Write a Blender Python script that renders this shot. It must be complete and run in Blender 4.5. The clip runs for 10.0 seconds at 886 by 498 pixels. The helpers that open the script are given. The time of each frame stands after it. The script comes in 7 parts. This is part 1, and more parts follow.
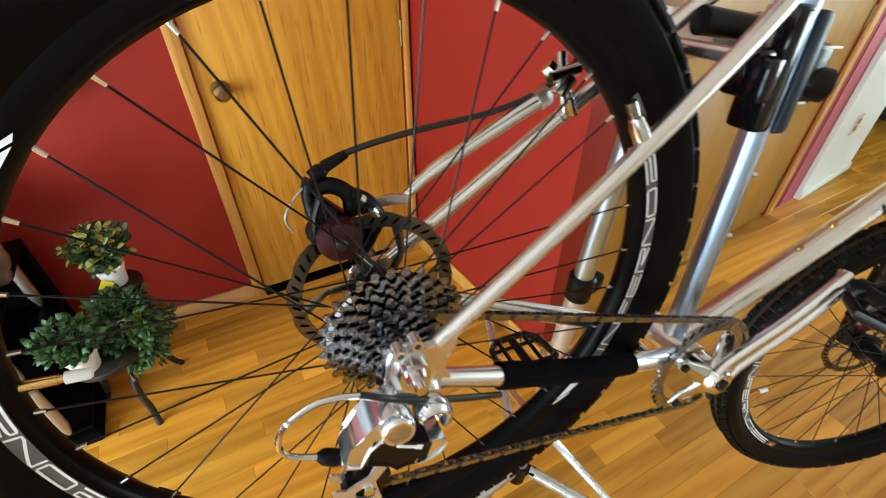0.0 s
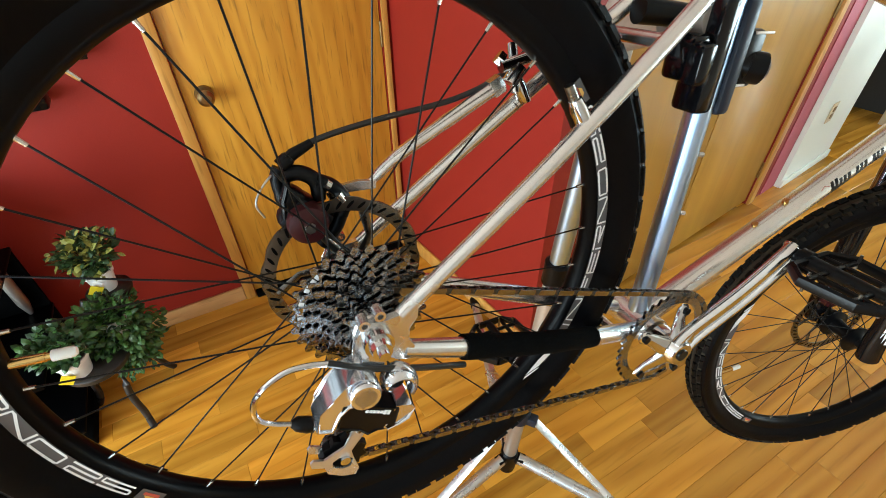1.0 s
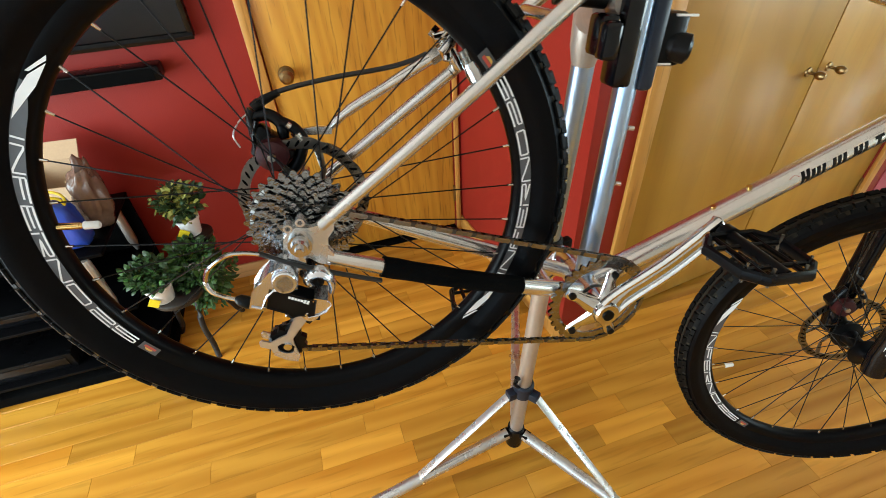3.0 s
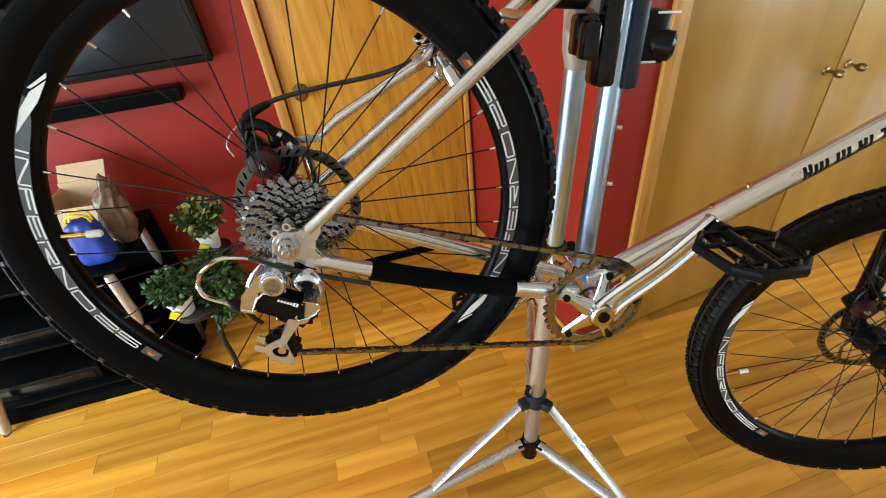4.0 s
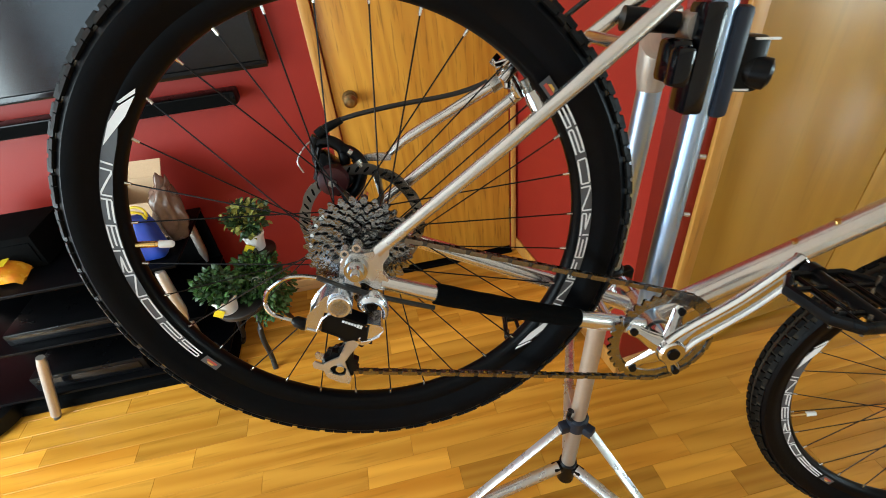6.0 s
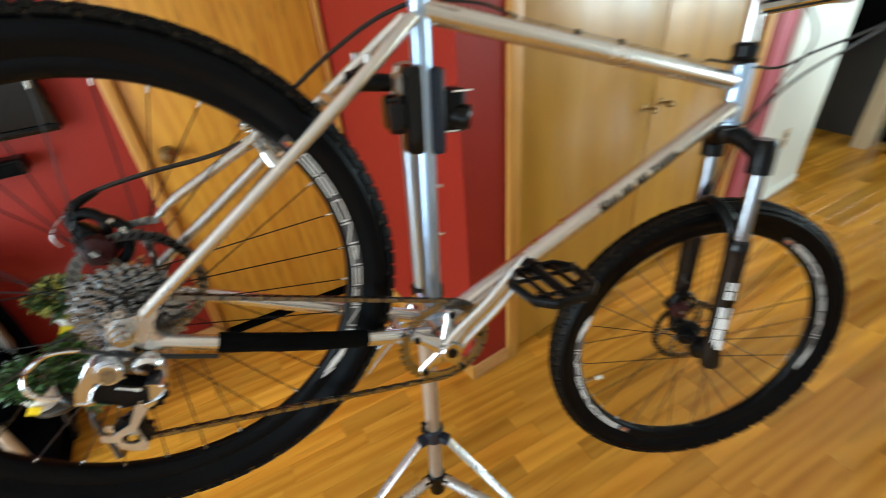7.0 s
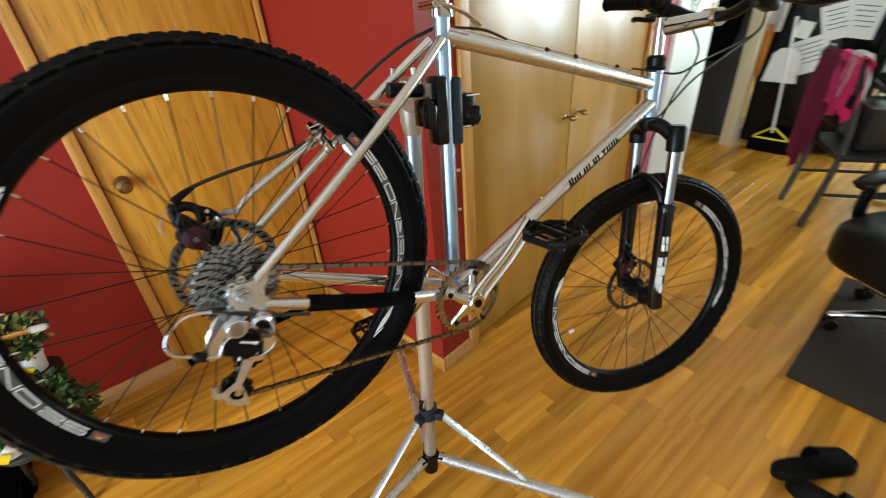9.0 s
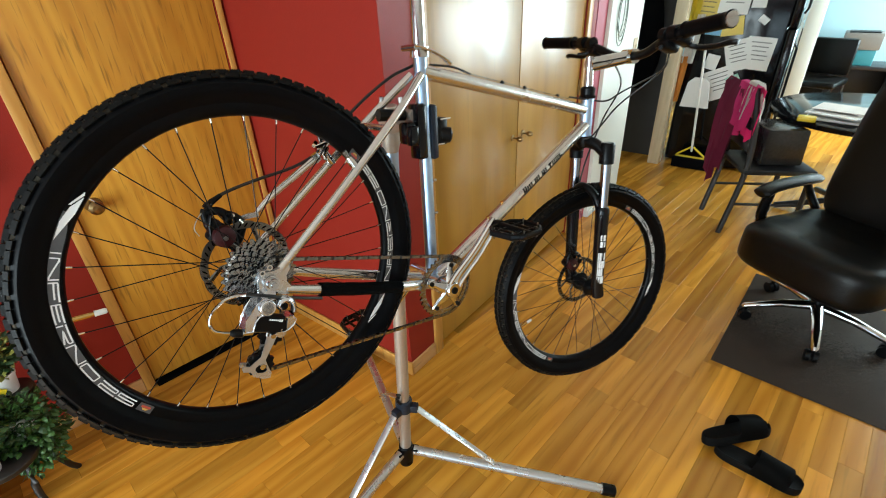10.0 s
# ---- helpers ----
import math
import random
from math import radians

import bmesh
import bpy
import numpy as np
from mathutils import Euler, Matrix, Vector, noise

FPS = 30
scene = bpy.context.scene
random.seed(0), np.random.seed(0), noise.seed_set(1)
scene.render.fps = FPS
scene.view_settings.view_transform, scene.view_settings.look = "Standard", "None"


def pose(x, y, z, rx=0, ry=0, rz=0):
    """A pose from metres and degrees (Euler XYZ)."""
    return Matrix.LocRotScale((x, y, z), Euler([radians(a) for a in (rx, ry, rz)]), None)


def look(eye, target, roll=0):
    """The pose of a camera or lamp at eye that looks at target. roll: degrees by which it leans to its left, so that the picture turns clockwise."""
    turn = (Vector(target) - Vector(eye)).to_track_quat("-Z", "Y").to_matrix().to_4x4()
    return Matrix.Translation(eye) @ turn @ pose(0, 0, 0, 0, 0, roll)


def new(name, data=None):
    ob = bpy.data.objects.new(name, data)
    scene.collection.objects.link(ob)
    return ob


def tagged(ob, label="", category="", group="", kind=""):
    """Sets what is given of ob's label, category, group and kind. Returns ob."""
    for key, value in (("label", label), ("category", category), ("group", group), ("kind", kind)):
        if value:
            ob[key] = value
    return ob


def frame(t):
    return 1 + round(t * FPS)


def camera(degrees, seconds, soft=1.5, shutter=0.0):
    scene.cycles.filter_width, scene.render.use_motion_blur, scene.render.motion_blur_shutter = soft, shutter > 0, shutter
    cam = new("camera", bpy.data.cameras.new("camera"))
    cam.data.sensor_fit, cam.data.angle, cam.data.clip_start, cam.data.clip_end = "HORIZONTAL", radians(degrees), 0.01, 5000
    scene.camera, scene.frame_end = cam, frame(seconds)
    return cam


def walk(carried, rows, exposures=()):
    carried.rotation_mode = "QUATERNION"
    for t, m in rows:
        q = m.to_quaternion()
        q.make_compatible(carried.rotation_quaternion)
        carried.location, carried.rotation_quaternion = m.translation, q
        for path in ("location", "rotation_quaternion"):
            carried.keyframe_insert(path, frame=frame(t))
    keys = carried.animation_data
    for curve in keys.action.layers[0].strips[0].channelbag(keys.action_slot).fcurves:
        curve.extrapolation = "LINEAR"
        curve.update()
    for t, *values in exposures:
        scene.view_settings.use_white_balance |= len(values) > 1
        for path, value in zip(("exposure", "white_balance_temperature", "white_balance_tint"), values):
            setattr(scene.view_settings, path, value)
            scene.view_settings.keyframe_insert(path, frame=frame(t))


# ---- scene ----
cam = camera(86.7, 10.0, soft=0.9, shutter=0.9)
PATH = [
    (0, (0.069, 0.087, 1.523), (0.945, 1.347, 0.24), 0.2),
    (0.5, (0.072, 0.058, 1.528), (0.96, 1.309, 0.245), -0.7),
    (1, (0.072, 0.042, 1.526), (0.971, 1.29, 0.247), -1.0),
    (1.5, (0.076, 0.019, 1.539), (0.957, 1.286, 0.267), 0.0),
    (2, (0.107, -0.052, 1.534), (0.862, 1.287, 0.254), -1.7),
    (2.5, (0.139, -0.12, 1.531), (0.77, 1.288, 0.259), -3.0),
    (2.7, (0.149, -0.133, 1.532), (0.753, 1.28, 0.252), -2.9),
    (4, (0.199, -0.176, 1.52), (0.701, 1.324, 0.296), -6.8),
    (4.5, (0.184, -0.142, 1.536), (0.638, 1.384, 0.326), -6.0),
    (5, (0.171, -0.125, 1.535), (0.561, 1.427, 0.336), -6.3),
    (5.2, (0.169, -0.124, 1.533), (0.545, 1.43, 0.332), -6.4),
    (6.3, (0.168, -0.152, 1.535), (0.581, 1.403, 0.346), -7.2),
    (6.5, (0.194, -0.17, 1.542), (0.717, 1.364, 0.371), -7.6),
    (7, (0.268, -0.248, 1.566), (1.147, 1.146, 0.432), -5.3),
    (7.5, (0.271, -0.283, 1.574), (1.283, 1.036, 0.462), -4.7),
    (8, (0.266, -0.285, 1.562), (1.306, 1.022, 0.462), -5.1),
    (8.5, (0.169, -0.281, 1.58), (1.246, 1.008, 0.495), -4.4),
    (9, (0.012, -0.282, 1.599), (1.19, 0.926, 0.526), -4.4),
    (9.5, (-0.107, -0.301, 1.624), (1.198, 0.795, 0.578), -3.2),
    (10, (-0.156, -0.35, 1.646), (1.199, 0.725, 0.642), -2.6),
]
walk(cam, [(t, look(eye, target, roll)) for t, eye, target, roll in PATH],
     [(0.0, 0.30), (2.5, 0.23), (5.0, 0.15), (7.5, 0.07), (10.0, 0.0)])

# ---- world, window light ----
world = bpy.data.worlds.new("sky")
scene.world = world
world.use_nodes = True
_n = world.node_tree.nodes
_sky = _n.new("ShaderNodeTexSky")
_sky.sky_type, _sky.sun_disc = "NISHITA", False
_sky.sun_elevation, _sky.sun_rotation = radians(45), radians(0)
world.node_tree.links.new(_sky.outputs[0], _n["Background"].inputs[0])
_n["Background"].inputs[1].default_value = 0.15


def window_light(m, w, h, power, colour):
    lamp = bpy.data.lights.new("window_light", "AREA")
    lamp.shape, lamp.size, lamp.size_y, lamp.energy, lamp.color = "RECTANGLE", w, h, power, colour
    ob = new("window_light", lamp)
    ob.matrix_world = m
    return ob


sun = bpy.data.lights.new("sun", "SUN")
sun.energy, sun.angle, sun.color = 4.0, radians(0.5), (1.0, 0.95, 0.88)
new("sun", sun).matrix_world = look((0, 0, 30), (0, -30, 0))
# daylight through the patio door, the side window and the two dining room windows
window_light(look((-2.57, 0.45, 1.15), (0.0, 0.45, 0.75)), 1.6, 1.9, 138, (0.77, 0.94, 1.0))
window_light(look((-2.57, -1.85, 1.20), (0.2, -1.2, 1.1)), 1.6, 1.5, 24, (0.60, 0.84, 1.0))
window_light(look((5.4, -2.94, 1.45), (5.0, 0.4, 0.9)), 2.4, 1.3, 175, (0.76, 0.95, 1.0))
window_light(look((7.48, -2.05, 1.42), (3.0, -0.9, 1.0)), 1.45, 1.2, 150, (0.66, 0.90, 1.0))

# ---- materials ----


def material(name, colour, rough=0.5, metal=0.0, vary=0.15, scale=6.0, fine=90.0, bump=0.0, second=None, stretch=(1, 1, 1),
             rvary=0.1, spec=0.5, coat=0.0, rand=0.0):
    """A surface with two scales of variation; second: the colour that the coarse noise mixes in."""
    m = bpy.data.materials.new(name)
    m.use_nodes = True
    nt = m.node_tree
    N, L = nt.nodes, nt.links
    b = N["Principled BSDF"]
    co = N.new("ShaderNodeTexCoord")
    mp = N.new("ShaderNodeMapping")
    mp.inputs["Scale"].default_value = stretch
    L.new(co.outputs["Object"], mp.inputs[0])
    coarse, grain = N.new("ShaderNodeTexNoise"), N.new("ShaderNodeTexNoise")
    for t, s in ((coarse, scale), (grain, fine)):
        t.inputs["Scale"].default_value, t.inputs["Detail"].default_value = s, 4
        L.new(mp.outputs[0], t.inputs["Vector"])
    mix = N.new("ShaderNodeMix")
    mix.data_type = "RGBA"
    second = second or tuple(c * (1 - vary) for c in colour)
    mix.inputs[6].default_value, mix.inputs[7].default_value = (*colour, 1), (*second, 1)
    L.new(coarse.outputs["Fac"], mix.inputs[0])
    hsv = N.new("ShaderNodeHueSaturation")
    val = N.new("ShaderNodeMapRange")
    val.inputs["To Min"].default_value, val.inputs["To Max"].default_value = 1 - vary, 1 + vary
    L.new(grain.outputs["Fac"], val.inputs["Value"])
    last = val.outputs[0]
    if rand:
        info, mr, mul = N.new("ShaderNodeObjectInfo"), N.new("ShaderNodeMapRange"), N.new("ShaderNodeMath")
        mr.inputs["To Min"].default_value, mr.inputs["To Max"].default_value = 1 - rand, 1 + rand
        mul.operation = "MULTIPLY"
        L.new(info.outputs["Random"], mr.inputs["Value"])
        L.new(mr.outputs[0], mul.inputs[0])
        L.new(last, mul.inputs[1])
        last = mul.outputs[0]
    L.new(last, hsv.inputs["Value"])
    L.new(mix.outputs[2], hsv.inputs["Color"])
    L.new(hsv.outputs[0], b.inputs["Base Color"])
    rr = N.new("ShaderNodeMapRange")
    rr.inputs["To Min"].default_value, rr.inputs["To Max"].default_value = max(0.02, rough - rvary), min(1, rough + rvary)
    L.new(coarse.outputs["Fac"], rr.inputs["Value"])
    L.new(rr.outputs[0], b.inputs["Roughness"])
    b.inputs["Metallic"].default_value = metal
    b.inputs["Specular IOR Level"].default_value = spec
    b.inputs["Coat Weight"].default_value, b.inputs["Coat Roughness"].default_value = coat, 0.12
    if bump:
        bp = N.new("ShaderNodeBump")
        bp.inputs["Strength"].default_value, bp.inputs["Distance"].default_value = bump, 0.002
        L.new(grain.outputs["Fac"], bp.inputs["Height"])
        L.new(bp.outputs[0], b.inputs["Normal"])
    return m


def oak(name, light, dark, along="z", rough=0.35, rand=0.0, scale=1.0, per_island=False, pores=0.72):
    """Oak with long cathedral grain and short dark pores along one axis."""
    m = bpy.data.materials.new(name)
    m.use_nodes = True
    N, L = m.node_tree.nodes, m.node_tree.links
    b = N["Principled BSDF"]
    co, mp = N.new("ShaderNodeTexCoord"), N.new("ShaderNodeMapping")
    L.new(co.outputs["Object"], mp.inputs[0])
    seed = N.new("ShaderNodeNewGeometry") if per_island else N.new("ShaderNodeObjectInfo")
    rnd = seed.outputs["Random Per Island" if per_island else "Random"]
    shift = N.new("ShaderNodeVectorMath")
    shift.operation = "SCALE"
    shift.inputs[0].default_value = (7.3, 3.1, 5.7)
    L.new(rnd, shift.inputs["Scale"])
    L.new(shift.outputs[0], mp.inputs["Location"])
    k = {"x": (0.7, 9, 9), "z": (9, 9, 0.7)}[along]
    mp.inputs["Scale"].default_value = tuple(v * scale for v in k)
    big, wave, pore = N.new("ShaderNodeTexNoise"), N.new("ShaderNodeTexWave"), N.new("ShaderNodeTexNoise")
    L.new(mp.outputs[0], big.inputs["Vector"])
    big.inputs["Scale"].default_value, big.inputs["Detail"].default_value, big.inputs["Distortion"].default_value = 0.8, 3, 0.6
    L.new(mp.outputs[0], wave.inputs["Vector"])
    wave.wave_type, wave.bands_direction = "BANDS", "DIAGONAL"
    wave.inputs["Scale"].default_value, wave.inputs["Distortion"].default_value = 1.1, 9
    wave.inputs["Detail"].default_value, wave.inputs["Detail Scale"].default_value = 2.0, 0.8
    mp2 = N.new("ShaderNodeMapping")
    L.new(mp.outputs[0], mp2.inputs[0])
    mp2.inputs["Scale"].default_value = (1, 1, 1)
    L.new(mp2.outputs[0], pore.inputs["Vector"])
    pore.inputs["Scale"].default_value, pore.inputs["Detail"].default_value = 9, 2
    add = N.new("ShaderNodeMath")
    add.operation = "MULTIPLY_ADD"
    L.new(wave.outputs["Fac"], add.inputs[0])
    add.inputs[1].default_value = 0.3
    L.new(big.outputs["Fac"], add.inputs[2])
    ramp = N.new("ShaderNodeMapRange")
    ramp.inputs["From Min"].default_value, ramp.inputs["From Max"].default_value = 0.25, 1.0
    L.new(add.outputs[0], ramp.inputs["Value"])
    mix = N.new("ShaderNodeMix")
    mix.data_type = "RGBA"
    mix.inputs[6].default_value, mix.inputs[7].default_value = (*light, 1), (*dark, 1)
    L.new(ramp.outputs[0], mix.inputs[0])
    pr = N.new("ShaderNodeMapRange")
    pr.inputs["From Min"].default_value, pr.inputs["From Max"].default_value = 0.56, 0.7
    pr.inputs["To Min"].default_value, pr.inputs["To Max"].default_value = 1.0, pores
    L.new(pore.outputs["Fac"], pr.inputs["Value"])
    rv = N.new("ShaderNodeMapRange")
    rv.inputs["To Min"].default_value, rv.inputs["To Max"].default_value = 1 - rand, 1 + rand
    L.new(rnd, rv.inputs["Value"])
    mul = N.new("ShaderNodeMath")
    mul.operation = "MULTIPLY"
    L.new(pr.outputs[0], mul.inputs[0])
    L.new(rv.outputs[0], mul.inputs[1])
    hsv = N.new("ShaderNodeHueSaturation")
    L.new(mul.outputs[0], hsv.inputs["Value"])
    L.new(mix.outputs[2], hsv.inputs["Color"])
    L.new(hsv.outputs[0], b.inputs["Base Color"])
    b.inputs["Roughness"].default_value = rough
    bp = N.new("ShaderNodeBump")
    bp.inputs["Strength"].default_value, bp.inputs["Distance"].default_value = 0.12, 0.001
    L.new(pore.outputs["Fac"], bp.inputs["Height"])
    L.new(bp.outputs[0], b.inputs["Normal"])
    return m


RED = material("red_wall_paint", (0.248, 0.0145, 0.008), 0.5, vary=0.06, scale=2, fine=220, bump=0.25, spec=0.3)
PINK = material("rose_wall_paint", (0.42, 0.07, 0.10), 0.55, vary=0.06, scale=2, fine=220, bump=0.25)
WHITE = material("white_wall_paint", (0.80, 0.83, 0.77), 0.6, vary=0.04, scale=2, fine=220, bump=0.2)
WARM_WHITE = material("warm_white_wall_paint", (0.60, 0.57, 0.51), 0.6, vary=0.05, scale=2, fine=220, bump=0.2)
CEIL = material("ceiling_paint", (0.8, 0.79, 0.76), 0.8, vary=0.04, scale=3, fine=120, bump=0.4)
OAK_DOOR = oak("oak_door_veneer", (0.62, 0.310, 0.038), (0.43, 0.172, 0.014), "z", 0.36, scale=1.15, pores=0.6)
BIRCH_DOOR = oak("birch_closet_veneer", (0.42, 0.222, 0.032), (0.335, 0.158, 0.019), "z", 0.33, scale=0.45, pores=0.9)
for k_, v_ in (("Coat Weight", 0.45), ("Coat Roughness", 0.22)):
    BIRCH_DOOR.node_tree.nodes["Principled BSDF"].inputs[k_].default_value = v_
OAK_TRIM = oak("oak_trim", (0.58, 0.31, 0.075), (0.44, 0.19, 0.035), "z", 0.38)
OAK_BASE = oak("oak_baseboard", (0.58, 0.33, 0.14), (0.46, 0.23, 0.08), "x", 0.38)
FLOOR = oak("oak_floor", (0.67, 0.325, 0.042), (0.40, 0.150, 0.012), "x", 0.27, rand=0.32, scale=0.8, pores=0.84)
FLOOR_FAR = oak("oak_floor_joined", (0.67, 0.325, 0.042), (0.40, 0.150, 0.012), "x", 0.27, rand=0.32, scale=0.8, pores=0.84, per_island=True)
for m_ in (FLOOR, FLOOR_FAR):
    m_.node_tree.nodes["Principled BSDF"].inputs["Specular IOR Level"].default_value = 0.32
JOINT = material("floor_joint", (0.17, 0.075, 0.018), 0.8)
RUBBER = material("tyre_rubber", (0.0012, 0.0013, 0.0018), 0.36, vary=0.3, scale=9, fine=160, bump=0.12, second=(0.0022, 0.0022, 0.0028), spec=0.075)
RIM = material("black_anodised_rim", (0.002, 0.002, 0.0025), 0.32, vary=0.2, scale=12, spec=0.09)
BLACK = material("black_plastic", (0.003, 0.003, 0.0035), 0.30, vary=0.25, scale=20, spec=0.16)
BLACK_GLASS = material("black_shelf_glass", (0.0015, 0.0015, 0.002), 0.4, vary=0.2, scale=6, spec=0.06)
BLACK_MATT = material("black_neoprene", (0.0025, 0.0025, 0.0025), 0.9, vary=0.3, scale=30, fine=400, bump=0.4, spec=0.04)
BLACK_GLOSS = material("black_gloss", (0.004, 0.004, 0.005), 0.12, vary=0.2, scale=6, spec=0.3)
GREY_RUBBER = material("blue_grey_rubber", (0.010, 0.015, 0.026), 0.45, vary=0.2, scale=10, spec=0.3)
SILVER = material("brushed_silver_frame", (0.71, 0.70, 0.68), 0.26, 0.97, vary=0.06, scale=8, fine=300, rvary=0.05)
CHROME = material("polished_alloy", (0.62, 0.62, 0.62), 0.12, 1.0, vary=0.04, scale=10, rvary=0.04)
# polished silver; the blue of the reflected window is put into its colour
POLISHED = material("sky_tinted_silver_tube", (0.44, 0.58, 0.78), 0.29, 1.0, vary=0.05, scale=8, fine=300, rvary=0.04)
ALLOY = material("satin_alloy", (0.60, 0.60, 0.60), 0.28, 0.85, vary=0.08, scale=15, fine=200)
STEEL = material("dark_steel", (0.22, 0.21, 0.19), 0.28, 1.0, vary=0.25, scale=40, fine=200)
SPROCKET = material("nickel_sprocket", (0.34, 0.345, 0.35), 0.09, 1.0, vary=0.35, scale=90, fine=140, bump=0.7, rvary=0.05)
STANCHION = material("dark_chrome_stanchion", (0.30, 0.31, 0.34), 0.12, 1.0, vary=0.04)
CHAIN_IN = material("dark_oily_chain_steel", (0.13, 0.128, 0.122), 0.30, 0.95, vary=0.35, scale=80, fine=300)
CHAIN = material("oily_chain_steel", (0.31, 0.305, 0.29), 0.22, 1.0, vary=0.35, scale=80, fine=300)
SPOKE = material("black_spoke", (0.006, 0.006, 0.006), 0.35, 0.0, vary=0.2, spec=0.2)
BRASS = material("brass", (0.62, 0.40, 0.14), 0.25, 1.0, vary=0.1, scale=20)
NIPPLE = material("nickel_nipple", (0.7, 0.68, 0.62), 0.25, 1.0)
DECAL = material("white_decal", (0.74, 0.74, 0.74), 0.45, vary=0.04)
DECAL_GREY = material("grey_decal", (0.07, 0.07, 0.075), 0.45, vary=0.2, scale=40)
DECAL_RED = material("red_decal", (0.45, 0.06, 0.04), 0.4)
DECAL_GOLD = material("gold_decal", (0.65, 0.38, 0.08), 0.4)
MAROON = material("maroon_caliper", (0.040, 0.006, 0.007), 0.4, vary=0.2, scale=30, spec=0.3)
# bare stand tube, its base colour blued to imitate sky reflections
STAND_BLUE = material("sky_tinted_stand_tube", (0.46, 0.62, 0.85), 0.33, 1.0, vary=0.05, rvary=0.04)
STAND_GREY = material("satin_grey_stand_tube", (0.50, 0.45, 0.40), 0.42, 0.75, vary=0.08, scale=8)
STAND_CAST = material("cast_stand_head", (0.42, 0.37, 0.32), 0.42, 0.5, vary=0.12, scale=20, bump=0.2)
WHITE_PLASTIC = material("white_plastic", (0.72, 0.71, 0.68), 0.4, vary=0.05)
YELLOW = material("yellow_plastic", (0.75, 0.55, 0.02), 0.4)
BLUE = material("blue_plastic", (0.015, 0.05, 0.32), 0.4)
CABLE = material("cable_housing", (0.009, 0.009, 0.009), 0.35)
SCREEN = material("dark_screen", (0.003, 0.003, 0.004), 0.16, vary=0.1, scale=1, spec=0.55)
SLIPPER = material("black_foam", (0.0030, 0.0027, 0.0026), 0.75, vary=0.3, scale=20, fine=300, bump=0.4, spec=0.12)
DERAIL = material("satin_polished_derailleur", (0.70, 0.72, 0.76), 0.15, 0.94, vary=0.06, scale=12, rvary=0.04)
TREAD = material("dusty_tread_rubber", (0.0055, 0.0047, 0.0040), 0.5, vary=0.4, scale=40, fine=200, second=(0.0018, 0.0018, 0.0018), spec=0.10)
TREAD_DUST = material("dried_dust_on_rubber", (0.042, 0.033, 0.022), 0.75, vary=0.5, scale=25, fine=200, bump=0.3, second=(0.012, 0.010, 0.008), spec=0.10)
# near-black colour stands in for the shade of the unlit hall
HALL_SHADE = material("shaded_hall_wall", (0.045, 0.042, 0.040), 0.7, vary=0.15, scale=3, fine=120)
PALE_BLUE = material("pale_blue_wall_paint", (0.50, 0.74, 0.82), 0.6, vary=0.04, scale=2, fine=220, bump=0.2)
LEATHER = material("black_leather", (0.004, 0.0038, 0.0035), 0.32, vary=0.3, scale=5, fine=260, bump=0.5, spec=0.2)
BLACK_WOOD = material("black_painted_wood", (0.010, 0.010, 0.012), 0.4, vary=0.25, scale=8, fine=90, bump=0.1)
CLOTH_PINK = material("hot_pink_cloth", (0.75, 0.04, 0.22), 0.9, vary=0.15, scale=12, fine=300, bump=0.4)
CLOTH_WINE = material("wine_red_cloth", (0.20, 0.012, 0.05), 0.9, vary=0.2, scale=9, fine=300, bump=0.4)
CLOTH_WHITE = material("white_cloth", (0.72, 0.68, 0.64), 0.9, vary=0.1, scale=12, fine=300, bump=0.4)
CLOTH_BLACK = material("black_cloth", (0.004, 0.004, 0.005), 0.95, vary=0.3, scale=12, fine=300, bump=0.4, spec=0.05)
PAPER = material("white_paper", (0.78, 0.78, 0.76), 0.7, vary=0.03)
PAPER_GREEN = material("mint_paper", (0.35, 0.62, 0.52), 0.7, vary=0.03)
PAPER_YELLOW = material("yellow_paper", (0.72, 0.55, 0.14), 0.7, vary=0.03)
CARD = material("cardboard", (0.50, 0.33, 0.19), 0.75, vary=0.1, scale=5, fine=150)
MAT = material("clear_chair_mat", (0.055, 0.042, 0.034), 0.6, vary=0.2, scale=3, fine=120, bump=0.2, spec=0.08)
MAT.node_tree.nodes["Principled BSDF"].inputs["Alpha"].default_value = 0.86
LEAF_D = material("dark_green_leaf", (0.026, 0.066, 0.016), 0.5, vary=0.35, scale=40)
LEAF_L = material("bright_green_leaf", (0.050, 0.135, 0.022), 0.5, vary=0.35, scale=40)
LEAF_Y = material("yellow_green_leaf", (0.26, 0.26, 0.05), 0.5, vary=0.3, scale=40)
DARK_WOOD = material("dark_brown_wood", (0.012, 0.008, 0.006), 0.45, vary=0.3, scale=8, fine=80, bump=0.1, stretch=(1, 1, 0.2))
PLASTIC_CLEAR = material("crinkled_plastic_bag", (0.17, 0.10, 0.07), 0.25, vary=0.25, scale=12, fine=60, bump=0.8)

# ---- mesh tools ----


def part(name, bm, mat, parent=None, label="", smooth=40):
    """Links a bmesh as one mesh object, under a thing or a part."""
    me = bpy.data.meshes.new(name)
    bmesh.ops.recalc_face_normals(bm, faces=bm.faces)
    bm.to_mesh(me)
    bm.free()
    for m in mat if isinstance(mat, (list, tuple)) else [mat]:
        me.materials.append(m)
    if smooth:
        me.polygons.foreach_set("use_smooth", [True] * len(me.polygons))
        me.set_sharp_from_angle(angle=radians(smooth))
    ob = new(name, me)
    ob.parent = parent
    if label:
        ob["label"] = label
    return ob


def again(name, ob, parent, m=None):
    """Another object on the mesh of ob."""
    o = new(name, ob.data)
    o.parent = parent
    if m is not None:
        o.matrix_basis = m
    return o


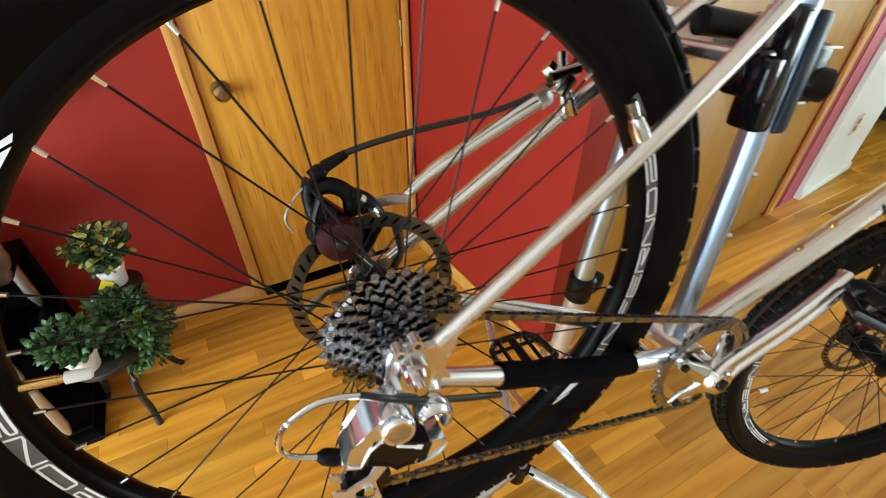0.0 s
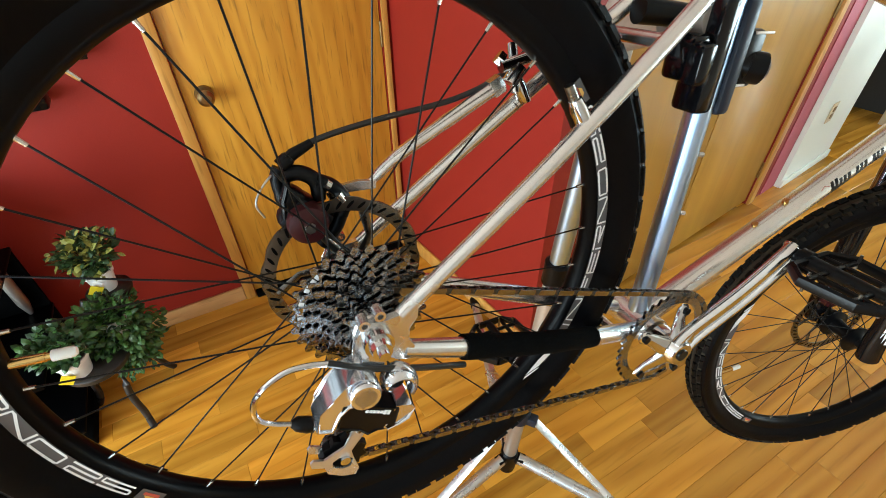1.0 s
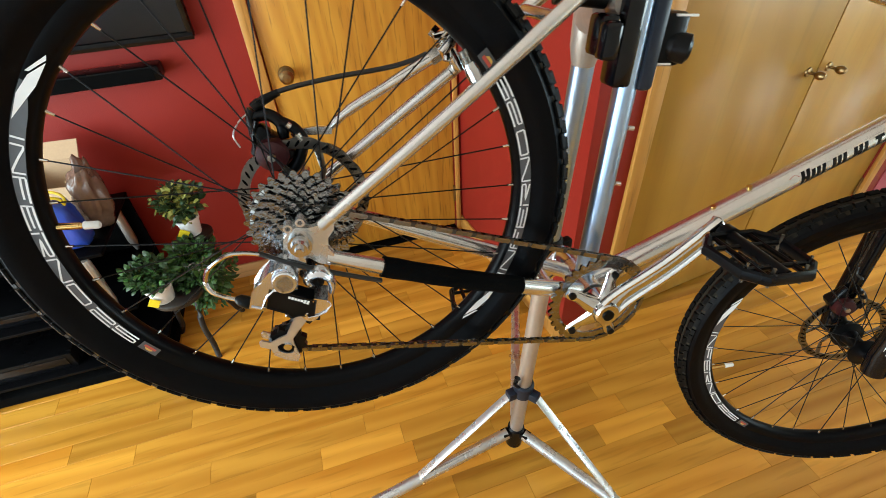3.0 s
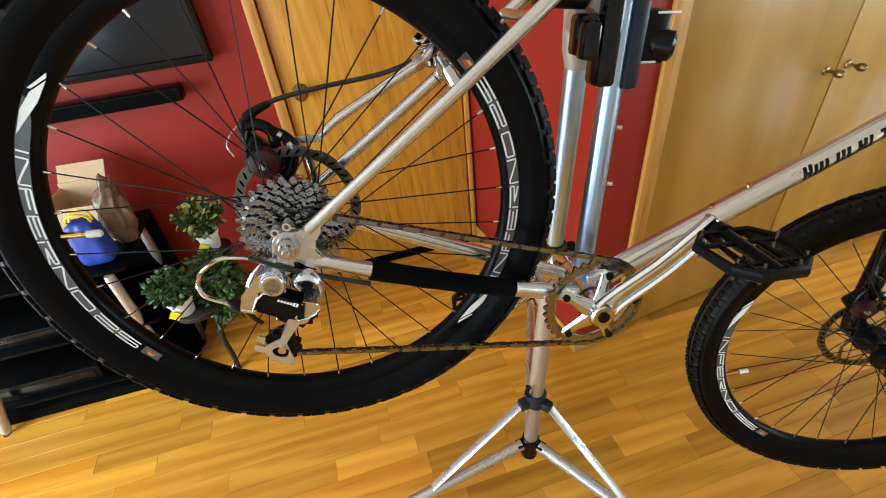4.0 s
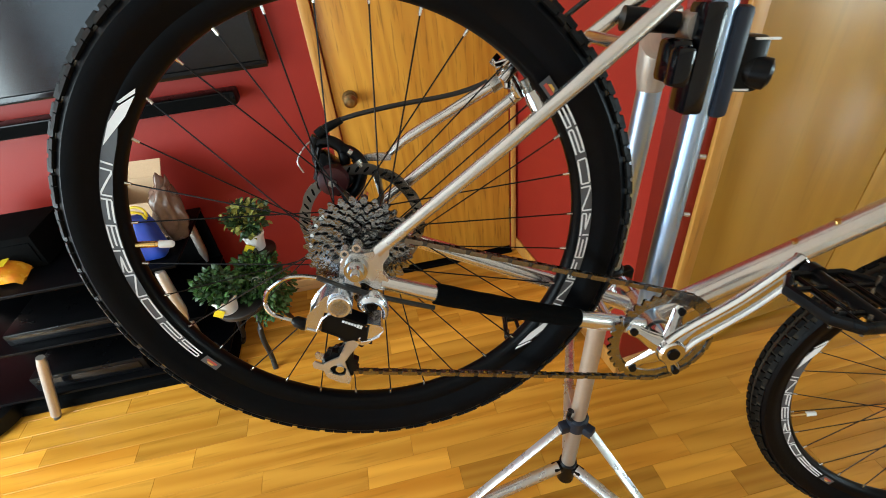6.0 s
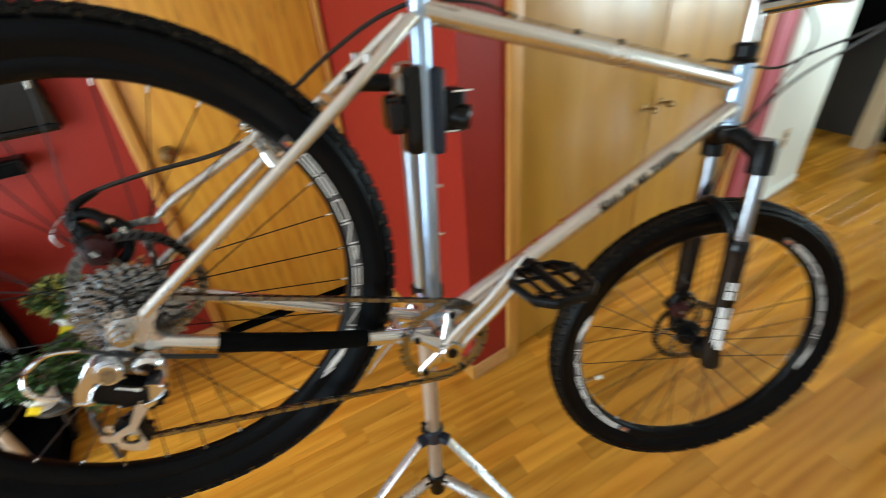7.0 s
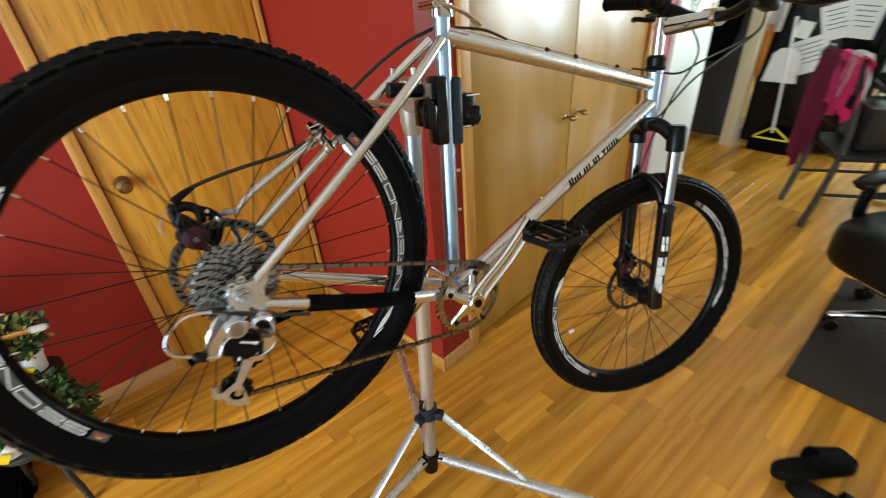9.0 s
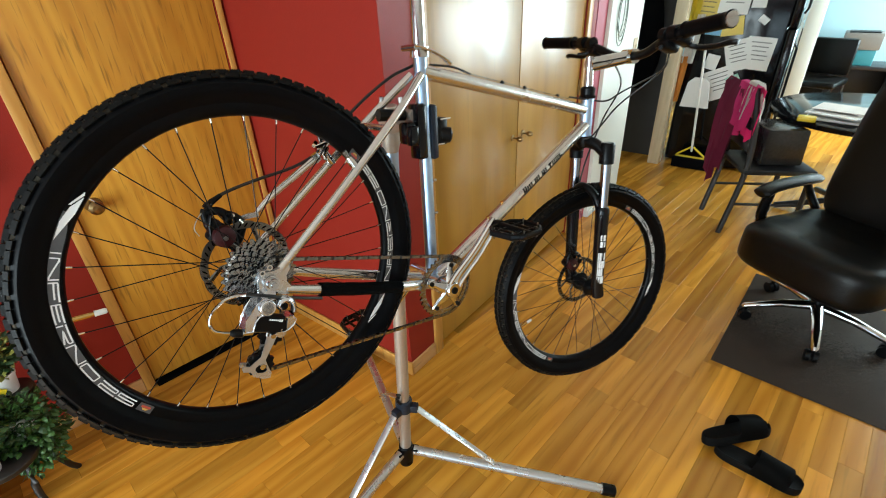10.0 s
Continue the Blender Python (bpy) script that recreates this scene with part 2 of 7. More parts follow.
def thing(name, m, label, category, group="", kind=""):
    e = new(name)
    e.empty_display_size = 0.05
    e.matrix_world = m
    return tagged(e, label, category, group, kind)


def box(bm, c, s, bevel=0.0, rot=None, seg=2):
    """A box of size s round c; rot: a matrix that turns it there."""
    m = Matrix.Translation(c) @ (rot.to_4x4() if rot is not None else Matrix()) @ Matrix.Diagonal((*s, 1))
    made = bmesh.ops.create_cube(bm, size=1, matrix=m)["verts"]
    if bevel:
        edges = {e for v in made for e in v.link_edges}
        bmesh.ops.bevel(bm, geom=list(edges), offset=bevel, segments=seg, affect="EDGES", profile=0.5)
    return made


def basis(d, hint=(0, 0, 1)):
    d = Vector(d).normalized()
    a = Vector(hint)
    if abs(a.dot(d)) > 0.95:
        a = Vector((1, 0, 0)) if abs(d.x) < 0.9 else Vector((0, 1, 0))
    x = a.cross(d).normalized()
    return Matrix((x, d.cross(x), d)).transposed()


def tube(bm, pts, r, n=12, caps=True, squash=1.0, hint=(0, 0, 1)):
    """A round bar along points; r: one radius or one a point; squash: its height over its width."""
    pts = [Vector(p) for p in pts]
    rs = r if isinstance(r, (list, tuple)) else [r] * len(pts)
    rings = []
    for i, p in enumerate(pts):
        d = (pts[min(i + 1, len(pts) - 1)] - pts[max(i - 1, 0)])
        b = basis(d, hint)
        rings.append([bm.verts.new(p + b @ Vector((rs[i] * math.cos(2 * math.pi * k / n), rs[i] * squash * math.sin(2 * math.pi * k / n), 0)))
                      for k in range(n)])
    for a, b in zip(rings, rings[1:]):
        for k in range(n):
            bm.faces.new((a[k], a[(k + 1) % n], b[(k + 1) % n], b[k]))
    if caps:
        bm.faces.new(rings[0][::-1])
        bm.faces.new(rings[-1])


def smooth_path(pts, steps=6):
    """A Catmull-Rom curve through points."""
    pts = [Vector(p) for p in pts]
    q = [pts[0] * 2 - pts[1], *pts, pts[-1] * 2 - pts[-2]]
    out = []
    for i in range(1, len(q) - 2):
        a, b, c, d = q[i - 1:i + 3]
        for s in range(steps):
            t = s / steps
            out.append(0.5 * (2 * b + (c - a) * t + (2 * a - 5 * b + 4 * c - d) * t * t + (3 * b - a - 3 * c + d) * t ** 3))
    return out + [pts[-1]]


def lathe(bm, prof, n=48, m=Matrix(), closed=False):
    """Turns a profile of (radius, offset along y) about the y axis."""
    rings = []
    for k in range(n):
        a = 2 * math.pi * k / n
        rings.append([bm.verts.new(m @ Vector((r * math.cos(a), y, r * math.sin(a)))) for r, y in prof])
    cnt = len(prof)
    for k in range(n):
        a, b = rings[k], rings[(k + 1) % n]
        for i in range(cnt if closed else cnt - 1):
            j = (i + 1) % cnt
            bm.faces.new((a[i], b[i], b[j], a[j]))


def plate(bm, outline, y0, y1, holes=()):
    """A flat plate in the x-z plane from a closed outline, between y0 and y1."""
    f = [bm.verts.new((x, y0, z)) for x, z in outline]
    b = [bm.verts.new((x, y1, z)) for x, z in outline]
    n = len(f)
    for i in range(n):
        j = (i + 1) % n
        bm.faces.new((f[i], f[j], b[j], b[i]))
    bmesh.ops.triangulate(bm, faces=[bm.faces.new(f), bm.faces.new(b[::-1])])


def ring_plate(bm, inner, outer, y0, y1):
    """A flat ring between two outlines of equally many (x, z) points."""
    n = len(inner)
    v = [[bm.verts.new((x, y, z)) for x, z in o] for o, y in ((inner, y0), (outer, y0), (outer, y1), (inner, y1))]
    for i in range(n):
        j = (i + 1) % n
        for a, b in ((0, 1), (1, 2), (2, 3), (3, 0)):
            bm.faces.new((v[a][i], v[b][i], v[b][j], v[a][j]))


def circle(r, n, cx=0.0, cz=0.0, ph=0.0):
    return [(cx + r * math.cos(ph + 2 * math.pi * k / n), cz + r * math.sin(ph + 2 * math.pi * k / n)) for k in range(n)]


B = bmesh.new

# ---- the room ----
WALL_A, WALL_C, CORNER = 1.80, 0.814, 1.034
ROOM_H = 2.44
# the door wall stands a little askew to the closet wall
ASKEW = Matrix.Translation((0.185, WALL_A, 0)) @ Matrix.Rotation(radians(-7), 4, "Z") @ Matrix.Translation((-0.185, -WALL_A, 0))


def slab(name, lo, hi, mat, label="", cat="wall", openings=(), axis="x", m=None):
    """A wall or floor between two corners, cut round its openings (from, to, sill, head along the axis)."""
    bm = B()
    i = 0 if axis == "x" else 1
    cur = lo[i]

    def piece(a, b, z0, z1):
        if b - a > 1e-4 and z1 - z0 > 1e-4:
            p, q = list(lo), list(hi)
            p[i], q[i], p[2], q[2] = a, b, z0, z1
            box(bm, [(u + v) / 2 for u, v in zip(p, q)], [v - u for u, v in zip(p, q)])
    for a, b, sill, head in sorted(openings):
        piece(cur, a, lo[2], hi[2])
        piece(a, b, lo[2], sill)
        piece(a, b, head, hi[2])
        cur = b
    piece(cur, hi[i], lo[2], hi[2])
    bmesh.ops.remove_doubles(bm, verts=bm.verts, dist=0.0001)
    ob = tagged(part(name, bm, mat, smooth=0), label, cat, kind="structure")
    if m is not None:
        ob.matrix_world = m
    return ob


DOOR_X0, DOOR_X1 = 0.272, 1.005
slab("wall_north", (-2.9, WALL_A, 0), (1.2, WALL_A + 0.12, ROOM_H), RED, "deep red painted wall with an oak door", "wall",
     [(DOOR_X0, DOOR_X1, 0, 2.04)], m=ASKEW)
slab("wall_return", (CORNER, WALL_C + 0.12, 0), (CORNER + 0.12, WALL_A - 0.02, ROOM_H), RED, "short deep red wall between two doors", "wall")
CL0, CL1 = 1.262, 2.74
slab("wall_closet", (CORNER, WALL_C, 0), (2.90, WALL_C + 0.12, ROOM_H), RED, "deep red painted wall round a closet", "wall",
     [(CL0, CL1, 0, 2.04)])
slab("wall_rose", (2.90, WALL_C - 0.004, 0), (3.06, WALL_C + 0.116, ROOM_H), PINK, "narrow rose painted strip of wall", "wall")
slab("wall_white", (3.06, WALL_C - 0.03, 0), (3.70, WALL_C + 0.116, ROOM_H), WHITE, "plain white painted wall with an outlet", "wall")
slab("wall_west", (-2.72, -2.98, 0), (-2.6, 2.3, ROOM_H), RED, "deep red painted side wall", "wall", [(-2.70, -1.00, 0.40, 2.10), (-0.40, 1.30, 0.02, 2.10)], axis="y")
slab("wall_south", (3.05, -3.1, 0), (7.7, -2.98, ROOM_H), WHITE, "plain white wall with a window", "wall", [(4.1, 6.7, 0.75, 2.15)])
slab("wall_living", (-2.72, -3.1, 0), (3.05, -2.98, ROOM_H), WARM_WHITE, "plain warm white painted wall", "wall")
slab("wall_east", (7.55, -2.98, 0), (7.67, 3.0, ROOM_H), PALE_BLUE, "pale blue wall behind the dining room", "wall", [(-2.85, -1.25, 0.75, 2.10)], axis="y")
slab("wall_hall_back", (3.72, 2.9, 0), (7.55, 3.02, ROOM_H), WHITE, "plain wall at the back of the hall", "wall")
slab("wall_hall_side", (3.58, WALL_C + 0.12, 0), (3.70, 2.9, ROOM_H), WHITE, "plain white side wall of the hall", "wall", axis="y")
slab("ceiling", (-2.72, -3.1, ROOM_H), (7.7, 3.1, ROOM_H + 0.1), CEIL, "white textured ceiling", "ceiling")
slab("closet_back", (CORNER + 0.12, 1.45, 0), (2.9, 1.5, ROOM_H), WHITE, "plain back wall of the closet", "wall")
slab("hall_back", (0.0, 2.15, 0), (1.4, 2.2, ROOM_H), WHITE, "plain wall behind the door", "wall")
floor = slab("floor", (-2.72, -3.1, -0.12), (7.7, 3.1, -0.012), JOINT, "strip floor of honey-coloured oak", "floor")


def trim(name, lo, hi, mat, label, m=None, bev=0.004):
    bm = B()
    box(bm, [(a + b) / 2 for a, b in zip(lo, hi)], [b - a for a, b in zip(lo, hi)], bev)
    ob = tagged(part(name, bm, mat), label, "trim", kind="structure")
    if m is not None:
        ob.matrix_world = m
    return ob


# door casings
trim("trim", (0.228, WALL_A - 0.016, 0), (0.270, WALL_A, 2.10), OAK_TRIM, "oak door casing", ASKEW)
trim("trim", (1.007, WALL_A - 0.016, 0), (1.030, WALL_A, 2.10), OAK_TRIM, "oak door casing", ASKEW)
trim("trim", (0.270, WALL_A - 0.016, 2.042), (1.007, WALL_A, 2.10), OAK_TRIM, "oak door casing", ASKEW)
trim("trim", (1.206, WALL_C - 0.016, 0), (CL0, WALL_C, 2.10), OAK_TRIM, "pale oak closet casing")
trim("trim", (CL1, WALL_C - 0.016, 0), (CL1 + 0.056, WALL_C, 2.10), OAK_TRIM, "pale oak closet casing")
trim("trim", (CL0, WALL_C - 0.016, 2.042), (CL1, WALL_C, 2.10), OAK_TRIM, "pale oak closet casing")
# baseboards
trim("baseboard", (-2.6, WALL_A - 0.012, 0), (0.227, WALL_A, 0.075), OAK_BASE, "pale oak baseboard", ASKEW)
trim("baseboard", (CORNER - 0.012, WALL_C - 0.012, 0), (CORNER, WALL_A - 0.08, 0.075), OAK_TRIM, "pale oak baseboard")
trim("baseboard", (CORNER, WALL_C - 0.012, 0), (1.205, WALL_C, 0.075), OAK_BASE, "pale oak baseboard")
trim("baseboard", (3.06, WALL_C - 0.042, 0), (3.70, WALL_C - 0.03, 0.05), WHITE, "low white baseboard")
# dark threshold and sweep at the foot of the door
trim("threshold", (0.274, WALL_A - 0.030, 0.0), (1.004, WALL_A + 0.02, 0.014), BLACK_MATT, "dark door sweep at the floor", ASKEW)


def hinge(parent, p, s=1):
    bm = B()
    tube(bm, [p - Vector((0, 0, 0.045)), p + Vector((0, 0, 0.045))], 0.006, 10)
    box(bm, p + Vector((0.012 * s, 0.006, 0)), (0.024, 0.003, 0.088))
    return part("hinge", bm, BRASS_DULL, parent, "dull brass hinge")


BRASS_DULL = material("dull_brass", (0.30, 0.20, 0.09), 0.35, 1.0, vary=0.2, scale=30)


def knob(parent, p, r, mat):
    bm = B()
    prof = [(0.0, -0.062), (r * 0.6, -0.060), (r, -0.048), (r, -0.040), (r * 0.75, -0.030), (r * 0.36, -0.024), (r * 0.36, -0.008), (r * 1.05, -0.006), (r * 1.15, 0.0)]
    lathe(bm, prof, 24, Matrix.Translation(p))
    return part("knob", bm, mat, parent, "round dull brass knob")


def flush_door(name, x0, x1, y, mat, label, m, knob_x, knob_z, hinge_x, knob_r, hs):
    d = thing(name, (m or Matrix()) @ Matrix.Translation((x0, y, 0)), label, "door", kind="structure")
    w = x1 - x0
    bm = B()
    box(bm, (w / 2, 0.018, 1.03), (w - 0.005, 0.036, 2.012), 0.002)
    part("panel", bm, mat, d)
    knob(d, Vector((knob_x - x0, 0, knob_z)), knob_r, BRASS_DULL)
    for z in (0.22, 1.02, 1.82):
        hinge(d, Vector((hinge_x - x0, -0.004, z)), hs)
    return d


flush_door("door_1", DOOR_X0, DOOR_X1, WALL_A + 0.004, OAK_DOOR, "closed oak veneer door with a brass knob", ASKEW, 0.340, 0.922, 1.003, 0.027, -1)
MID = 1.985
flush_door("door_2", CL0 + 0.002, MID - 0.001, WALL_C + 0.006, BIRCH_DOOR, "closed honey-coloured veneer closet door", None, MID - 0.052, 0.915, CL0 + 0.006, 0.014, 1)
flush_door("door_3", MID + 0.001, CL1 - 0.002, WALL_C + 0.006, BIRCH_DOOR, "closed honey-coloured veneer closet door", None, MID + 0.052, 0.915, CL1 - 0.006, 0.014, -1)

# windows: frame, sill and panes
GLASS = bpy.data.materials.new("window_glass")
GLASS.use_nodes = True
GLASS.node_tree.nodes["Principled BSDF"].inputs["Transmission Weight"].default_value = 1.0
GLASS.node_tree.nodes["Principled BSDF"].inputs["Roughness"].default_value = 0.0


def window(name, m, w, h, n, label):
    win = thing(name, m, label, "window", kind="structure")
    for x0, x1, z0, z1 in ((-w / 2, w / 2, 0, 0.05), (-w / 2, w / 2, h - 0.05, h), (-w / 2, -w / 2 + 0.05, 0.05, h - 0.05), (w / 2 - 0.05, w / 2, 0.05, h - 0.05)):
        bm = B()
        box(bm, ((x0 + x1) / 2, 0, (z0 + z1) / 2), (x1 - x0, 0.06, z1 - z0), 0.004)
        part("window_frame", bm, WHITE_PLASTIC, win)
    for k in range(n):
        x = -w / 2 + 0.05 + (w - 0.1) * (k + 0.5) / n
        bm = B()
        box(bm, (x, 0.01, h / 2), ((w - 0.1) / n - 0.03, 0.006, h - 0.1))
        p = part("pane", bm, GLASS, win, smooth=0)
        p.visible_shadow = False
        if k:
            bm = B()
            box(bm, (-w / 2 + 0.05 + (w - 0.1) * k / n, 0, h / 2), (0.03, 0.05, h - 0.1), 0.003)
            part("mullion", bm, WHITE_PLASTIC, win)
    bm = B()
    box(bm, (0, -0.05, -0.015), (w + 0.06, 0.14, 0.03), 0.006)
    part("window_sill", bm, WHITE_PLASTIC, win)


window("window_2", Matrix.Translation((5.4, -3.04, 0.75)) @ Matrix.Rotation(math.pi, 4, "Z"), 2.6, 1.4, 2, "bright white-framed dining room window")
window("window_1", Matrix.Translation((-2.66, -1.85, 0.40)) @ Matrix.Rotation(math.pi / 2, 4, "Z"), 1.7, 1.7, 2, "white-framed side window in daylight")
window("window_3", Matrix.Translation((-2.66, 0.45, 0.02)) @ Matrix.Rotation(math.pi / 2, 4, "Z"), 1.7, 2.08, 2, "white-framed glass patio door in daylight")
window("window_4", Matrix.Translation((7.61, -2.05, 0.75)) @ Matrix.Rotation(-math.pi / 2, 4, "Z"), 1.6, 1.35, 2, "white-framed end window of the dining room")
# open daylight behind the windows: sky, and an added pale ground that brightens it
bm = B()
box(bm, (2, 0, -1.0), (120, 120, 0.1))
tagged(part("ground", bm, material("pale_backdrop", (0.50, 0.52, 0.52), 0.9, vary=0.1, scale=0.4, fine=6), smooth=0), "added pale ground that brightens the view outside the windows", "ground", kind="structure")

# ---- the mountain bike: x ahead, y to its left, z up from the rear hub ----
BIKE = Matrix(((0.85869, 0.21534, 0.46505, 0.18852), (-0.25006, 0.96814, 0.01343, 0.34631),
               (-0.44734, -0.12782, 0.88518, 1.21349), (0, 0, 0, 1)))
bike = thing("mountain_bike", BIKE, "silver mountain bike with black suspension fork, clamped in a stand", "bicycle")

STEER_TOP, STEER_BOT = Vector((0.820, 0, 0.553)), Vector((0.855, 0, 0.455))
STEER_AXIS = (STEER_TOP - STEER_BOT).normalized()
STEER = Matrix.Translation(STEER_BOT) @ Matrix.Rotation(radians(-16.4), 4, STEER_AXIS) @ Matrix.Translation(-STEER_BOT)
FRONT_HUB = Vector((1.0585, 0, 0.028))
BB = Vector((0.414, 0, 0.003))
SEAT_TOP = Vector((0.238, 0, 0.464))


def group_part(name, label="", m=Matrix(), parent=None):
    """A part that only gathers its own pieces."""
    e = new(name)
    e.empty_display_size = 0.03
    e.parent = parent or bike
    e.matrix_basis = m
    if label:
        e["label"] = label
    return e


# writing drawn as strokes in a unit square: the square, wide letters of the rims
GLYPHS = {"I": [[(0.5, 0), (0.5, 1)]], "N": [[(0, 0), (0, 1), (0.12, 1), (0.9, 0), (1, 0), (1, 1)]],
          "F": [[(0, 0), (0, 0.93), (0.07, 1), (1, 1)], [(0, 0.5), (0.85, 0.5)]], "E": [[(1, 0), (0, 0), (0, 1), (1, 1)], [(0, 0.5), (0.9, 0.5)]],
          "R": [[(0, 0), (0, 0.6)], [(0, 1), (0.92, 1), (1, 0.92), (1, 0.55), (0.92, 0.47), (0.25, 0.47), (0.95, 0)]],
          "O": [[(0.06, 0), (0, 0.08), (0, 0.92), (0.06, 1), (0.94, 1), (1, 0.92), (1, 0.08), (0.94, 0), (0.06, 0)]],
          "2": [[(0, 1), (0.94, 1), (1, 0.93), (1, 0.57), (0.94, 0.5), (0.06, 0.5), (0, 0.43), (0, 0), (1, 0)]],
          "5": [[(1, 1), (0, 1), (0, 0.5), (0.94, 0.5), (1, 0.43), (1, 0.07), (0.94, 0), (0, 0)]]}


def ribbon(bm, pts, half, place):
    """A flat stroke along points of a plane, bent by place(u, v)."""
    fine = []
    for a, b2 in zip(pts, pts[1:]):
        k = max(1, int((Vector(b2) - Vector(a)).length / 0.003))
        fine += [Vector(a).lerp(Vector(b2), i / k) for i in range(k)]
    fine.append(Vector(pts[-1]))
    rows = []
    for i, p in enumerate(fine):
        d = fine[min(i + 1, len(fine) - 1)] - fine[max(i - 1, 0)]
        n = Vector((-d.y, d.x)).normalized() * half
        if i in (0, len(fine) - 1):
            p = p + d.normalized() * half * (1 if i else -1)
        rows.append((bm.verts.new(place(*(p + n))), bm.verts.new(place(*(p - n)))))
    for a, b2 in zip(rows, rows[1:]):
        bm.faces.new((a[0], a[1], b2[1], b2[0]))


def tread_blocks(bm, r, width):
    """Knobs round a tyre: long and short ones in turn on both shoulders, paired ramps between them."""
    n = 50
    rows = ((-0.37, 36, 0.0075, 0.0, 0.0088, ((0.0, 0.0195), (0.5 + 0.08, 0.0120))), (0.37, -36, 0.0075, 0.25, 0.0088, ((0.0, 0.0195), (0.58, 0.0120))),
            (-0.19, 17, 0.0100, 0.3, 0.0034, ((0.0, 0.0165), (0.5, 0.0165))), (0.19, -17, 0.0100, 0.05, 0.0034, ((0.0, 0.0165), (0.5, 0.0165))))
    for y, tilt, wide, shift, drop, blocks in rows:
        for k in range(n):
            for at_, size in blocks:
                a = 2 * math.pi * (k + shift + at_) / n
                m = Matrix.Rotation(-a, 4, "Y") @ Matrix.Translation((r - 0.0022 - drop, y * width, 0)) @ Matrix.Rotation(radians(tilt), 4, "Z")
                v = [bm.verts.new(m @ Vector((dx * 0.0036, dy * wide / 2 * (0.84 if dx > 0 else 1), dz * size / 2 * (0.90 if dx > 0 else 1))))
                     for dx in (-1, 1) for dy in (-1, 1) for dz in (-1, 1)]
                for f in ((0, 1, 3, 2), (4, 6, 7, 5), (0, 4, 5, 1), (2, 3, 7, 6), (0, 2, 6, 4), (1, 5, 7, 3)):
                    bm.faces.new([v[i] for i in f])


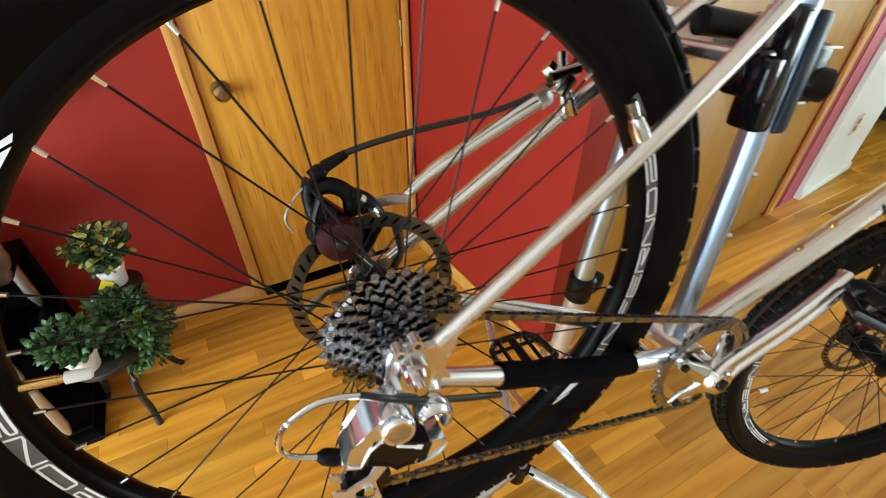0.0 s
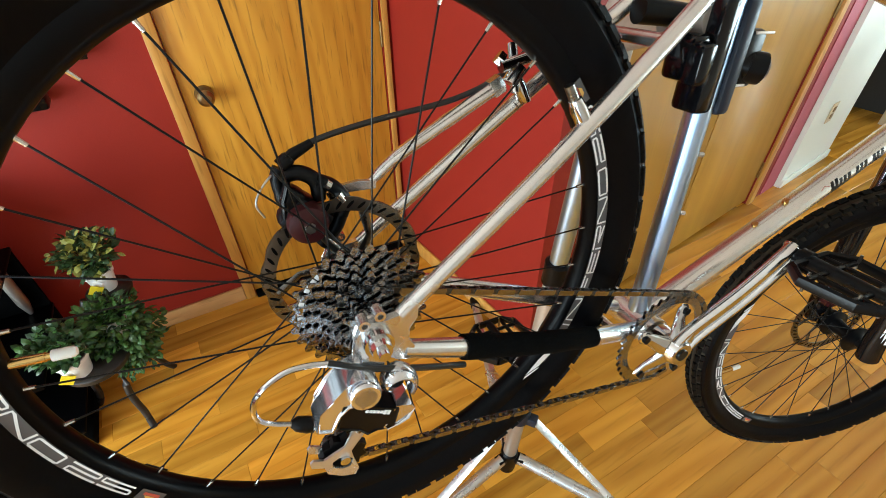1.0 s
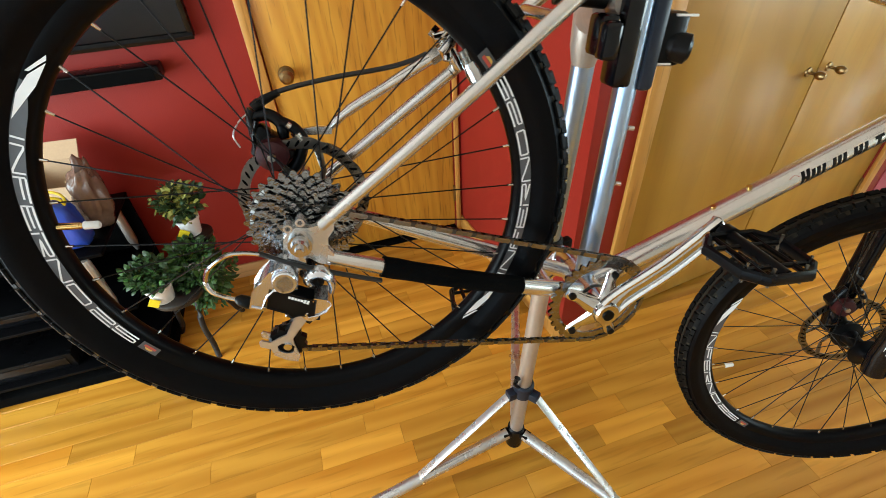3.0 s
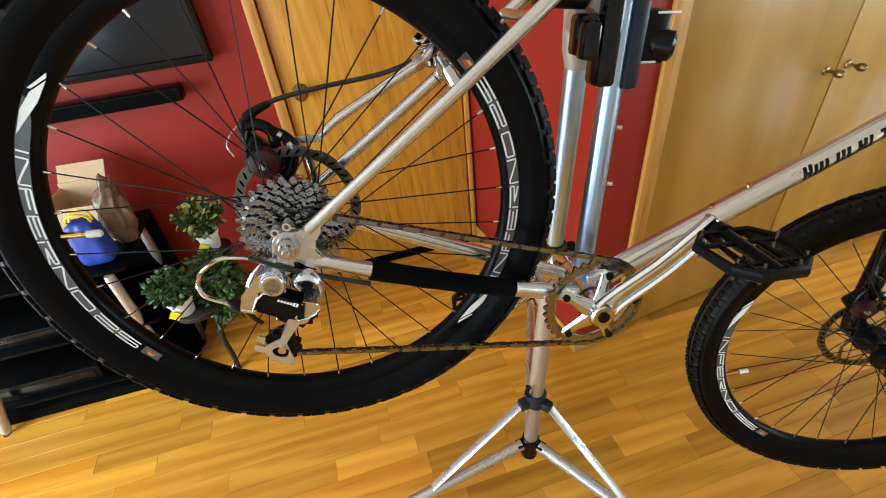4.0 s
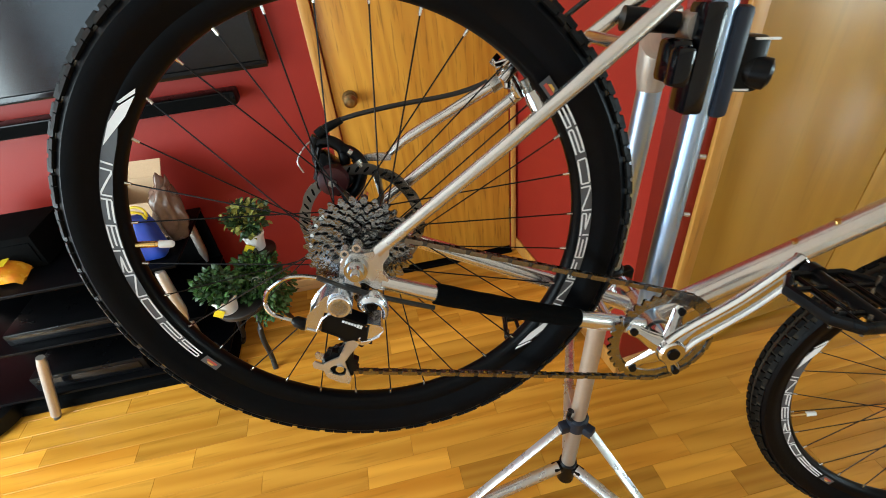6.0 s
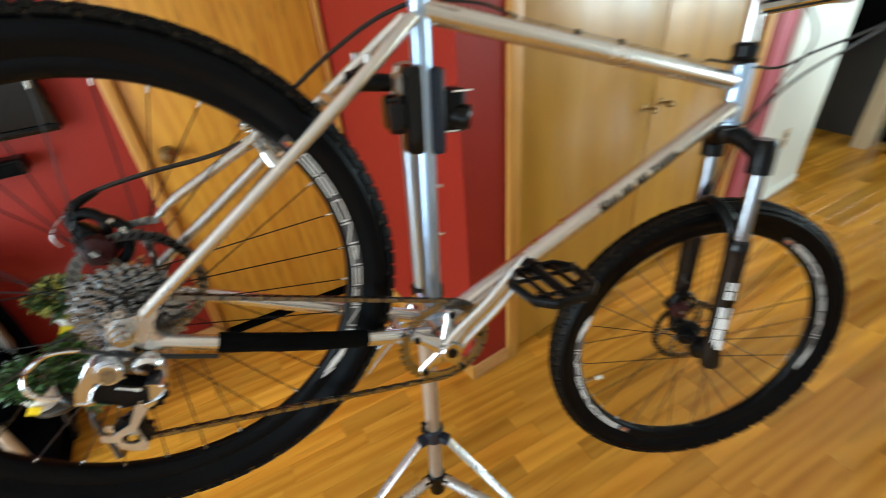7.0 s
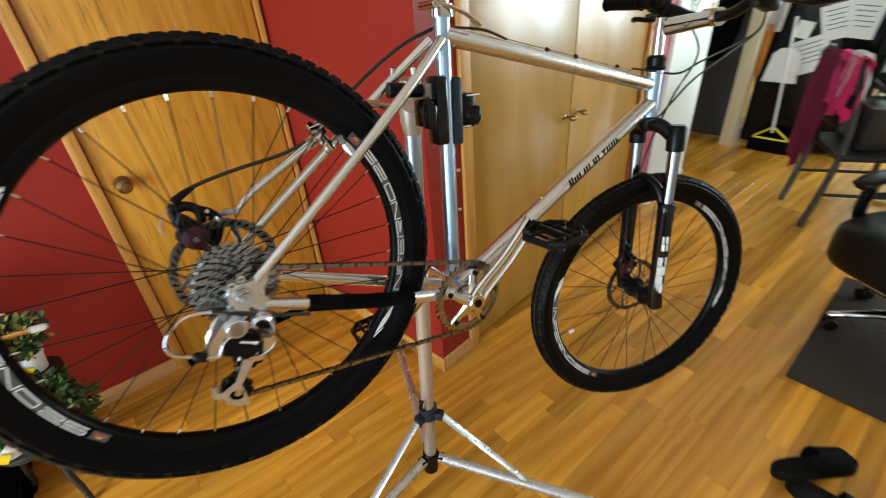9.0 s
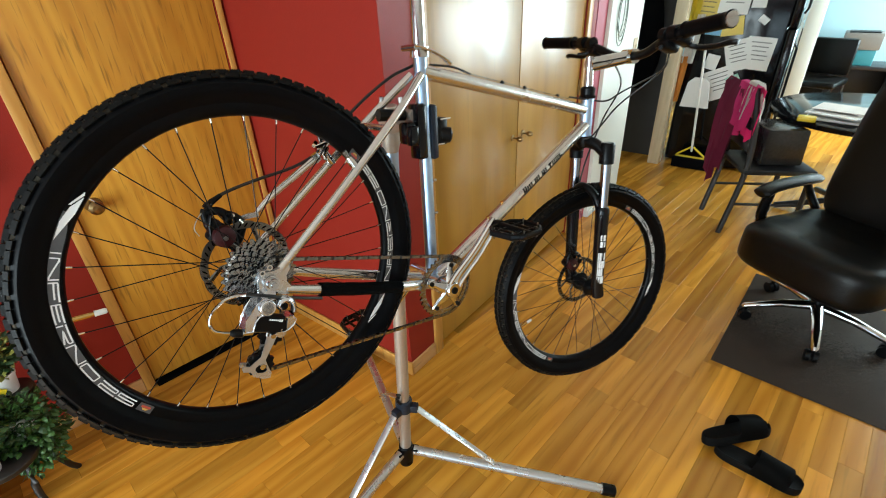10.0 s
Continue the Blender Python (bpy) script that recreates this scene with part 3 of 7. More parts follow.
def wheel(name, m, decal_from, hub_half, label, valve_at, spoke_phase, cass):
    w = group_part(name, label, m)
    R, RI, RO = 0.3290, 0.2605, 0.2835
    bm = B()
    tw = 0.0255
    prof = [(RO - 0.006, -0.0125), (RO, -0.0145), (RO + 0.007, -0.0205), (RO + 0.017, -0.0245), (RO + 0.0265, -tw), (RO + 0.0335, -0.0205),
            (RO + 0.0390, -0.012), (R - 0.0045, 0.0)]
    prof += [(r, -y) for r, y in prof[-2::-1]]
    lathe(bm, prof, 128)
    ty = part("tyre", bm, RUBBER, w, "worn black knobbly tyre")
    bm = B()
    band = [(RO + 0.0328, -0.0205), (RO + 0.0339, -0.0207), (RO + 0.0395, -0.0121), (R - 0.0040, 0.0)]
    lathe(bm, band + [(r, -y) for r, y in band[-2::-1]], 128)
    part("tread_base", bm, TREAD_DUST, ty, "dusty brown ground between the tyre knobs")
    bm = B()
    tread_blocks(bm, R + 0.001, 2 * tw)
    part("tread", bm, TREAD, ty, smooth=0)["kind"] = "stuff"
    bm = B()
    lathe(bm, [(RI, -0.004), (RI + 0.003, -0.009), (RI + 0.007, -0.0122), (RO - 0.003, -0.0135), (RO, -0.0135), (RO, -0.011), (RO - 0.005, -0.010),
               (RO - 0.005, 0.010), (RO, 0.011), (RO, 0.0135), (RO - 0.003, 0.0135), (RI + 0.007, 0.0122), (RI + 0.003, 0.009), (RI, 0.004)], 128, closed=True)
    rim = part("rim", bm, RIM, w, "black deep-section rim with white lettering")
    for side in (0, 180):
        for face in (-1, 1):
            bm, gb = B(), B()
            span, a0 = 58.5, decal_from + side + 17.5
            widths = (0.20, 1.05, 0.95, 0.95, 1.0, 1.05, 1.05, 1.0, 1.0)
            y = face * 0.01345

            def spot(a, r, yy):
                a = radians(a)
                return Vector((r * math.cos(a), yy, r * math.sin(a)))

            arc_r = (RI + RO) / 2
            length = radians(span) * arc_r
            v0, v1 = RO - 0.0052, RI + 0.0082
            cell = (length - 0.004 - 8 * 0.0045) / sum(widths)

            def bend(u, v):
                a = radians(a0) + (u if face < 0 else length - u) / arc_r
                return Vector(((v0 + v) * math.cos(a), y + face * 0.0006, (v0 + v) * math.sin(a)))
            cur = 0.0
            for ch, wd in zip("INFERNO25", widths):
                cur += 0.004 if ch == "2" else 0.0
                for stroke in GLYPHS[ch]:
                    ribbon(bm, [(cur + px_ * wd * cell, pz_ * (v1 - v0)) for px_, pz_ in stroke], 0.00105, bend)
                cur += wd * cell + 0.0045
            part("lettering", bm, DECAL, rim, "white rim lettering", smooth=0)["kind"] = "stuff"
            bm = B()
            # the white blaze at the start of the writing
            for (a1, a2, r1, r2) in ((1.0, 15.0, RI + 0.006, RO - 0.004),):
                va = [spot(decal_from + side + d, r, y + face * 0.0006) for d, r in ((0.5, RI + 0.0065), (6, RI + 0.0065), (14.5, RO - 0.0045), (9, RO - 0.0042), (4.5, RO - 0.008))]
                bm.faces.new([bm.verts.new(p) for p in va])
                va = [spot(decal_from + side + d, r, y + face * 0.0006) for d, r in ((-1.0, RI + 0.009), (0.0, RI + 0.0072), (3.8, RO - 0.008), (4.0, RO - 0.005))]
                bm.faces.new([bm.verts.new(p) for p in va])
            part("blaze", bm, DECAL, rim, "white pointed blaze", smooth=0)
            for k in range(28):
                d0, d1 = 6 + 67 * k / 28, 6 + 67 * (k + 1) / 28
                lo0, lo1 = [RI + 0.0065 + max(0, (12 - d)) * 0.0011 for d in (d0, d1)]
                gb.faces.new([gb.verts.new(spot(decal_from + side + d, r, y + face * 0.00025)) for d, r in
                              ((d0, lo0), (d1, lo1), (d1, RO - 0.0035), (d0, RO - 0.0035))])
            part("decal_band", gb, DECAL_GREY, rim, "dark grey decal behind the lettering", smooth=0)
            bm = B()
            bm.faces.new([bm.verts.new(spot(decal_from + side + d, r, y + face * 0.0006)) for d, r in ((77.5, RI + 0.006), (82.5, RI + 0.006), (82.5, RO - 0.004), (77.5, RO - 0.004))])
            part("sticker", bm, DECAL_GREY, rim, "small grey sticker", smooth=0)
            bm = B()
            bm.faces.new([bm.verts.new(spot(decal_from + side + d, r, y + face * 0.0009)) for d, r in ((78.4, RI + 0.009), (81.6, RI + 0.009), (81.6, RI + 0.0125), (78.4, RI + 0.0125))])
            part("emblem", bm, DECAL_RED, rim, "red and gold emblem", smooth=0)
            bm = B()
            bm.faces.new([bm.verts.new(spot(decal_from + side + d, r, y + face * 0.0009)) for d, r in ((78.8, RI + 0.013), (81.2, RI + 0.013), (80.6, RO - 0.007), (79.4, RO - 0.007))])
            part("emblem", bm, DECAL_GOLD, rim, smooth=0)
    # hub shell with flanges
    bm = B()
    fl = 0.024
    lathe(bm, [(0.006, -hub_half), (0.009, -hub_half), (0.010, -fl - 0.012), (0.017, -fl - 0.006), (0.029, -fl - 0.003), (0.029, -fl), (0.016, -fl + 0.004),
               (0.013, 0), (0.016, fl - 0.004), (0.029, fl), (0.029, fl + 0.003), (0.020, fl + 0.006), (0.020, fl + 0.013), (0.009, hub_half), (0.006, hub_half)], 32)
    part("hub", bm, BLACK, w, "black disc hub")
    # spokes, laced three cross
    sp = np_ = None
    for k in range(32):
        a = 2 * math.pi * (k + 0.5) / 32 + spoke_phase
        side = 1 if k % 2 else -1
        lead = (1 if (k // 2) % 2 else -1) * radians(62)
        p = Vector((0.026 * math.cos(a + lead), side * (fl + 0.0015), 0.026 * math.sin(a + lead)))
        q = Vector(((RI + 0.002) * math.cos(a), side * 0.002, (RI + 0.002) * math.sin(a)))
        d = q - p
        if sp is None:
            bm = B()
            tube(bm, [(0, 0, 0), (0, 0, 1)], [0.00092] * 2, 6)
            sp = part("spoke", bm, SPOKE, w)
            bm = B()
            tube(bm, [(0, 0, -0.0095), (0, 0, -0.003), (0, 0, 0.0)], [0.0015, 0.0019, 0.0022], 8)
            np_ = part("nipple", bm, NIPPLE, w, "bright spoke nipple")
            o, o2 = sp, np_
        else:
            o, o2 = again("spoke", sp, w), again("nipple", np_, w)
        rot = basis(d).to_4x4()
        o.matrix_basis = Matrix.Translation(p) @ rot @ Matrix.Diagonal((1, 1, d.length, 1))
        o2.matrix_basis = Matrix.Translation(q) @ rot
    # valve
    a = radians(valve_at)
    d = Vector((-math.cos(a), 0, -math.sin(a)))
    p = Vector((RI * math.cos(a), 0, RI * math.sin(a)))
    bm = B()
    tube(bm, [p - d * 0.004, p + d * 0.022, p + d * 0.022, p + d * 0.030], [0.0042, 0.0038, 0.0032, 0.003], 12)
    v = part("valve", bm, BRASS, w, "brass valve stem")
    bm = B()
    tube(bm, [p + d * 0.026, p + d * 0.040, p + d * 0.042], [0.0046, 0.0044, 0.003], 12)
    part("valve_cap", bm, WHITE_PLASTIC, v, "pale valve cap")
    # brake disc on the left
    bm = B()
    n = 96
    yb = fl + 0.016
    ring_plate(bm, [(r * math.cos(a), r * math.sin(a)) for k in range(n) for a in [2 * math.pi * k / n] for r in [0.066]],
               [(r * math.cos(a), r * math.sin(a)) for k in range(n) for a in [2 * math.pi * k / n] for r in [0.080 - 0.0022 * (0.5 + 0.5 * math.cos(a * 12)) ** 3]], yb - 0.001, yb + 0.001)
    disc = part("brake_disc", bm, STEEL, w, "slotted steel brake disc")
    for k in range(6):
        bm = B()
        a = 2 * math.pi * k / 6
        tube(bm, [(0.02 * math.cos(a), yb, 0.02 * math.sin(a)), (0.045 * math.cos(a + 0.25), yb, 0.045 * math.sin(a + 0.25)), (0.067 * math.cos(a + 0.55), yb, 0.067 * math.sin(a + 0.55))],
             [0.005, 0.0035, 0.005], 6, hint=(0, 1, 0), squash=0.4)
        part("disc_arm", bm, STEEL, disc)
    bm = B()
    ring_plate(bm, circle(0.014, n), circle(0.024, n), yb - 0.0012, yb + 0.0012)
    part("disc_carrier", bm, STEEL, disc)
    bm = B()
    for k in range(42):
        a = 2 * math.pi * k / 42
        for s in (-1, 1):
            m4 = Matrix.Translation((0.0725 * math.cos(a), yb + s * 0.0011, 0.0725 * math.sin(a))) @ Matrix.Rotation(-a + radians(38), 4, "Y") @ Matrix.Rotation(radians(90), 4, "X")
            bmesh.ops.create_circle(bm, cap_ends=True, radius=1, segments=10, matrix=m4 @ Matrix.Diagonal((0.0052, 0.0016, 1, 1)))
    part("disc_hole", bm, BLACK_MATT, disc, smooth=0)["kind"] = "stuff"
    if cass:
        cs = group_part("cassette", "nine-speed nickel cassette of toothed sprockets", Matrix(), w)
        teeth = (11, 12, 14, 16, 18, 21, 24, 27, 30)
        for i, t in enumerate(teeth):
            y = -0.0595 + 0.00435 * i
            r = 0.0127 * t / (2 * math.pi) + 0.0015
            o, inn = [], []
            for k in range(t * 6):
                a = 2 * math.pi * k / (t * 6) + 0.3 * i
                o.append(((r + (0.0022, 0.0012, -0.0028, -0.0042, -0.0028, 0.0012)[k % 6]) * math.cos(a), (r + (0.0022, 0.0012, -0.0028, -0.0042, -0.0028, 0.0012)[k % 6]) * math.sin(a)))
                inn.append(((max(0.017, r - 0.013)) * math.cos(a), (max(0.017, r - 0.013)) * math.sin(a)))
            bm = B()
            ring_plate(bm, inn, o, y - 0.0009, y + 0.0009)
            if i > 4:
                for k in range(5):
                    a = 2 * math.pi * k / 5 + 0.2 * i
                    tube(bm, [(0.018 * math.cos(a), y + 0.001, 0.018 * math.sin(a)), ((r - 0.010) * math.cos(a + 0.3), y, (r - 0.010) * math.sin(a + 0.3))], 0.0038, 6, hint=(0, 1, 0), squash=0.35)
            part("sprocket", bm, SPROCKET, cs, smooth=30)
        bm = B()
        lathe(bm, [(0.010, -0.064), (0.0165, -0.0635), (0.0185, -0.0605), (0.0185, -0.020), (0.012, -0.020)], 28)
        part("lock_ring", bm, ALLOY, cs)
        # marks printed on the largest sprocket
        bm = B()
        for k in range(9):
            a = radians(152 + 5.2 * k + (4 if k > 3 else 0))
            m4 = Matrix.Translation((0.0545 * math.cos(a), -0.0258, 0.0545 * math.sin(a))) @ Matrix.Rotation(-a, 4, "Y")
            bmesh.ops.create_cube(bm, size=1, matrix=m4 @ Matrix.Diagonal((0.0042, 0.0006, 0.0034, 1)))
        part("printed_marks", bm, DECAL, cs, smooth=0)
    return w


wheel("rear_wheel", Matrix(), 160.0, 0.062, "rear wheel with black spokes and a cassette", 200.5, radians(-2.45), True)
wheel("front_wheel", STEER @ Matrix.Translation(FRONT_HUB), 180.5, 0.048, "front wheel with black spokes and a disc brake", 222.0, radians(1.0), False)

# frame
fr = group_part("frame", "brushed silver steel frame")


def pipe(name, pts, r, mat=None, parent=None, label="", n=20, squash=1.0, hint=(0, 0, 1), steer=False, smooth=True):
    bm = B()
    tube(bm, pts, r, n, squash=squash, hint=hint)
    if steer:
        bm.transform(STEER)
    return part(name, bm, mat or SILVER, parent or fr, label)


TT0, TT1 = Vector((0.253, 0, 0.432)), Vector((0.812, 0, 0.519))
DT0, DT1 = Vector((0.424, 0, 0.006)), Vector((0.840, 0, 0.484))
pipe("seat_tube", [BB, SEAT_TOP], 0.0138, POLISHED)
pipe("top_tube", [TT0, TT1], 0.0150)
pipe("down_tube", [DT0, DT1], 0.0168)
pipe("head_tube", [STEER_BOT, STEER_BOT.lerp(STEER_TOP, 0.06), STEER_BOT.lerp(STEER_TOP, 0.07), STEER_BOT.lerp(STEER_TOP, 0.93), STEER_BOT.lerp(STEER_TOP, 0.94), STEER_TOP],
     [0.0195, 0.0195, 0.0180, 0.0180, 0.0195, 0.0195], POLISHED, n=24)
pipe("bottom_bracket", [BB + Vector((0, -0.036, 0)), BB + Vector((0, 0.036, 0))], 0.0205, n=24)
for s in (-1, 1):
    stay = smooth_path([(0.016, s * 0.065, 0.022), (0.105, s * 0.056, 0.177), (0.190, s * 0.040, 0.328), (0.241, s * 0.017, 0.421)])
    pipe("seat_stay", stay, [0.0070 + 0.0012 * min(1, i / 9) for i in range(len(stay))], n=14)
    stay = smooth_path([(0.032, s * 0.064, -0.014), (0.10, s * 0.060, -0.013), (0.20, s * 0.052, -0.010), (0.30, s * 0.040, -0.005), (0.398, s * 0.026, 0.001)])
    pipe("chain_stay", stay, [0.0085 + 0.0030 * min(1, i / 12) for i in range(len(stay))], n=14)
    bm = B()
    plate(bm, [(-0.017, -0.004), (-0.016, 0.008), (-0.009, 0.015), (0.002, 0.018), (0.012, 0.024), (0.017, 0.034), (0.026, 0.035), (0.029, 0.024), (0.026, 0.012), (0.029, 0.002),
               (0.038, -0.006), (0.038, -0.020), (0.026, -0.021), (0.014, -0.017), (0.007, -0.020), (0.004, -0.032), (-0.010, -0.034), (-0.014, -0.018)], s * 0.0665 - 0.0035, s * 0.0665 + 0.0035)
    bmesh.ops.bevel(bm, geom=[e for e in bm.edges if len(e.link_faces) == 2 and e.calc_face_angle(0) > 1.2], offset=0.0012, segments=2, affect="EDGES", clamp_overlap=True)
    part("dropout", bm, SILVER, fr, "forged alloy dropout", smooth=35)
    for ex, ez in ((-0.0165, 0.014), (-0.0065, 0.0245)):
        bm = B()
        ring_plate(bm, circle(0.0026, 16, ex, ez), circle(0.0049, 16, ex, ez), s * 0.0625, s * 0.0750)
        part("mudguard_eyelet", bm, SILVER, fr, smooth=30)
pipe("stay_bridge", [(0.172, -0.043, 0.298), (0.172, 0.043, 0.298)], 0.0065, n=14)
pipe("stay_bridge", [(0.352, -0.034, -0.008), (0.352, 0.034, -0.008)], 0.007, n=12)
bm = B()
cs_path = smooth_path([(0.097, -0.0602, -0.013), (0.20, -0.052, -0.010), (0.292, -0.041, -0.0055)])
tube(bm, cs_path, [0.0126 + 0.0004 * math.sin(i * 1.9) for i in range(len(cs_path))], 16)
part("chain_stay_guard", bm, BLACK_MATT, fr, "black wrapped chain stay guard")
for s in (-1, 1):
    pipe("brake_boss", [(0.122, s * 0.051, 0.204), (0.127, s * 0.050, 0.213), (0.114, s * 0.047, 0.223), (0.107, s * 0.046, 0.229)], [0.008, 0.0085, 0.0075, 0.0055], CHROME, n=12)
    pipe("brake_boss_pin", [(0.109, s * 0.046, 0.227), (0.097, s * 0.044, 0.237)], 0.0045, STEEL, n=10)
    pipe("rack_eyelet", [(0.198, s * 0.035, 0.352), (0.194, s * 0.033, 0.362)], 0.0042, ALLOY, n=12)
    pipe("eyelet_hole", [(0.194, s * 0.033, 0.3622), (0.1938, s * 0.0329, 0.3626)], 0.0024, BLACK, n=12)
for p in ((0.548, 0, 0.171), (0.584, 0, 0.215)):
    pipe("bottle_bolt", [Vector(p) + Vector((0.006, 0, -0.006)), Vector(p) + Vector((-0.003, 0, 0.004))], 0.0042, BRASS, n=10)
for k in (0.33, 0.48, 0.90):
    p = BB.lerp(SEAT_TOP, k)
    pipe("cable_guide", [p + Vector((0.013, -0.006, 0.004)), p + Vector((0.019, -0.008, 0.006))], 0.003, ALLOY, n=8)
# the name on the down tube as plain marks
dd = (DT1 - DT0).normalized()
nn = Vector((-dd.z, 0, dd.x))
MARKS = ("lrm", "lr", "l", "lrb", "lb", "lrm", "lb", "x", "lrb", "lr", "lm")
for k, kind in enumerate(MARKS):
    bm = B()
    c = DT0 + (DT1 - DT0) * (0.528 + 0.0248 * k)
    lo, hi, w_, s_ = -0.72, 0.50 if k else 0.72, 0.0130, 0.0052

    def skin(t, h):
        return c + dd * (t + 0.0035 * h) + (nn * math.sin(h) - Vector((0, 1, 0)) * math.cos(h)) * 0.0171

    def patch(t0, t1, h0, h1):
        for q in range(4):
            a, b2 = h0 + (h1 - h0) * q / 4, h0 + (h1 - h0) * (q + 1) / 4
            bm.faces.new([bm.verts.new(skin(t, h)) for t, h in ((t0, a), (t1, a), (t1, b2), (t0, b2))])
    if "l" in kind:
        patch(-w_ / 2, -w_ / 2 + s_, lo, hi)
    if "r" in kind:
        patch(w_ / 2 - s_, w_ / 2, lo, hi)
    if "x" in kind:
        patch(-s_ / 2, s_ / 2, lo, hi)
    for ch, h in (("t", hi - 0.26), ("b", lo), ("m", (lo + hi) / 2 - 0.08), ("x", hi - 0.26)):
        if ch in kind:
            patch(-w_ / 2, w_ / 2, h, h + 0.26)
    part("name_mark", bm, BLACK, fr, "black mark on the down tube", smooth=0)
bm = B()
c = DT0 + (DT1 - DT0) * 0.503
q = [c + dd * t + (nn * math.sin(h) - Vector((0, 1, 0)) * math.cos(h)) * 0.0171 for t, h in ((-0.006, -0.35), (0.004, -0.35), (0.008, 0.5), (0.002, 0.75), (-0.006, 0.6))]
bm.faces.new([bm.verts.new(v) for v in q])
part("emblem", bm, DECAL_RED, fr, "red emblem on the down tube", smooth=0)

# seat post and clamp
sd = (SEAT_TOP - BB).normalized()
pipe("seat_post", [SEAT_TOP - sd * 0.05, SEAT_TOP + sd * 0.16], 0.0134, CHROME, bike, "polished seat post")
bm = B()
tube(bm, [SEAT_TOP - sd * 0.009, SEAT_TOP + sd * 0.009], 0.0195, 20)
lever = smooth_path([SEAT_TOP + Vector((-0.028, -0.018, 0.002)), SEAT_TOP + Vector((0.0, -0.026, 0.004)), SEAT_TOP + Vector((0.035, -0.026, 0.004)), SEAT_TOP + Vector((0.062, -0.022, 0.000))])
tube(bm, lever, [0.005] * (len(lever) - 4) + [0.007] * 4, 10, squash=0.6)
tube(bm, [SEAT_TOP + Vector((-0.024, -0.020, 0)), SEAT_TOP + Vector((-0.024, 0.024, 0))], 0.006, 10)
part("seat_clamp", bm, CHROME, bike, "chrome quick-release seat clamp")
bm = B()
sp0 = SEAT_TOP + sd * 0.16
box(bm, sp0 + Vector((0, 0, 0.008)), (0.07, 0.045, 0.03), 0.008)
part("saddle_clamp", bm, BLACK, bike, "dark grey saddle clamp")
bm = B()
for s in (-1, 1):
    tube(bm, smooth_path([sp0 + Vector((-0.11, s * 0.03, 0.055)), sp0 + Vector((-0.05, s * 0.022, 0.02)), sp0 + Vector((0.04, s * 0.022, 0.02)), sp0 + Vector((0.13, s * 0.008, 0.055))]), 0.0035, 8)
part("saddle_rail", bm, STEEL, bike)
bm = B()
ring = []
for k, (x, wv, z) in enumerate(((-0.13, 0.055, 0.075), (-0.09, 0.070, 0.078), (-0.03, 0.058, 0.072), (0.03, 0.030, 0.066), (0.09, 0.020, 0.064), (0.14, 0.017, 0.060))):
    ring.append([bm.verts.new(sp0 + Vector((x, wv * math.cos(a), z + 0.016 * math.sin(a)))) for a in [2 * math.pi * j / 16 for j in range(16)]])
for a, b2 in zip(ring, ring[1:]):
    for j in range(16):
        bm.faces.new((a[j], a[(j + 1) % 16], b2[(j + 1) % 16], b2[j]))
bm.faces.new(ring[0]), bm.faces.new(ring[-1])
part("saddle", bm, LEATHER, bike, "black saddle")

# fork
ff = group_part("fork", "black suspension fork with chrome stanchions")
FWD = Vector((STEER_AXIS.z, 0, -STEER_AXIS.x))


def fk(along, fwd, side):
    """A point of the fork: metres below the head tube along the steering axis, ahead of it and to the left."""
    return STEER_BOT - STEER_AXIS * along + FWD * fwd + Vector((0, side, 0))


AX = (FRONT_HUB - STEER_BOT).dot(-STEER_AXIS)
AF = (FRONT_HUB - STEER_BOT).dot(FWD)
bm = B()
tube(bm, [fk(-0.002, 0, 0), fk(0.016, 0, 0), fk(0.024, 0.004, 0)], [0.021, 0.022, 0.020], 20)
for s in (-1, 1):
    tube(bm, smooth_path([fk(0.014, 0.004, s * 0.008), fk(0.020, 0.014, s * 0.035), fk(0.042, 0.026, s * 0.064)]), [0.020] * 6 + [0.019] * 6 + [0.021], 14, squash=0.85)
    tube(bm, [fk(0.012, 0.028, s * 0.066), fk(0.020, 0.028, s * 0.066), fk(0.070, 0.029, s * 0.066)], [0.017, 0.0215, 0.0205], 18)
bm.transform(STEER)
part("crown", bm, BLACK, ff, "black fork crown")
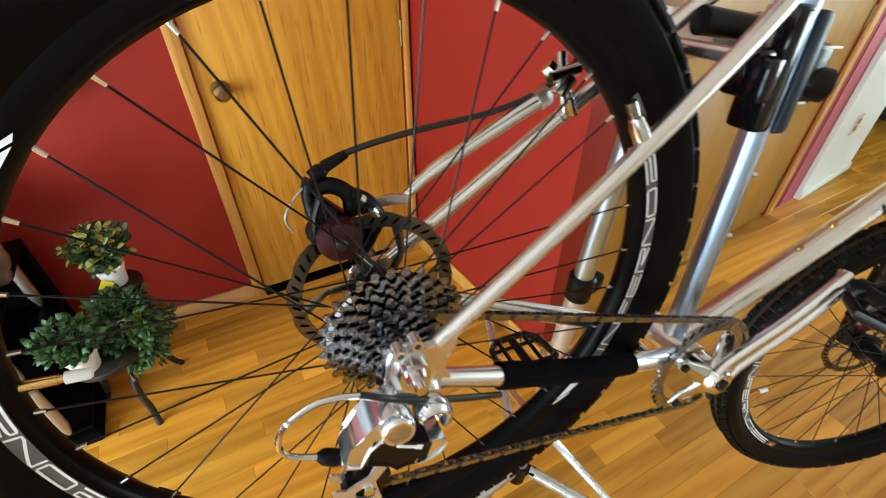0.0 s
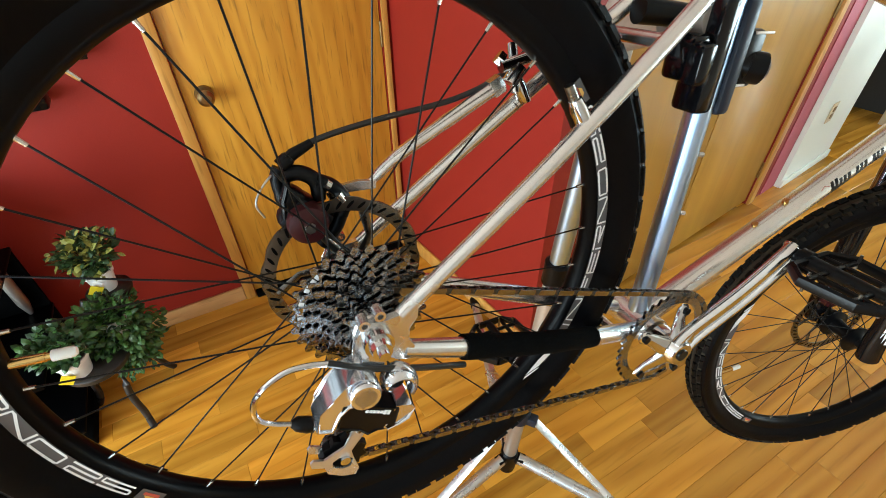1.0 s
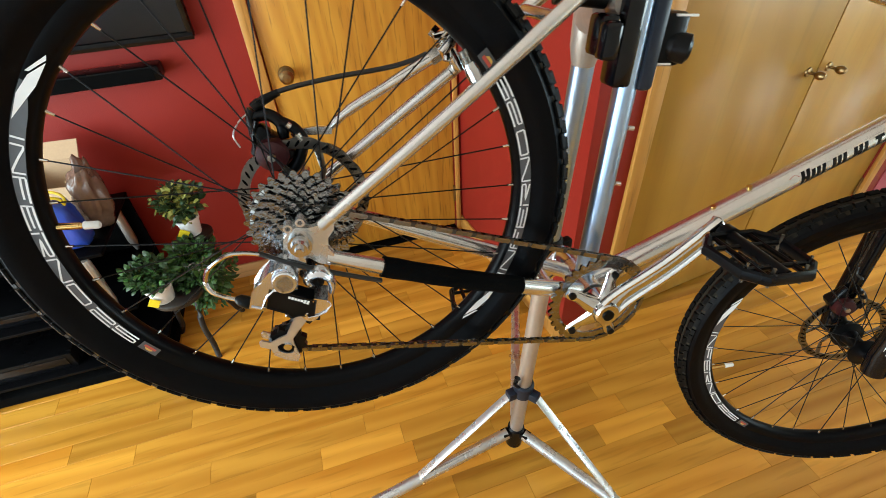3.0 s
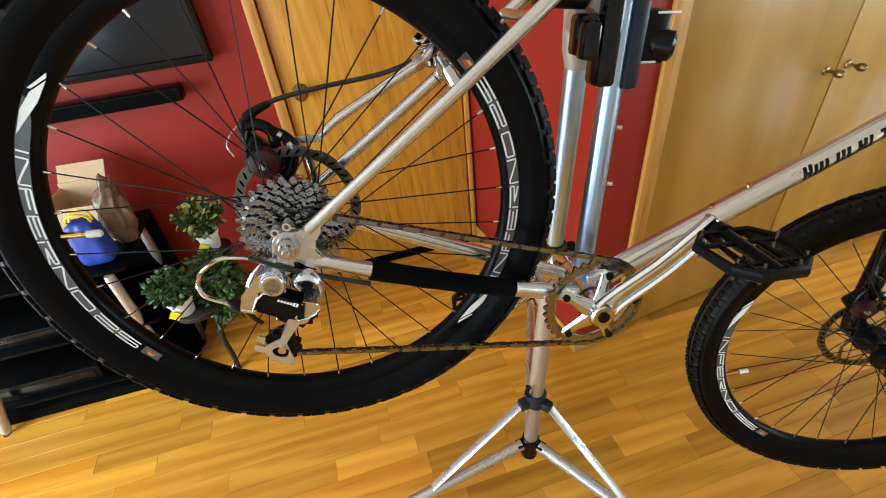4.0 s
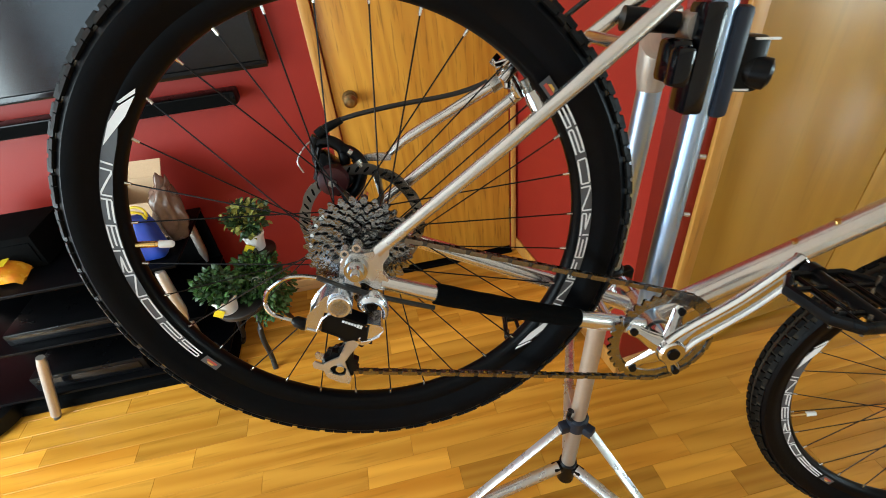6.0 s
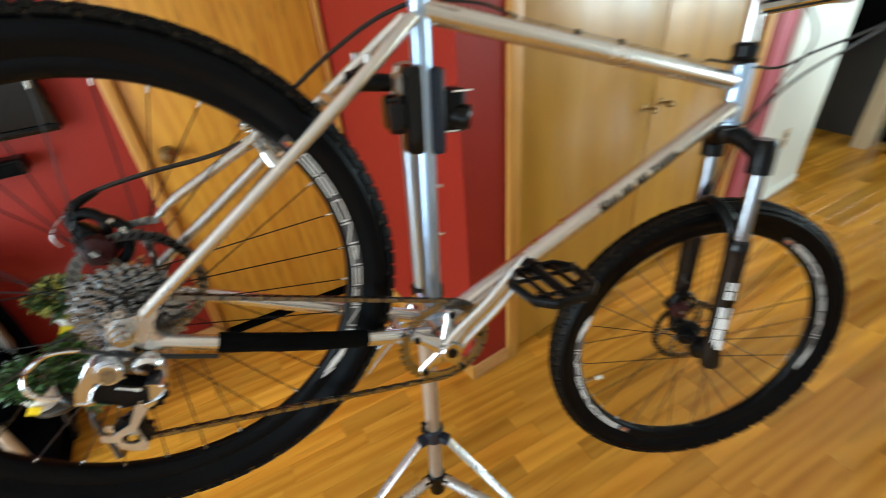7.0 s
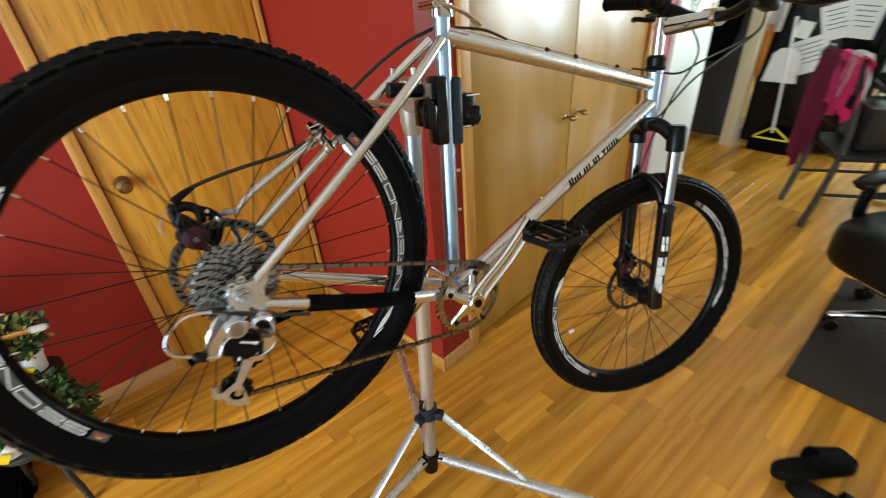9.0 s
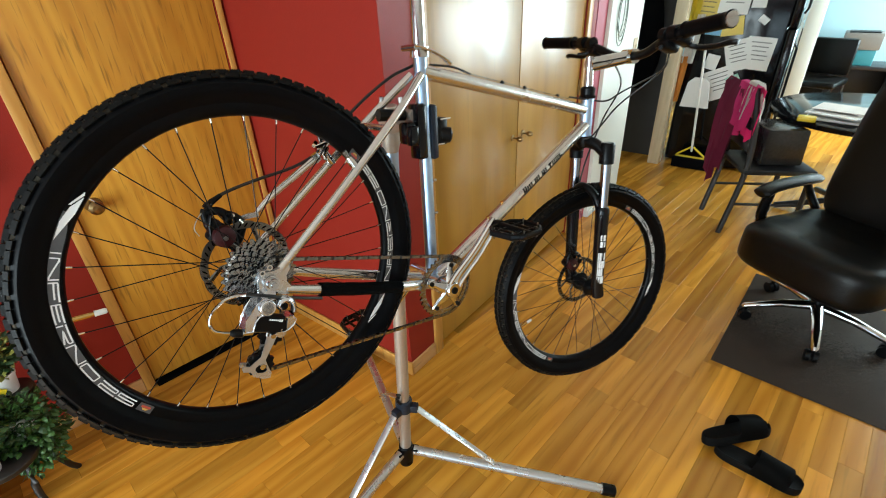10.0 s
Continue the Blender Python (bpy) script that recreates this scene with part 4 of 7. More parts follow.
for s in (-1, 1):
    pipe("stanchion", [fk(0.05, 0.029, s * 0.066), fk(0.25, 0.032, s * 0.066)], 0.0140, STANCHION, ff, "chrome stanchion", steer=True)
    bm = B()
    tube(bm, [fk(0.196, 0.031, s * 0.066), fk(0.205, 0.031, s * 0.066), fk(0.215, 0.031, s * 0.066), fk(0.24, 0.032, s * 0.066), fk(AX - 0.06, 0.036, s * 0.066), fk(AX - 0.03, AF - 0.012, s * 0.065), fk(AX + 0.012, AF - 0.004, s * 0.064), fk(AX + 0.018, AF - 0.002, s * 0.064)],
         [0.017, 0.0205, 0.0205, 0.0195, 0.0178, 0.0185, 0.019, 0.012], 18)
    bm.transform(STEER)
    lower = part("lower_leg", bm, BLACK_GLOSS, ff, "black lower fork leg with a white mark")
    if s < 0:
        bm = B()
        # white block mark in place of lettering
        for k, (a0_, a1_, hw) in enumerate(((0.278, 0.296, 0.42), (0.298, 0.316, 0.42), (0.334, 0.358, 0.62), (0.3595, 0.384, 0.62), (0.3855, 0.409, 0.62), (0.4105, 0.434, 0.62))):
            for j in range(4):
                h0, h1 = -0.25 + hw * (-1 + j * 0.5), -0.25 + hw * (-1 + (j + 1) * 0.5)
                if (k, j) in ((0, 1), (1, 2), (2, 2), (4, 3)):
                    continue
                q = []
                for al, h in ((a0_, h0), (a1_, h0), (a1_, h1), (a0_, h1)):
                    fw = 0.032 + (al - 0.24) * 0.004 / (AX - 0.30)
                    rr = 0.0196 - (al - 0.24) * 0.0017 / (AX - 0.30)
                    q.append(bm.verts.new(fk(al, fw, -0.066) + (FWD * math.sin(h) - Vector((0, 1, 0)) * math.cos(h)) * rr))
                bm.faces.new(q)
        bm.transform(STEER)
        part("mark", bm, DECAL, lower, "white block mark", smooth=0)
bm = B()
tube(bm, smooth_path([fk(0.24, 0.034, -0.062), fk(0.17, 0.020, -0.045), fk(0.145, 0.010, 0.0), fk(0.17, 0.020, 0.045), fk(0.24, 0.034, 0.062)]), 0.0115, 12)
bm.transform(STEER)
part("brace", bm, BLACK, ff, "black fork arch")
pipe("axle", [FRONT_HUB + Vector((0, -0.078, 0)), FRONT_HUB + Vector((0, 0.078, 0))], 0.007, STEEL, ff, "steel front axle", steer=True, n=12)


def caliper(m, parent, steered):
    """A cable disc brake caliper: black body, maroon round cover, arm and adjuster."""
    g = group_part("brake_caliper", "black cable disc brake caliper with a maroon cover", (STEER if steered else Matrix()) @ m @ Matrix.Diagonal((0.84, 0.9, 0.84, 1)), parent)
    bm = B()
    box(bm, (0, -0.004, 0), (0.052, 0.034, 0.044), 0.009)
    tube(bm, smooth_path([(0.030, -0.012, 0.024), (0.024, -0.010, 0.040), (0.004, -0.008, 0.046), (-0.016, -0.008, 0.042)]), 0.008, 10)
    tube(bm, smooth_path([(0.030, -0.006, 0.026), (0.036, -0.006, 0.006), (0.034, -0.006, -0.020)]), 0.009, 10)
    box(bm, (-0.026, -0.008, 0.012), (0.020, 0.022, 0.024), 0.005)
    part("body", bm, BLACK, g)
    bm = B()
    lathe(bm, [(0.0, -0.033), (0.012, -0.033), (0.021, -0.030), (0.023, -0.022), (0.023, -0.012), (0.020, -0.010)], 28)
    part("cover", bm, MAROON, g, "maroon round cover")
    bm = B()
    lathe(bm, [(0.0, -0.0375), (0.0058, -0.0375), (0.0066, -0.0325)], 6)
    part("bolt", bm, NIPPLE, g, "bright cap bolt")
    for q0, q1, r in (((0.010, -0.014, 0.043), (0.020, -0.014, 0.040), 0.0058), ((-0.002, -0.014, 0.046), (-0.008, -0.014, 0.046), 0.0052)):
        bm = B()
        tube(bm, [q0, q1], r, 10)
        part("bolt", bm, NIPPLE, g, "bright cap bolt")
    bm = B()
    tube(bm, [(-0.042, -0.014, 0.026), (-0.034, -0.014, 0.006), (-0.022, -0.014, -0.010)], [0.007, 0.008, 0.006], 10, squash=0.5)
    part("arm", bm, BLACK, g)
    return g


caliper(Matrix.Translation((-0.050, 0.056, 0.046)) @ Matrix.Rotation(radians(20), 4, "Y"), bike, False)
caliper(Matrix.Translation(FRONT_HUB + Vector((-0.052, 0.050, 0.048))) @ Matrix.Rotation(radians(25), 4, "Y"), bike, True)

# headset, stem and handlebar
bm = B()
tube(bm, [STEER_TOP, STEER_TOP + STEER_AXIS * 0.006, STEER_TOP + STEER_AXIS * 0.010, STEER_TOP + STEER_AXIS * 0.026, STEER_TOP + STEER_AXIS * 0.032], [0.021, 0.023, 0.0195, 0.021, 0.0150], 24)
part("headset_cup", bm, BLACK, bike, "black headset cup")
bm = B()
tube(bm, [STEER_BOT + STEER_AXIS * 0.002, STEER_BOT - STEER_AXIS * 0.012], [0.021, 0.0225], 24)
part("headset_cup", bm, BLACK, bike, "black headset cup")
STEM_TOP = STEER_TOP + STEER_AXIS * 0.100
BAR_C = Vector((0.913, 0, 0.700))
bm = B()
tube(bm, [STEER_TOP + STEER_AXIS * 0.028, STEM_TOP + STEER_AXIS * 0.008], 0.0125, 18)
tube(bm, [STEM_TOP - STEER_AXIS * 0.014 - FWD * 0.004, BAR_C], [0.0175, 0.0150], 18, squash=1.1)
tube(bm, [BAR_C + Vector((0, -0.022, 0)), BAR_C + Vector((0, 0.022, 0))], 0.0195, 18)
bm.transform(STEER)
part("stem", bm, CHROME, bike, "polished quill stem")
bar = smooth_path([(0.848, 0.333, 0.738), (0.864, 0.22, 0.735), (0.888, 0.13, 0.724), (0.908, 0.06, 0.704), (0.913, 0.0, 0.700),
                   (0.908, -0.06, 0.704), (0.888, -0.13, 0.724), (0.864, -0.22, 0.735), (0.848, -0.333, 0.738)])
bm = B()
tube(bm, bar, 0.0118, 14)
bm.transform(STEER)
part("handlebar", bm, BLACK, bike, "black riser handlebar")
for s in (-1, 1):
    g0, g1 = Vector((0.866, s * 0.208, 0.7355)), Vector((0.847, s * 0.336, 0.738))
    bm = B()
    n = 22
    tube(bm, [g0.lerp(g1, k / n) for k in range(n + 1)], [0.0165 + (0.0012 if k % 2 else 0) + (0.003 if k in (0, n) else 0) for k in range(n + 1)], 16)
    bm.transform(STEER)
    part("grip", bm, RUBBER, bike, "ribbed black rubber grip")
    bm = B()
    tube(bm, [g1 + (g1 - g0).normalized() * d for d in (-0.001, 0.003, 0.004)], [0.0172, 0.0165, 0.010], 16)
    bm.transform(STEER)
    part("bar_end", bm, CHROME, bike, "silver bar end plug")
    bm = B()
    c = g0.lerp(g1, -0.28)
    tube(bm, [c + Vector((0, -0.012, 0)), c + Vector((0, 0.012, 0))], 0.0175, 14)
    tube(bm, smooth_path([c + Vector((0.010, 0, -0.006)), c + Vector((0.040, s * 0.004, -0.012)), c + Vector((0.060, s * 0.030, -0.016)), c + Vector((0.062, s * 0.075, -0.016)), c + Vector((0.052, s * 0.118, -0.014)), c + Vector((0.058, s * 0.135, -0.013))]),
         [0.011] * 8 + [0.0080] * 22 + [0.0090], 10, squash=0.8)
    box(bm, c + Vector((0.026, s * 0.004, -0.006)), (0.048, 0.032, 0.028), 0.007)
    bm.transform(STEER)
    part("brake_lever", bm, BLACK, bike, "black brake lever")
    bm = B()
    c2 = g0.lerp(g1, -0.55)
    box(bm, c2 + Vector((0.022, 0, -0.020)), (0.050, 0.040, 0.026), 0.008)
    tube(bm, [c2 + Vector((0, -0.009, 0)), c2 + Vector((0, 0.009, 0))], 0.0165, 14)
    tube(bm, [c2 + Vector((0.0, 0, -0.030)), c2 + Vector((-0.020, s * 0.022, -0.040))], 0.005, 8)
    bm.transform(STEER)
    part("shifter", bm, BLACK, bike, "black trigger shifter")


def cable(name, pts, r=0.0024, mat=None, label=""):
    bm = B()
    tube(bm, smooth_path(pts, 8), r, 8)
    return part(name, bm, mat or CABLE, bike, label)


def sv(x, y, z):
    return STEER @ Vector((x, y, z))


cable("brake_hose", [sv(0.93, -0.12, 0.712), sv(0.945, -0.10, 0.668), (0.905, -0.052, 0.565), (0.876, -0.030, 0.495), (0.855, -0.023, 0.457), (0.825, -0.020, 0.440)], label="black cable housing")
cable("gear_cable", [sv(0.92, -0.13, 0.705), sv(0.938, -0.108, 0.668), (0.905, -0.050, 0.600), (0.870, -0.028, 0.562), (0.80, -0.010, 0.545), (0.74, 0, 0.532)], label="black cable housing")
cable("brake_hose", [sv(0.93, 0.10, 0.712), sv(0.97, 0.06, 0.64), sv(0.94, 0.05, 0.52), sv(0.935, 0.05, 0.35), sv(0.985, 0.055, 0.16), FRONT_HUB + Vector((-0.05, 0.03, 0.11))], label="black cable housing")
cable("gear_wire", [(0.74, 0, 0.527), (0.55, 0, 0.497), (0.38, 0, 0.470)], 0.0009, STEEL, "thin bare steel wire")
cable("gear_housing", [(0.38, 0, 0.470), (0.33, 0.004, 0.468), (0.28, 0.016, 0.455)], label="black cable housing")
for k in (0.28, 0.50, 0.86):
    p = Vector((0.38, 0, 0.470)).lerp(Vector((0.74, 0, 0.530)), k)
    bm = B()
    box(bm, p + Vector((0, 0, -0.001)), (0.008, 0.006, 0.006), 0.001)
    part("cable_clip", bm, BLACK, bike)
cable("brake_hose", [(0.275, 0.022, 0.464), (0.246, 0.032, 0.440), (0.208, 0.042, 0.404), (0.163, 0.050, 0.343), (0.124, 0.058, 0.275), (0.100, 0.060, 0.228), (0.062, 0.064, 0.190), (-0.005, 0.064, 0.150), (-0.049, 0.062, 0.122), (-0.070, 0.060, 0.104), (-0.080, 0.056, 0.088)], 0.0030,
      label="black brake cable housing in a wide bow")
cable("brake_wire", [(-0.080, 0.056, 0.088), (-0.092, 0.048, 0.072), (-0.096, 0.045, 0.052), (-0.086, 0.045, 0.040)], 0.0010, ALLOY, "thin bare brake wire")
bm = B()
tube(bm, [(-0.078, 0.057, 0.092), (-0.074, 0.058, 0.099), (-0.060, 0.061, 0.113)], [0.0050, 0.0056, 0.0040], 10)
part("cable_boot", bm, BLACK, bike, "black rubber boot on the brake cable")
bm = B()
tube(bm, [(0.086, 0.046, 0.232), (0.112, 0.048, 0.250)], 0.0060, 12)
tube(bm, [(0.100, 0.044, 0.222), (0.106, 0.045, 0.240)], 0.0075, 12)
tube(bm, [(0.108, 0.040, 0.216), (0.096, 0.058, 0.256)], [0.0042, 0.0050], 10)
tube(bm, [(0.082, 0.052, 0.240), (0.088, 0.050, 0.238)], 0.0075, 6)
part("cable_stop", bm, CHROME, bike, "bright cable stop on the seat stay")
bm = B()
tube(bm, smooth_path([(-0.062, 0.050, 0.048), (-0.076, 0.053, 0.064), (-0.083, 0.055, 0.082), (-0.076, 0.057, 0.097)]), [0.0100] * 6 + [0.0085] * 6 + [0.0080] * 6 + [0.0066], 12, squash=0.8)
tube(bm, smooth_path([(-0.080, 0.054, 0.078), (-0.066, 0.052, 0.086), (-0.050, 0.050, 0.082), (-0.042, 0.050, 0.066)]), [0.0072] * 17 + [0.0062] * 2, 12)
part("cable_arm", bm, BLACK, bike, "black cast arm of the rear caliper")
# silver brace from the seat stay to the rear caliper
bm = B()
tube(bm, smooth_path([(0.098, 0.057, 0.216), (0.060, 0.060, 0.168), (0.022, 0.061, 0.120), (0.005, 0.061, 0.090)]), [0.0086] * 7 + [0.0080] * 6 + [0.0066] * 4 + [0.0052] * 2, 14, squash=0.8)
part("brake_adapter", bm, SILVER, bike, "silver disc brake adapter bar")
bm = B()
tube(bm, [(0.092, 0.057, 0.210), (0.100, 0.057, 0.220)], 0.0098, 6)
part("adapter_nut", bm, NIPPLE, bike, "bright hexagon nut")
bm = B()
plate(bm, [(0.010, 0.086), (0.008, 0.094), (-0.010, 0.089), (-0.026, 0.080), (-0.036, 0.070), (-0.030, 0.064), (-0.016, 0.076)], 0.056, 0.061)
part("adapter_bracket", bm, ALLOY, bike, "flat silver bracket of the rear caliper", smooth=20)

# rear axle and quick release
bm = B()
tube(bm, [(0, -0.094, 0), (0, -0.088, 0), (0, -0.088, 0), (0, -0.080, 0), (0, -0.080, 0), (0, -0.068, 0)], [0.0045, 0.0052, 0.0085, 0.0098, 0.0128, 0.0135], 18)
tube(bm, [(0, -0.068, 0), (0, 0.080, 0)], 0.005, 10)
tube(bm, [(0, 0.070, 0), (0, 0.090, 0)], [0.013, 0.010], 16)
part("rear_axle", bm, CHROME, bike, "chrome rear axle skewer nut")

# rear derailleur
rd = group_part("rear_derailleur", "polished silver rear derailleur")
PIV = Vector((-0.006, 0, -0.037))


def cast(name, outline, y0, y1, mat, label="", bevel=0.0022, parent=None, sharp=45):
    """A flat forging with rounded edges."""
    bm = B()
    plate(bm, outline, y0, y1)
    edges = [e for e in bm.edges if len(e.link_faces) == 2 and e.calc_face_angle(0) > 0.9 and abs(e.verts[0].co.y - e.verts[1].co.y) < 1e-6]
    bmesh.ops.bevel(bm, geom=edges, offset=bevel, segments=3, affect="EDGES", clamp_overlap=True)
    return part(name, bm, mat, parent or rd, label, smooth=sharp)


bm = B()
tube(bm, [(0.001, -0.062, -0.022), (0.001, -0.078, -0.022)], [0.0105, 0.0105], 18)
part("mount", bm, DERAIL, rd)
bm = B()
tube(bm, [PIV + Vector((0, y, 0)) for y in (-0.060, -0.064, -0.094, -0.0985, -0.1000, -0.1000, -0.0955)], [0.0120, 0.0140, 0.0138, 0.0132, 0.0120, 0.0092, 0.0085], 28)
part("upper_pivot", bm, DERAIL, rd)
bm = B()
tube(bm, [PIV + Vector((0, -0.0950, 0)), PIV + Vector((0, -0.0975, 0))], 0.0068, 6)
part("pivot_bolt", bm, STEEL, rd, "dark hex bolt")
cast("knuckle", [(-0.0335, -0.080), (-0.0335, -0.062), (-0.0300, -0.046), (-0.0235, -0.031), (-0.0150, -0.0225), (-0.004, -0.0225), (0.006, -0.030), (0.007, -0.044), (-0.004, -0.0495),
                 (-0.0140, -0.0535), (-0.0185, -0.062), (-0.0200, -0.080)], -0.0925, -0.066, DERAIL, bevel=0.0034)
bm = B()
box(bm, (-0.0255, -0.080, -0.0835), (0.017, 0.016, 0.0065), 0.0014)
part("cable_anchor", bm, CHROME, rd)
link = cast("parallelogram", [(-0.0180, -0.0535), (-0.004, -0.0515), (0.0325, -0.0555), (0.0345, -0.0780), (0.020, -0.0800), (0.012, -0.0850), (0.004, -0.0800), (-0.0165, -0.0775)], -0.0925, -0.074, BLACK,
            "black outer link with small white marks", 0.0012, sharp=35)
bm = B()
for k in range(7):
    box(bm, Vector((0.0035, -0.0930, -0.0580)) + Vector((0.0034, 0, -0.0003)) * k, (0.0026, 0.0008, 0.0026 if k < 5 else 0.0044), rot=Matrix.Rotation(radians(6), 3, "Y"))
part("mark", bm, DECAL, link, "small white marks", smooth=0)["kind"] = "stuff"
bm = B()
hook = smooth_path([(0.0220, -0.080, -0.0430), (0.0165, -0.081, -0.0375), (0.0180, -0.081, -0.0300), (0.0275, -0.080, -0.0250), (0.0385, -0.079, -0.0290), (0.0450, -0.078, -0.0385), (0.0475, -0.077, -0.0490)])
nh = len(hook)
tube(bm, hook, [0.0034 + 0.0022 * math.sin(math.pi * i / (nh - 1)) for i in range(nh)], 12, squash=2.0, hint=(0, 1, 0))
part("lower_knuckle_hook", bm, DERAIL, rd)
cast("lower_knuckle", [(0.0290, -0.0530), (0.0440, -0.0520), (0.0480, -0.0580), (0.0470, -0.0680), (0.0400, -0.0760), (0.0300, -0.0820), (0.0250, -0.0780), (0.0330, -0.0700)], -0.091, -0.066, DERAIL, bevel=0.0026)
bm = B()
tube(bm, [(0.030, -0.064, -0.040), (0.030, -0.078, -0.040)], [0.0075, 0.0065], 16)
part("spring_cap", bm, BLACK, rd)
bm = B()
tube(bm, [(0.033, -0.046, -0.086), (0.033, -0.080, -0.086)], [0.0105, 0.0095], 18)
part("lower_pivot", bm, DERAIL, rd)
bm = B()
tube(bm, [(-0.018, -0.086, -0.0815), (0.006, -0.086, -0.0815)], 0.0014, 8)
tube(bm, [(0.008, -0.084, -0.080), (0.008, -0.084, -0.090)], 0.0030, 10)
part("limit_screw", bm, STEEL, rd)
FOOT = [(0.0252, -0.1455), (0.031, -0.156), (0.041, -0.171), (0.040, -0.180), (0.027, -0.181), (0.010, -0.176), (0.004, -0.167), (-0.009, -0.166), (-0.012, -0.160), (-0.010, -0.156), (0.001, -0.157),
        (0.008, -0.149), (0.0165, -0.1405)]
for y in (-0.040, -0.057):
    bm = B()
    hole = []
    for u, v in FOOT:
        a = math.atan2((v + 0.1615) / 0.0085, (u - 0.0215) / 0.011)
        hole.append((0.0215 + 0.011 * math.cos(a), -0.1615 + 0.0085 * math.sin(a)))
    ring_plate(bm, hole, FOOT, y - 0.0012, y + 0.0012)
    plate(bm, [(0.0210, -0.090), (0.040, -0.090), (0.035, -0.108), (0.033, -0.117), (0.027, -0.133), (0.0252, -0.1455), (0.0165, -0.1405), (0.020, -0.124)], y - 0.0012, y + 0.0012)
    part("cage_plate", bm, ALLOY, rd, "silver pulley cage plate", smooth=30)
PULLEY_LOW, PULLEY_UP = Vector((0.022, -0.0485, -0.157)), Vector((0.030, -0.0485, -0.100))
for c in (PULLEY_LOW, PULLEY_UP):
    bm = B()
    o = [(c.x + (0.0205 + (0.0035, 0.001, -0.001, 0.001)[k % 4]) * math.cos(2 * math.pi * k / 44), c.z + (0.0205 + (0.0035, 0.001, -0.001, 0.001)[k % 4]) * math.sin(2 * math.pi * k / 44)) for k in range(44)]
    ring_plate(bm, circle(0.004, 44, c.x, c.z), o, c.y - 0.004, c.y + 0.004)
    pl = part("pulley", bm, BLACK, rd, "black jockey wheel", smooth=20)
    bm = B()
    tube(bm, [(c.x, -0.036, c.z), (c.x, -0.061, c.z)], 0.0052, 12)
    part("pulley_bolt", bm, CHROME, pl)
cable("derailleur_housing", [(0.100, -0.070, -0.026), (0.05, -0.076, -0.025), (0.00, -0.080, -0.023), (-0.037, -0.076, -0.022)], 0.0030, label="black housing along the chain stay")
cable("derailleur_loop", [(-0.035, -0.076, -0.022), (-0.053, -0.075, -0.026), (-0.0685, -0.074, -0.0345), (-0.0815, -0.074, -0.053), (-0.083, -0.074, -0.070), (-0.0755, -0.075, -0.082), (-0.062, -0.075, -0.0862), (-0.046, -0.075, -0.087)], 0.0025, CHROME, "silver looped gear cable housing")
bm = B()
tube(bm, [(-0.050, -0.075, -0.087), (-0.048, -0.075, -0.087), (-0.045, -0.075, -0.087), (-0.036, -0.076, -0.0875), (-0.029, -0.076, -0.0875), (-0.027, -0.076, -0.0875)], [0.0030, 0.0045, 0.0066, 0.0074, 0.0062, 0.0040], 12)
part("barrel_adjuster", bm, BLACK, bike, "black barrel adjuster")

# crankset
RING_Y = -0.0475
ck = group_part("crankset", "polished alloy crankset with one chainring")
bm = B()
t = 36
o, i_ = [], []
for k in range(t * 6):
    a = 2 * math.pi * k / (t * 6)
    r = 0.0712 + (0.0020, 0.0010, -0.0024, -0.0036, -0.0024, 0.0010)[k % 6]
    o.append((BB.x + r * math.cos(a), BB.z + r * math.sin(a)))
    i_.append((BB.x + 0.0570 * math.cos(a), BB.z + 0.0570 * math.sin(a)))
ring_plate(bm, i_, o, RING_Y - 0.0018, RING_Y + 0.0018)
part("chainring", bm, SPROCKET, ck, "worn steel chainring", smooth=30)
CR = Vector((0.058, 0, 0.164)).normalized()
for k in range(5):
    a = radians(30) + 2 * math.pi * k / 5
    d = Vector((math.cos(a), 0, math.sin(a)))
    bm = B()
    tube(bm, [BB + d * 0.008 + Vector((0, -0.066, 0)), BB + d * 0.022 + Vector((0, -0.064, 0)), BB + d * 0.040 + Vector((0, -0.058, 0)), BB + d * 0.054 + Vector((0, RING_Y - 0.0095, 0)), BB + d * 0.060 + Vector((0, RING_Y - 0.0090, 0))], [0.016, 0.0125, 0.0085, 0.0088, 0.005], 12, squash=0.5, hint=(0, 1, 0))
    part("spider_arm", bm, CHROME, ck)
    bm = B()
    c = BB + d * 0.0535
    tube(bm, [(c.x, RING_Y - 0.0165, c.z), (c.x, RING_Y - 0.008, c.z)], [0.0050, 0.0054], 12)
    part("ring_bolt", bm, BLACK, ck, "black chainring bolt")


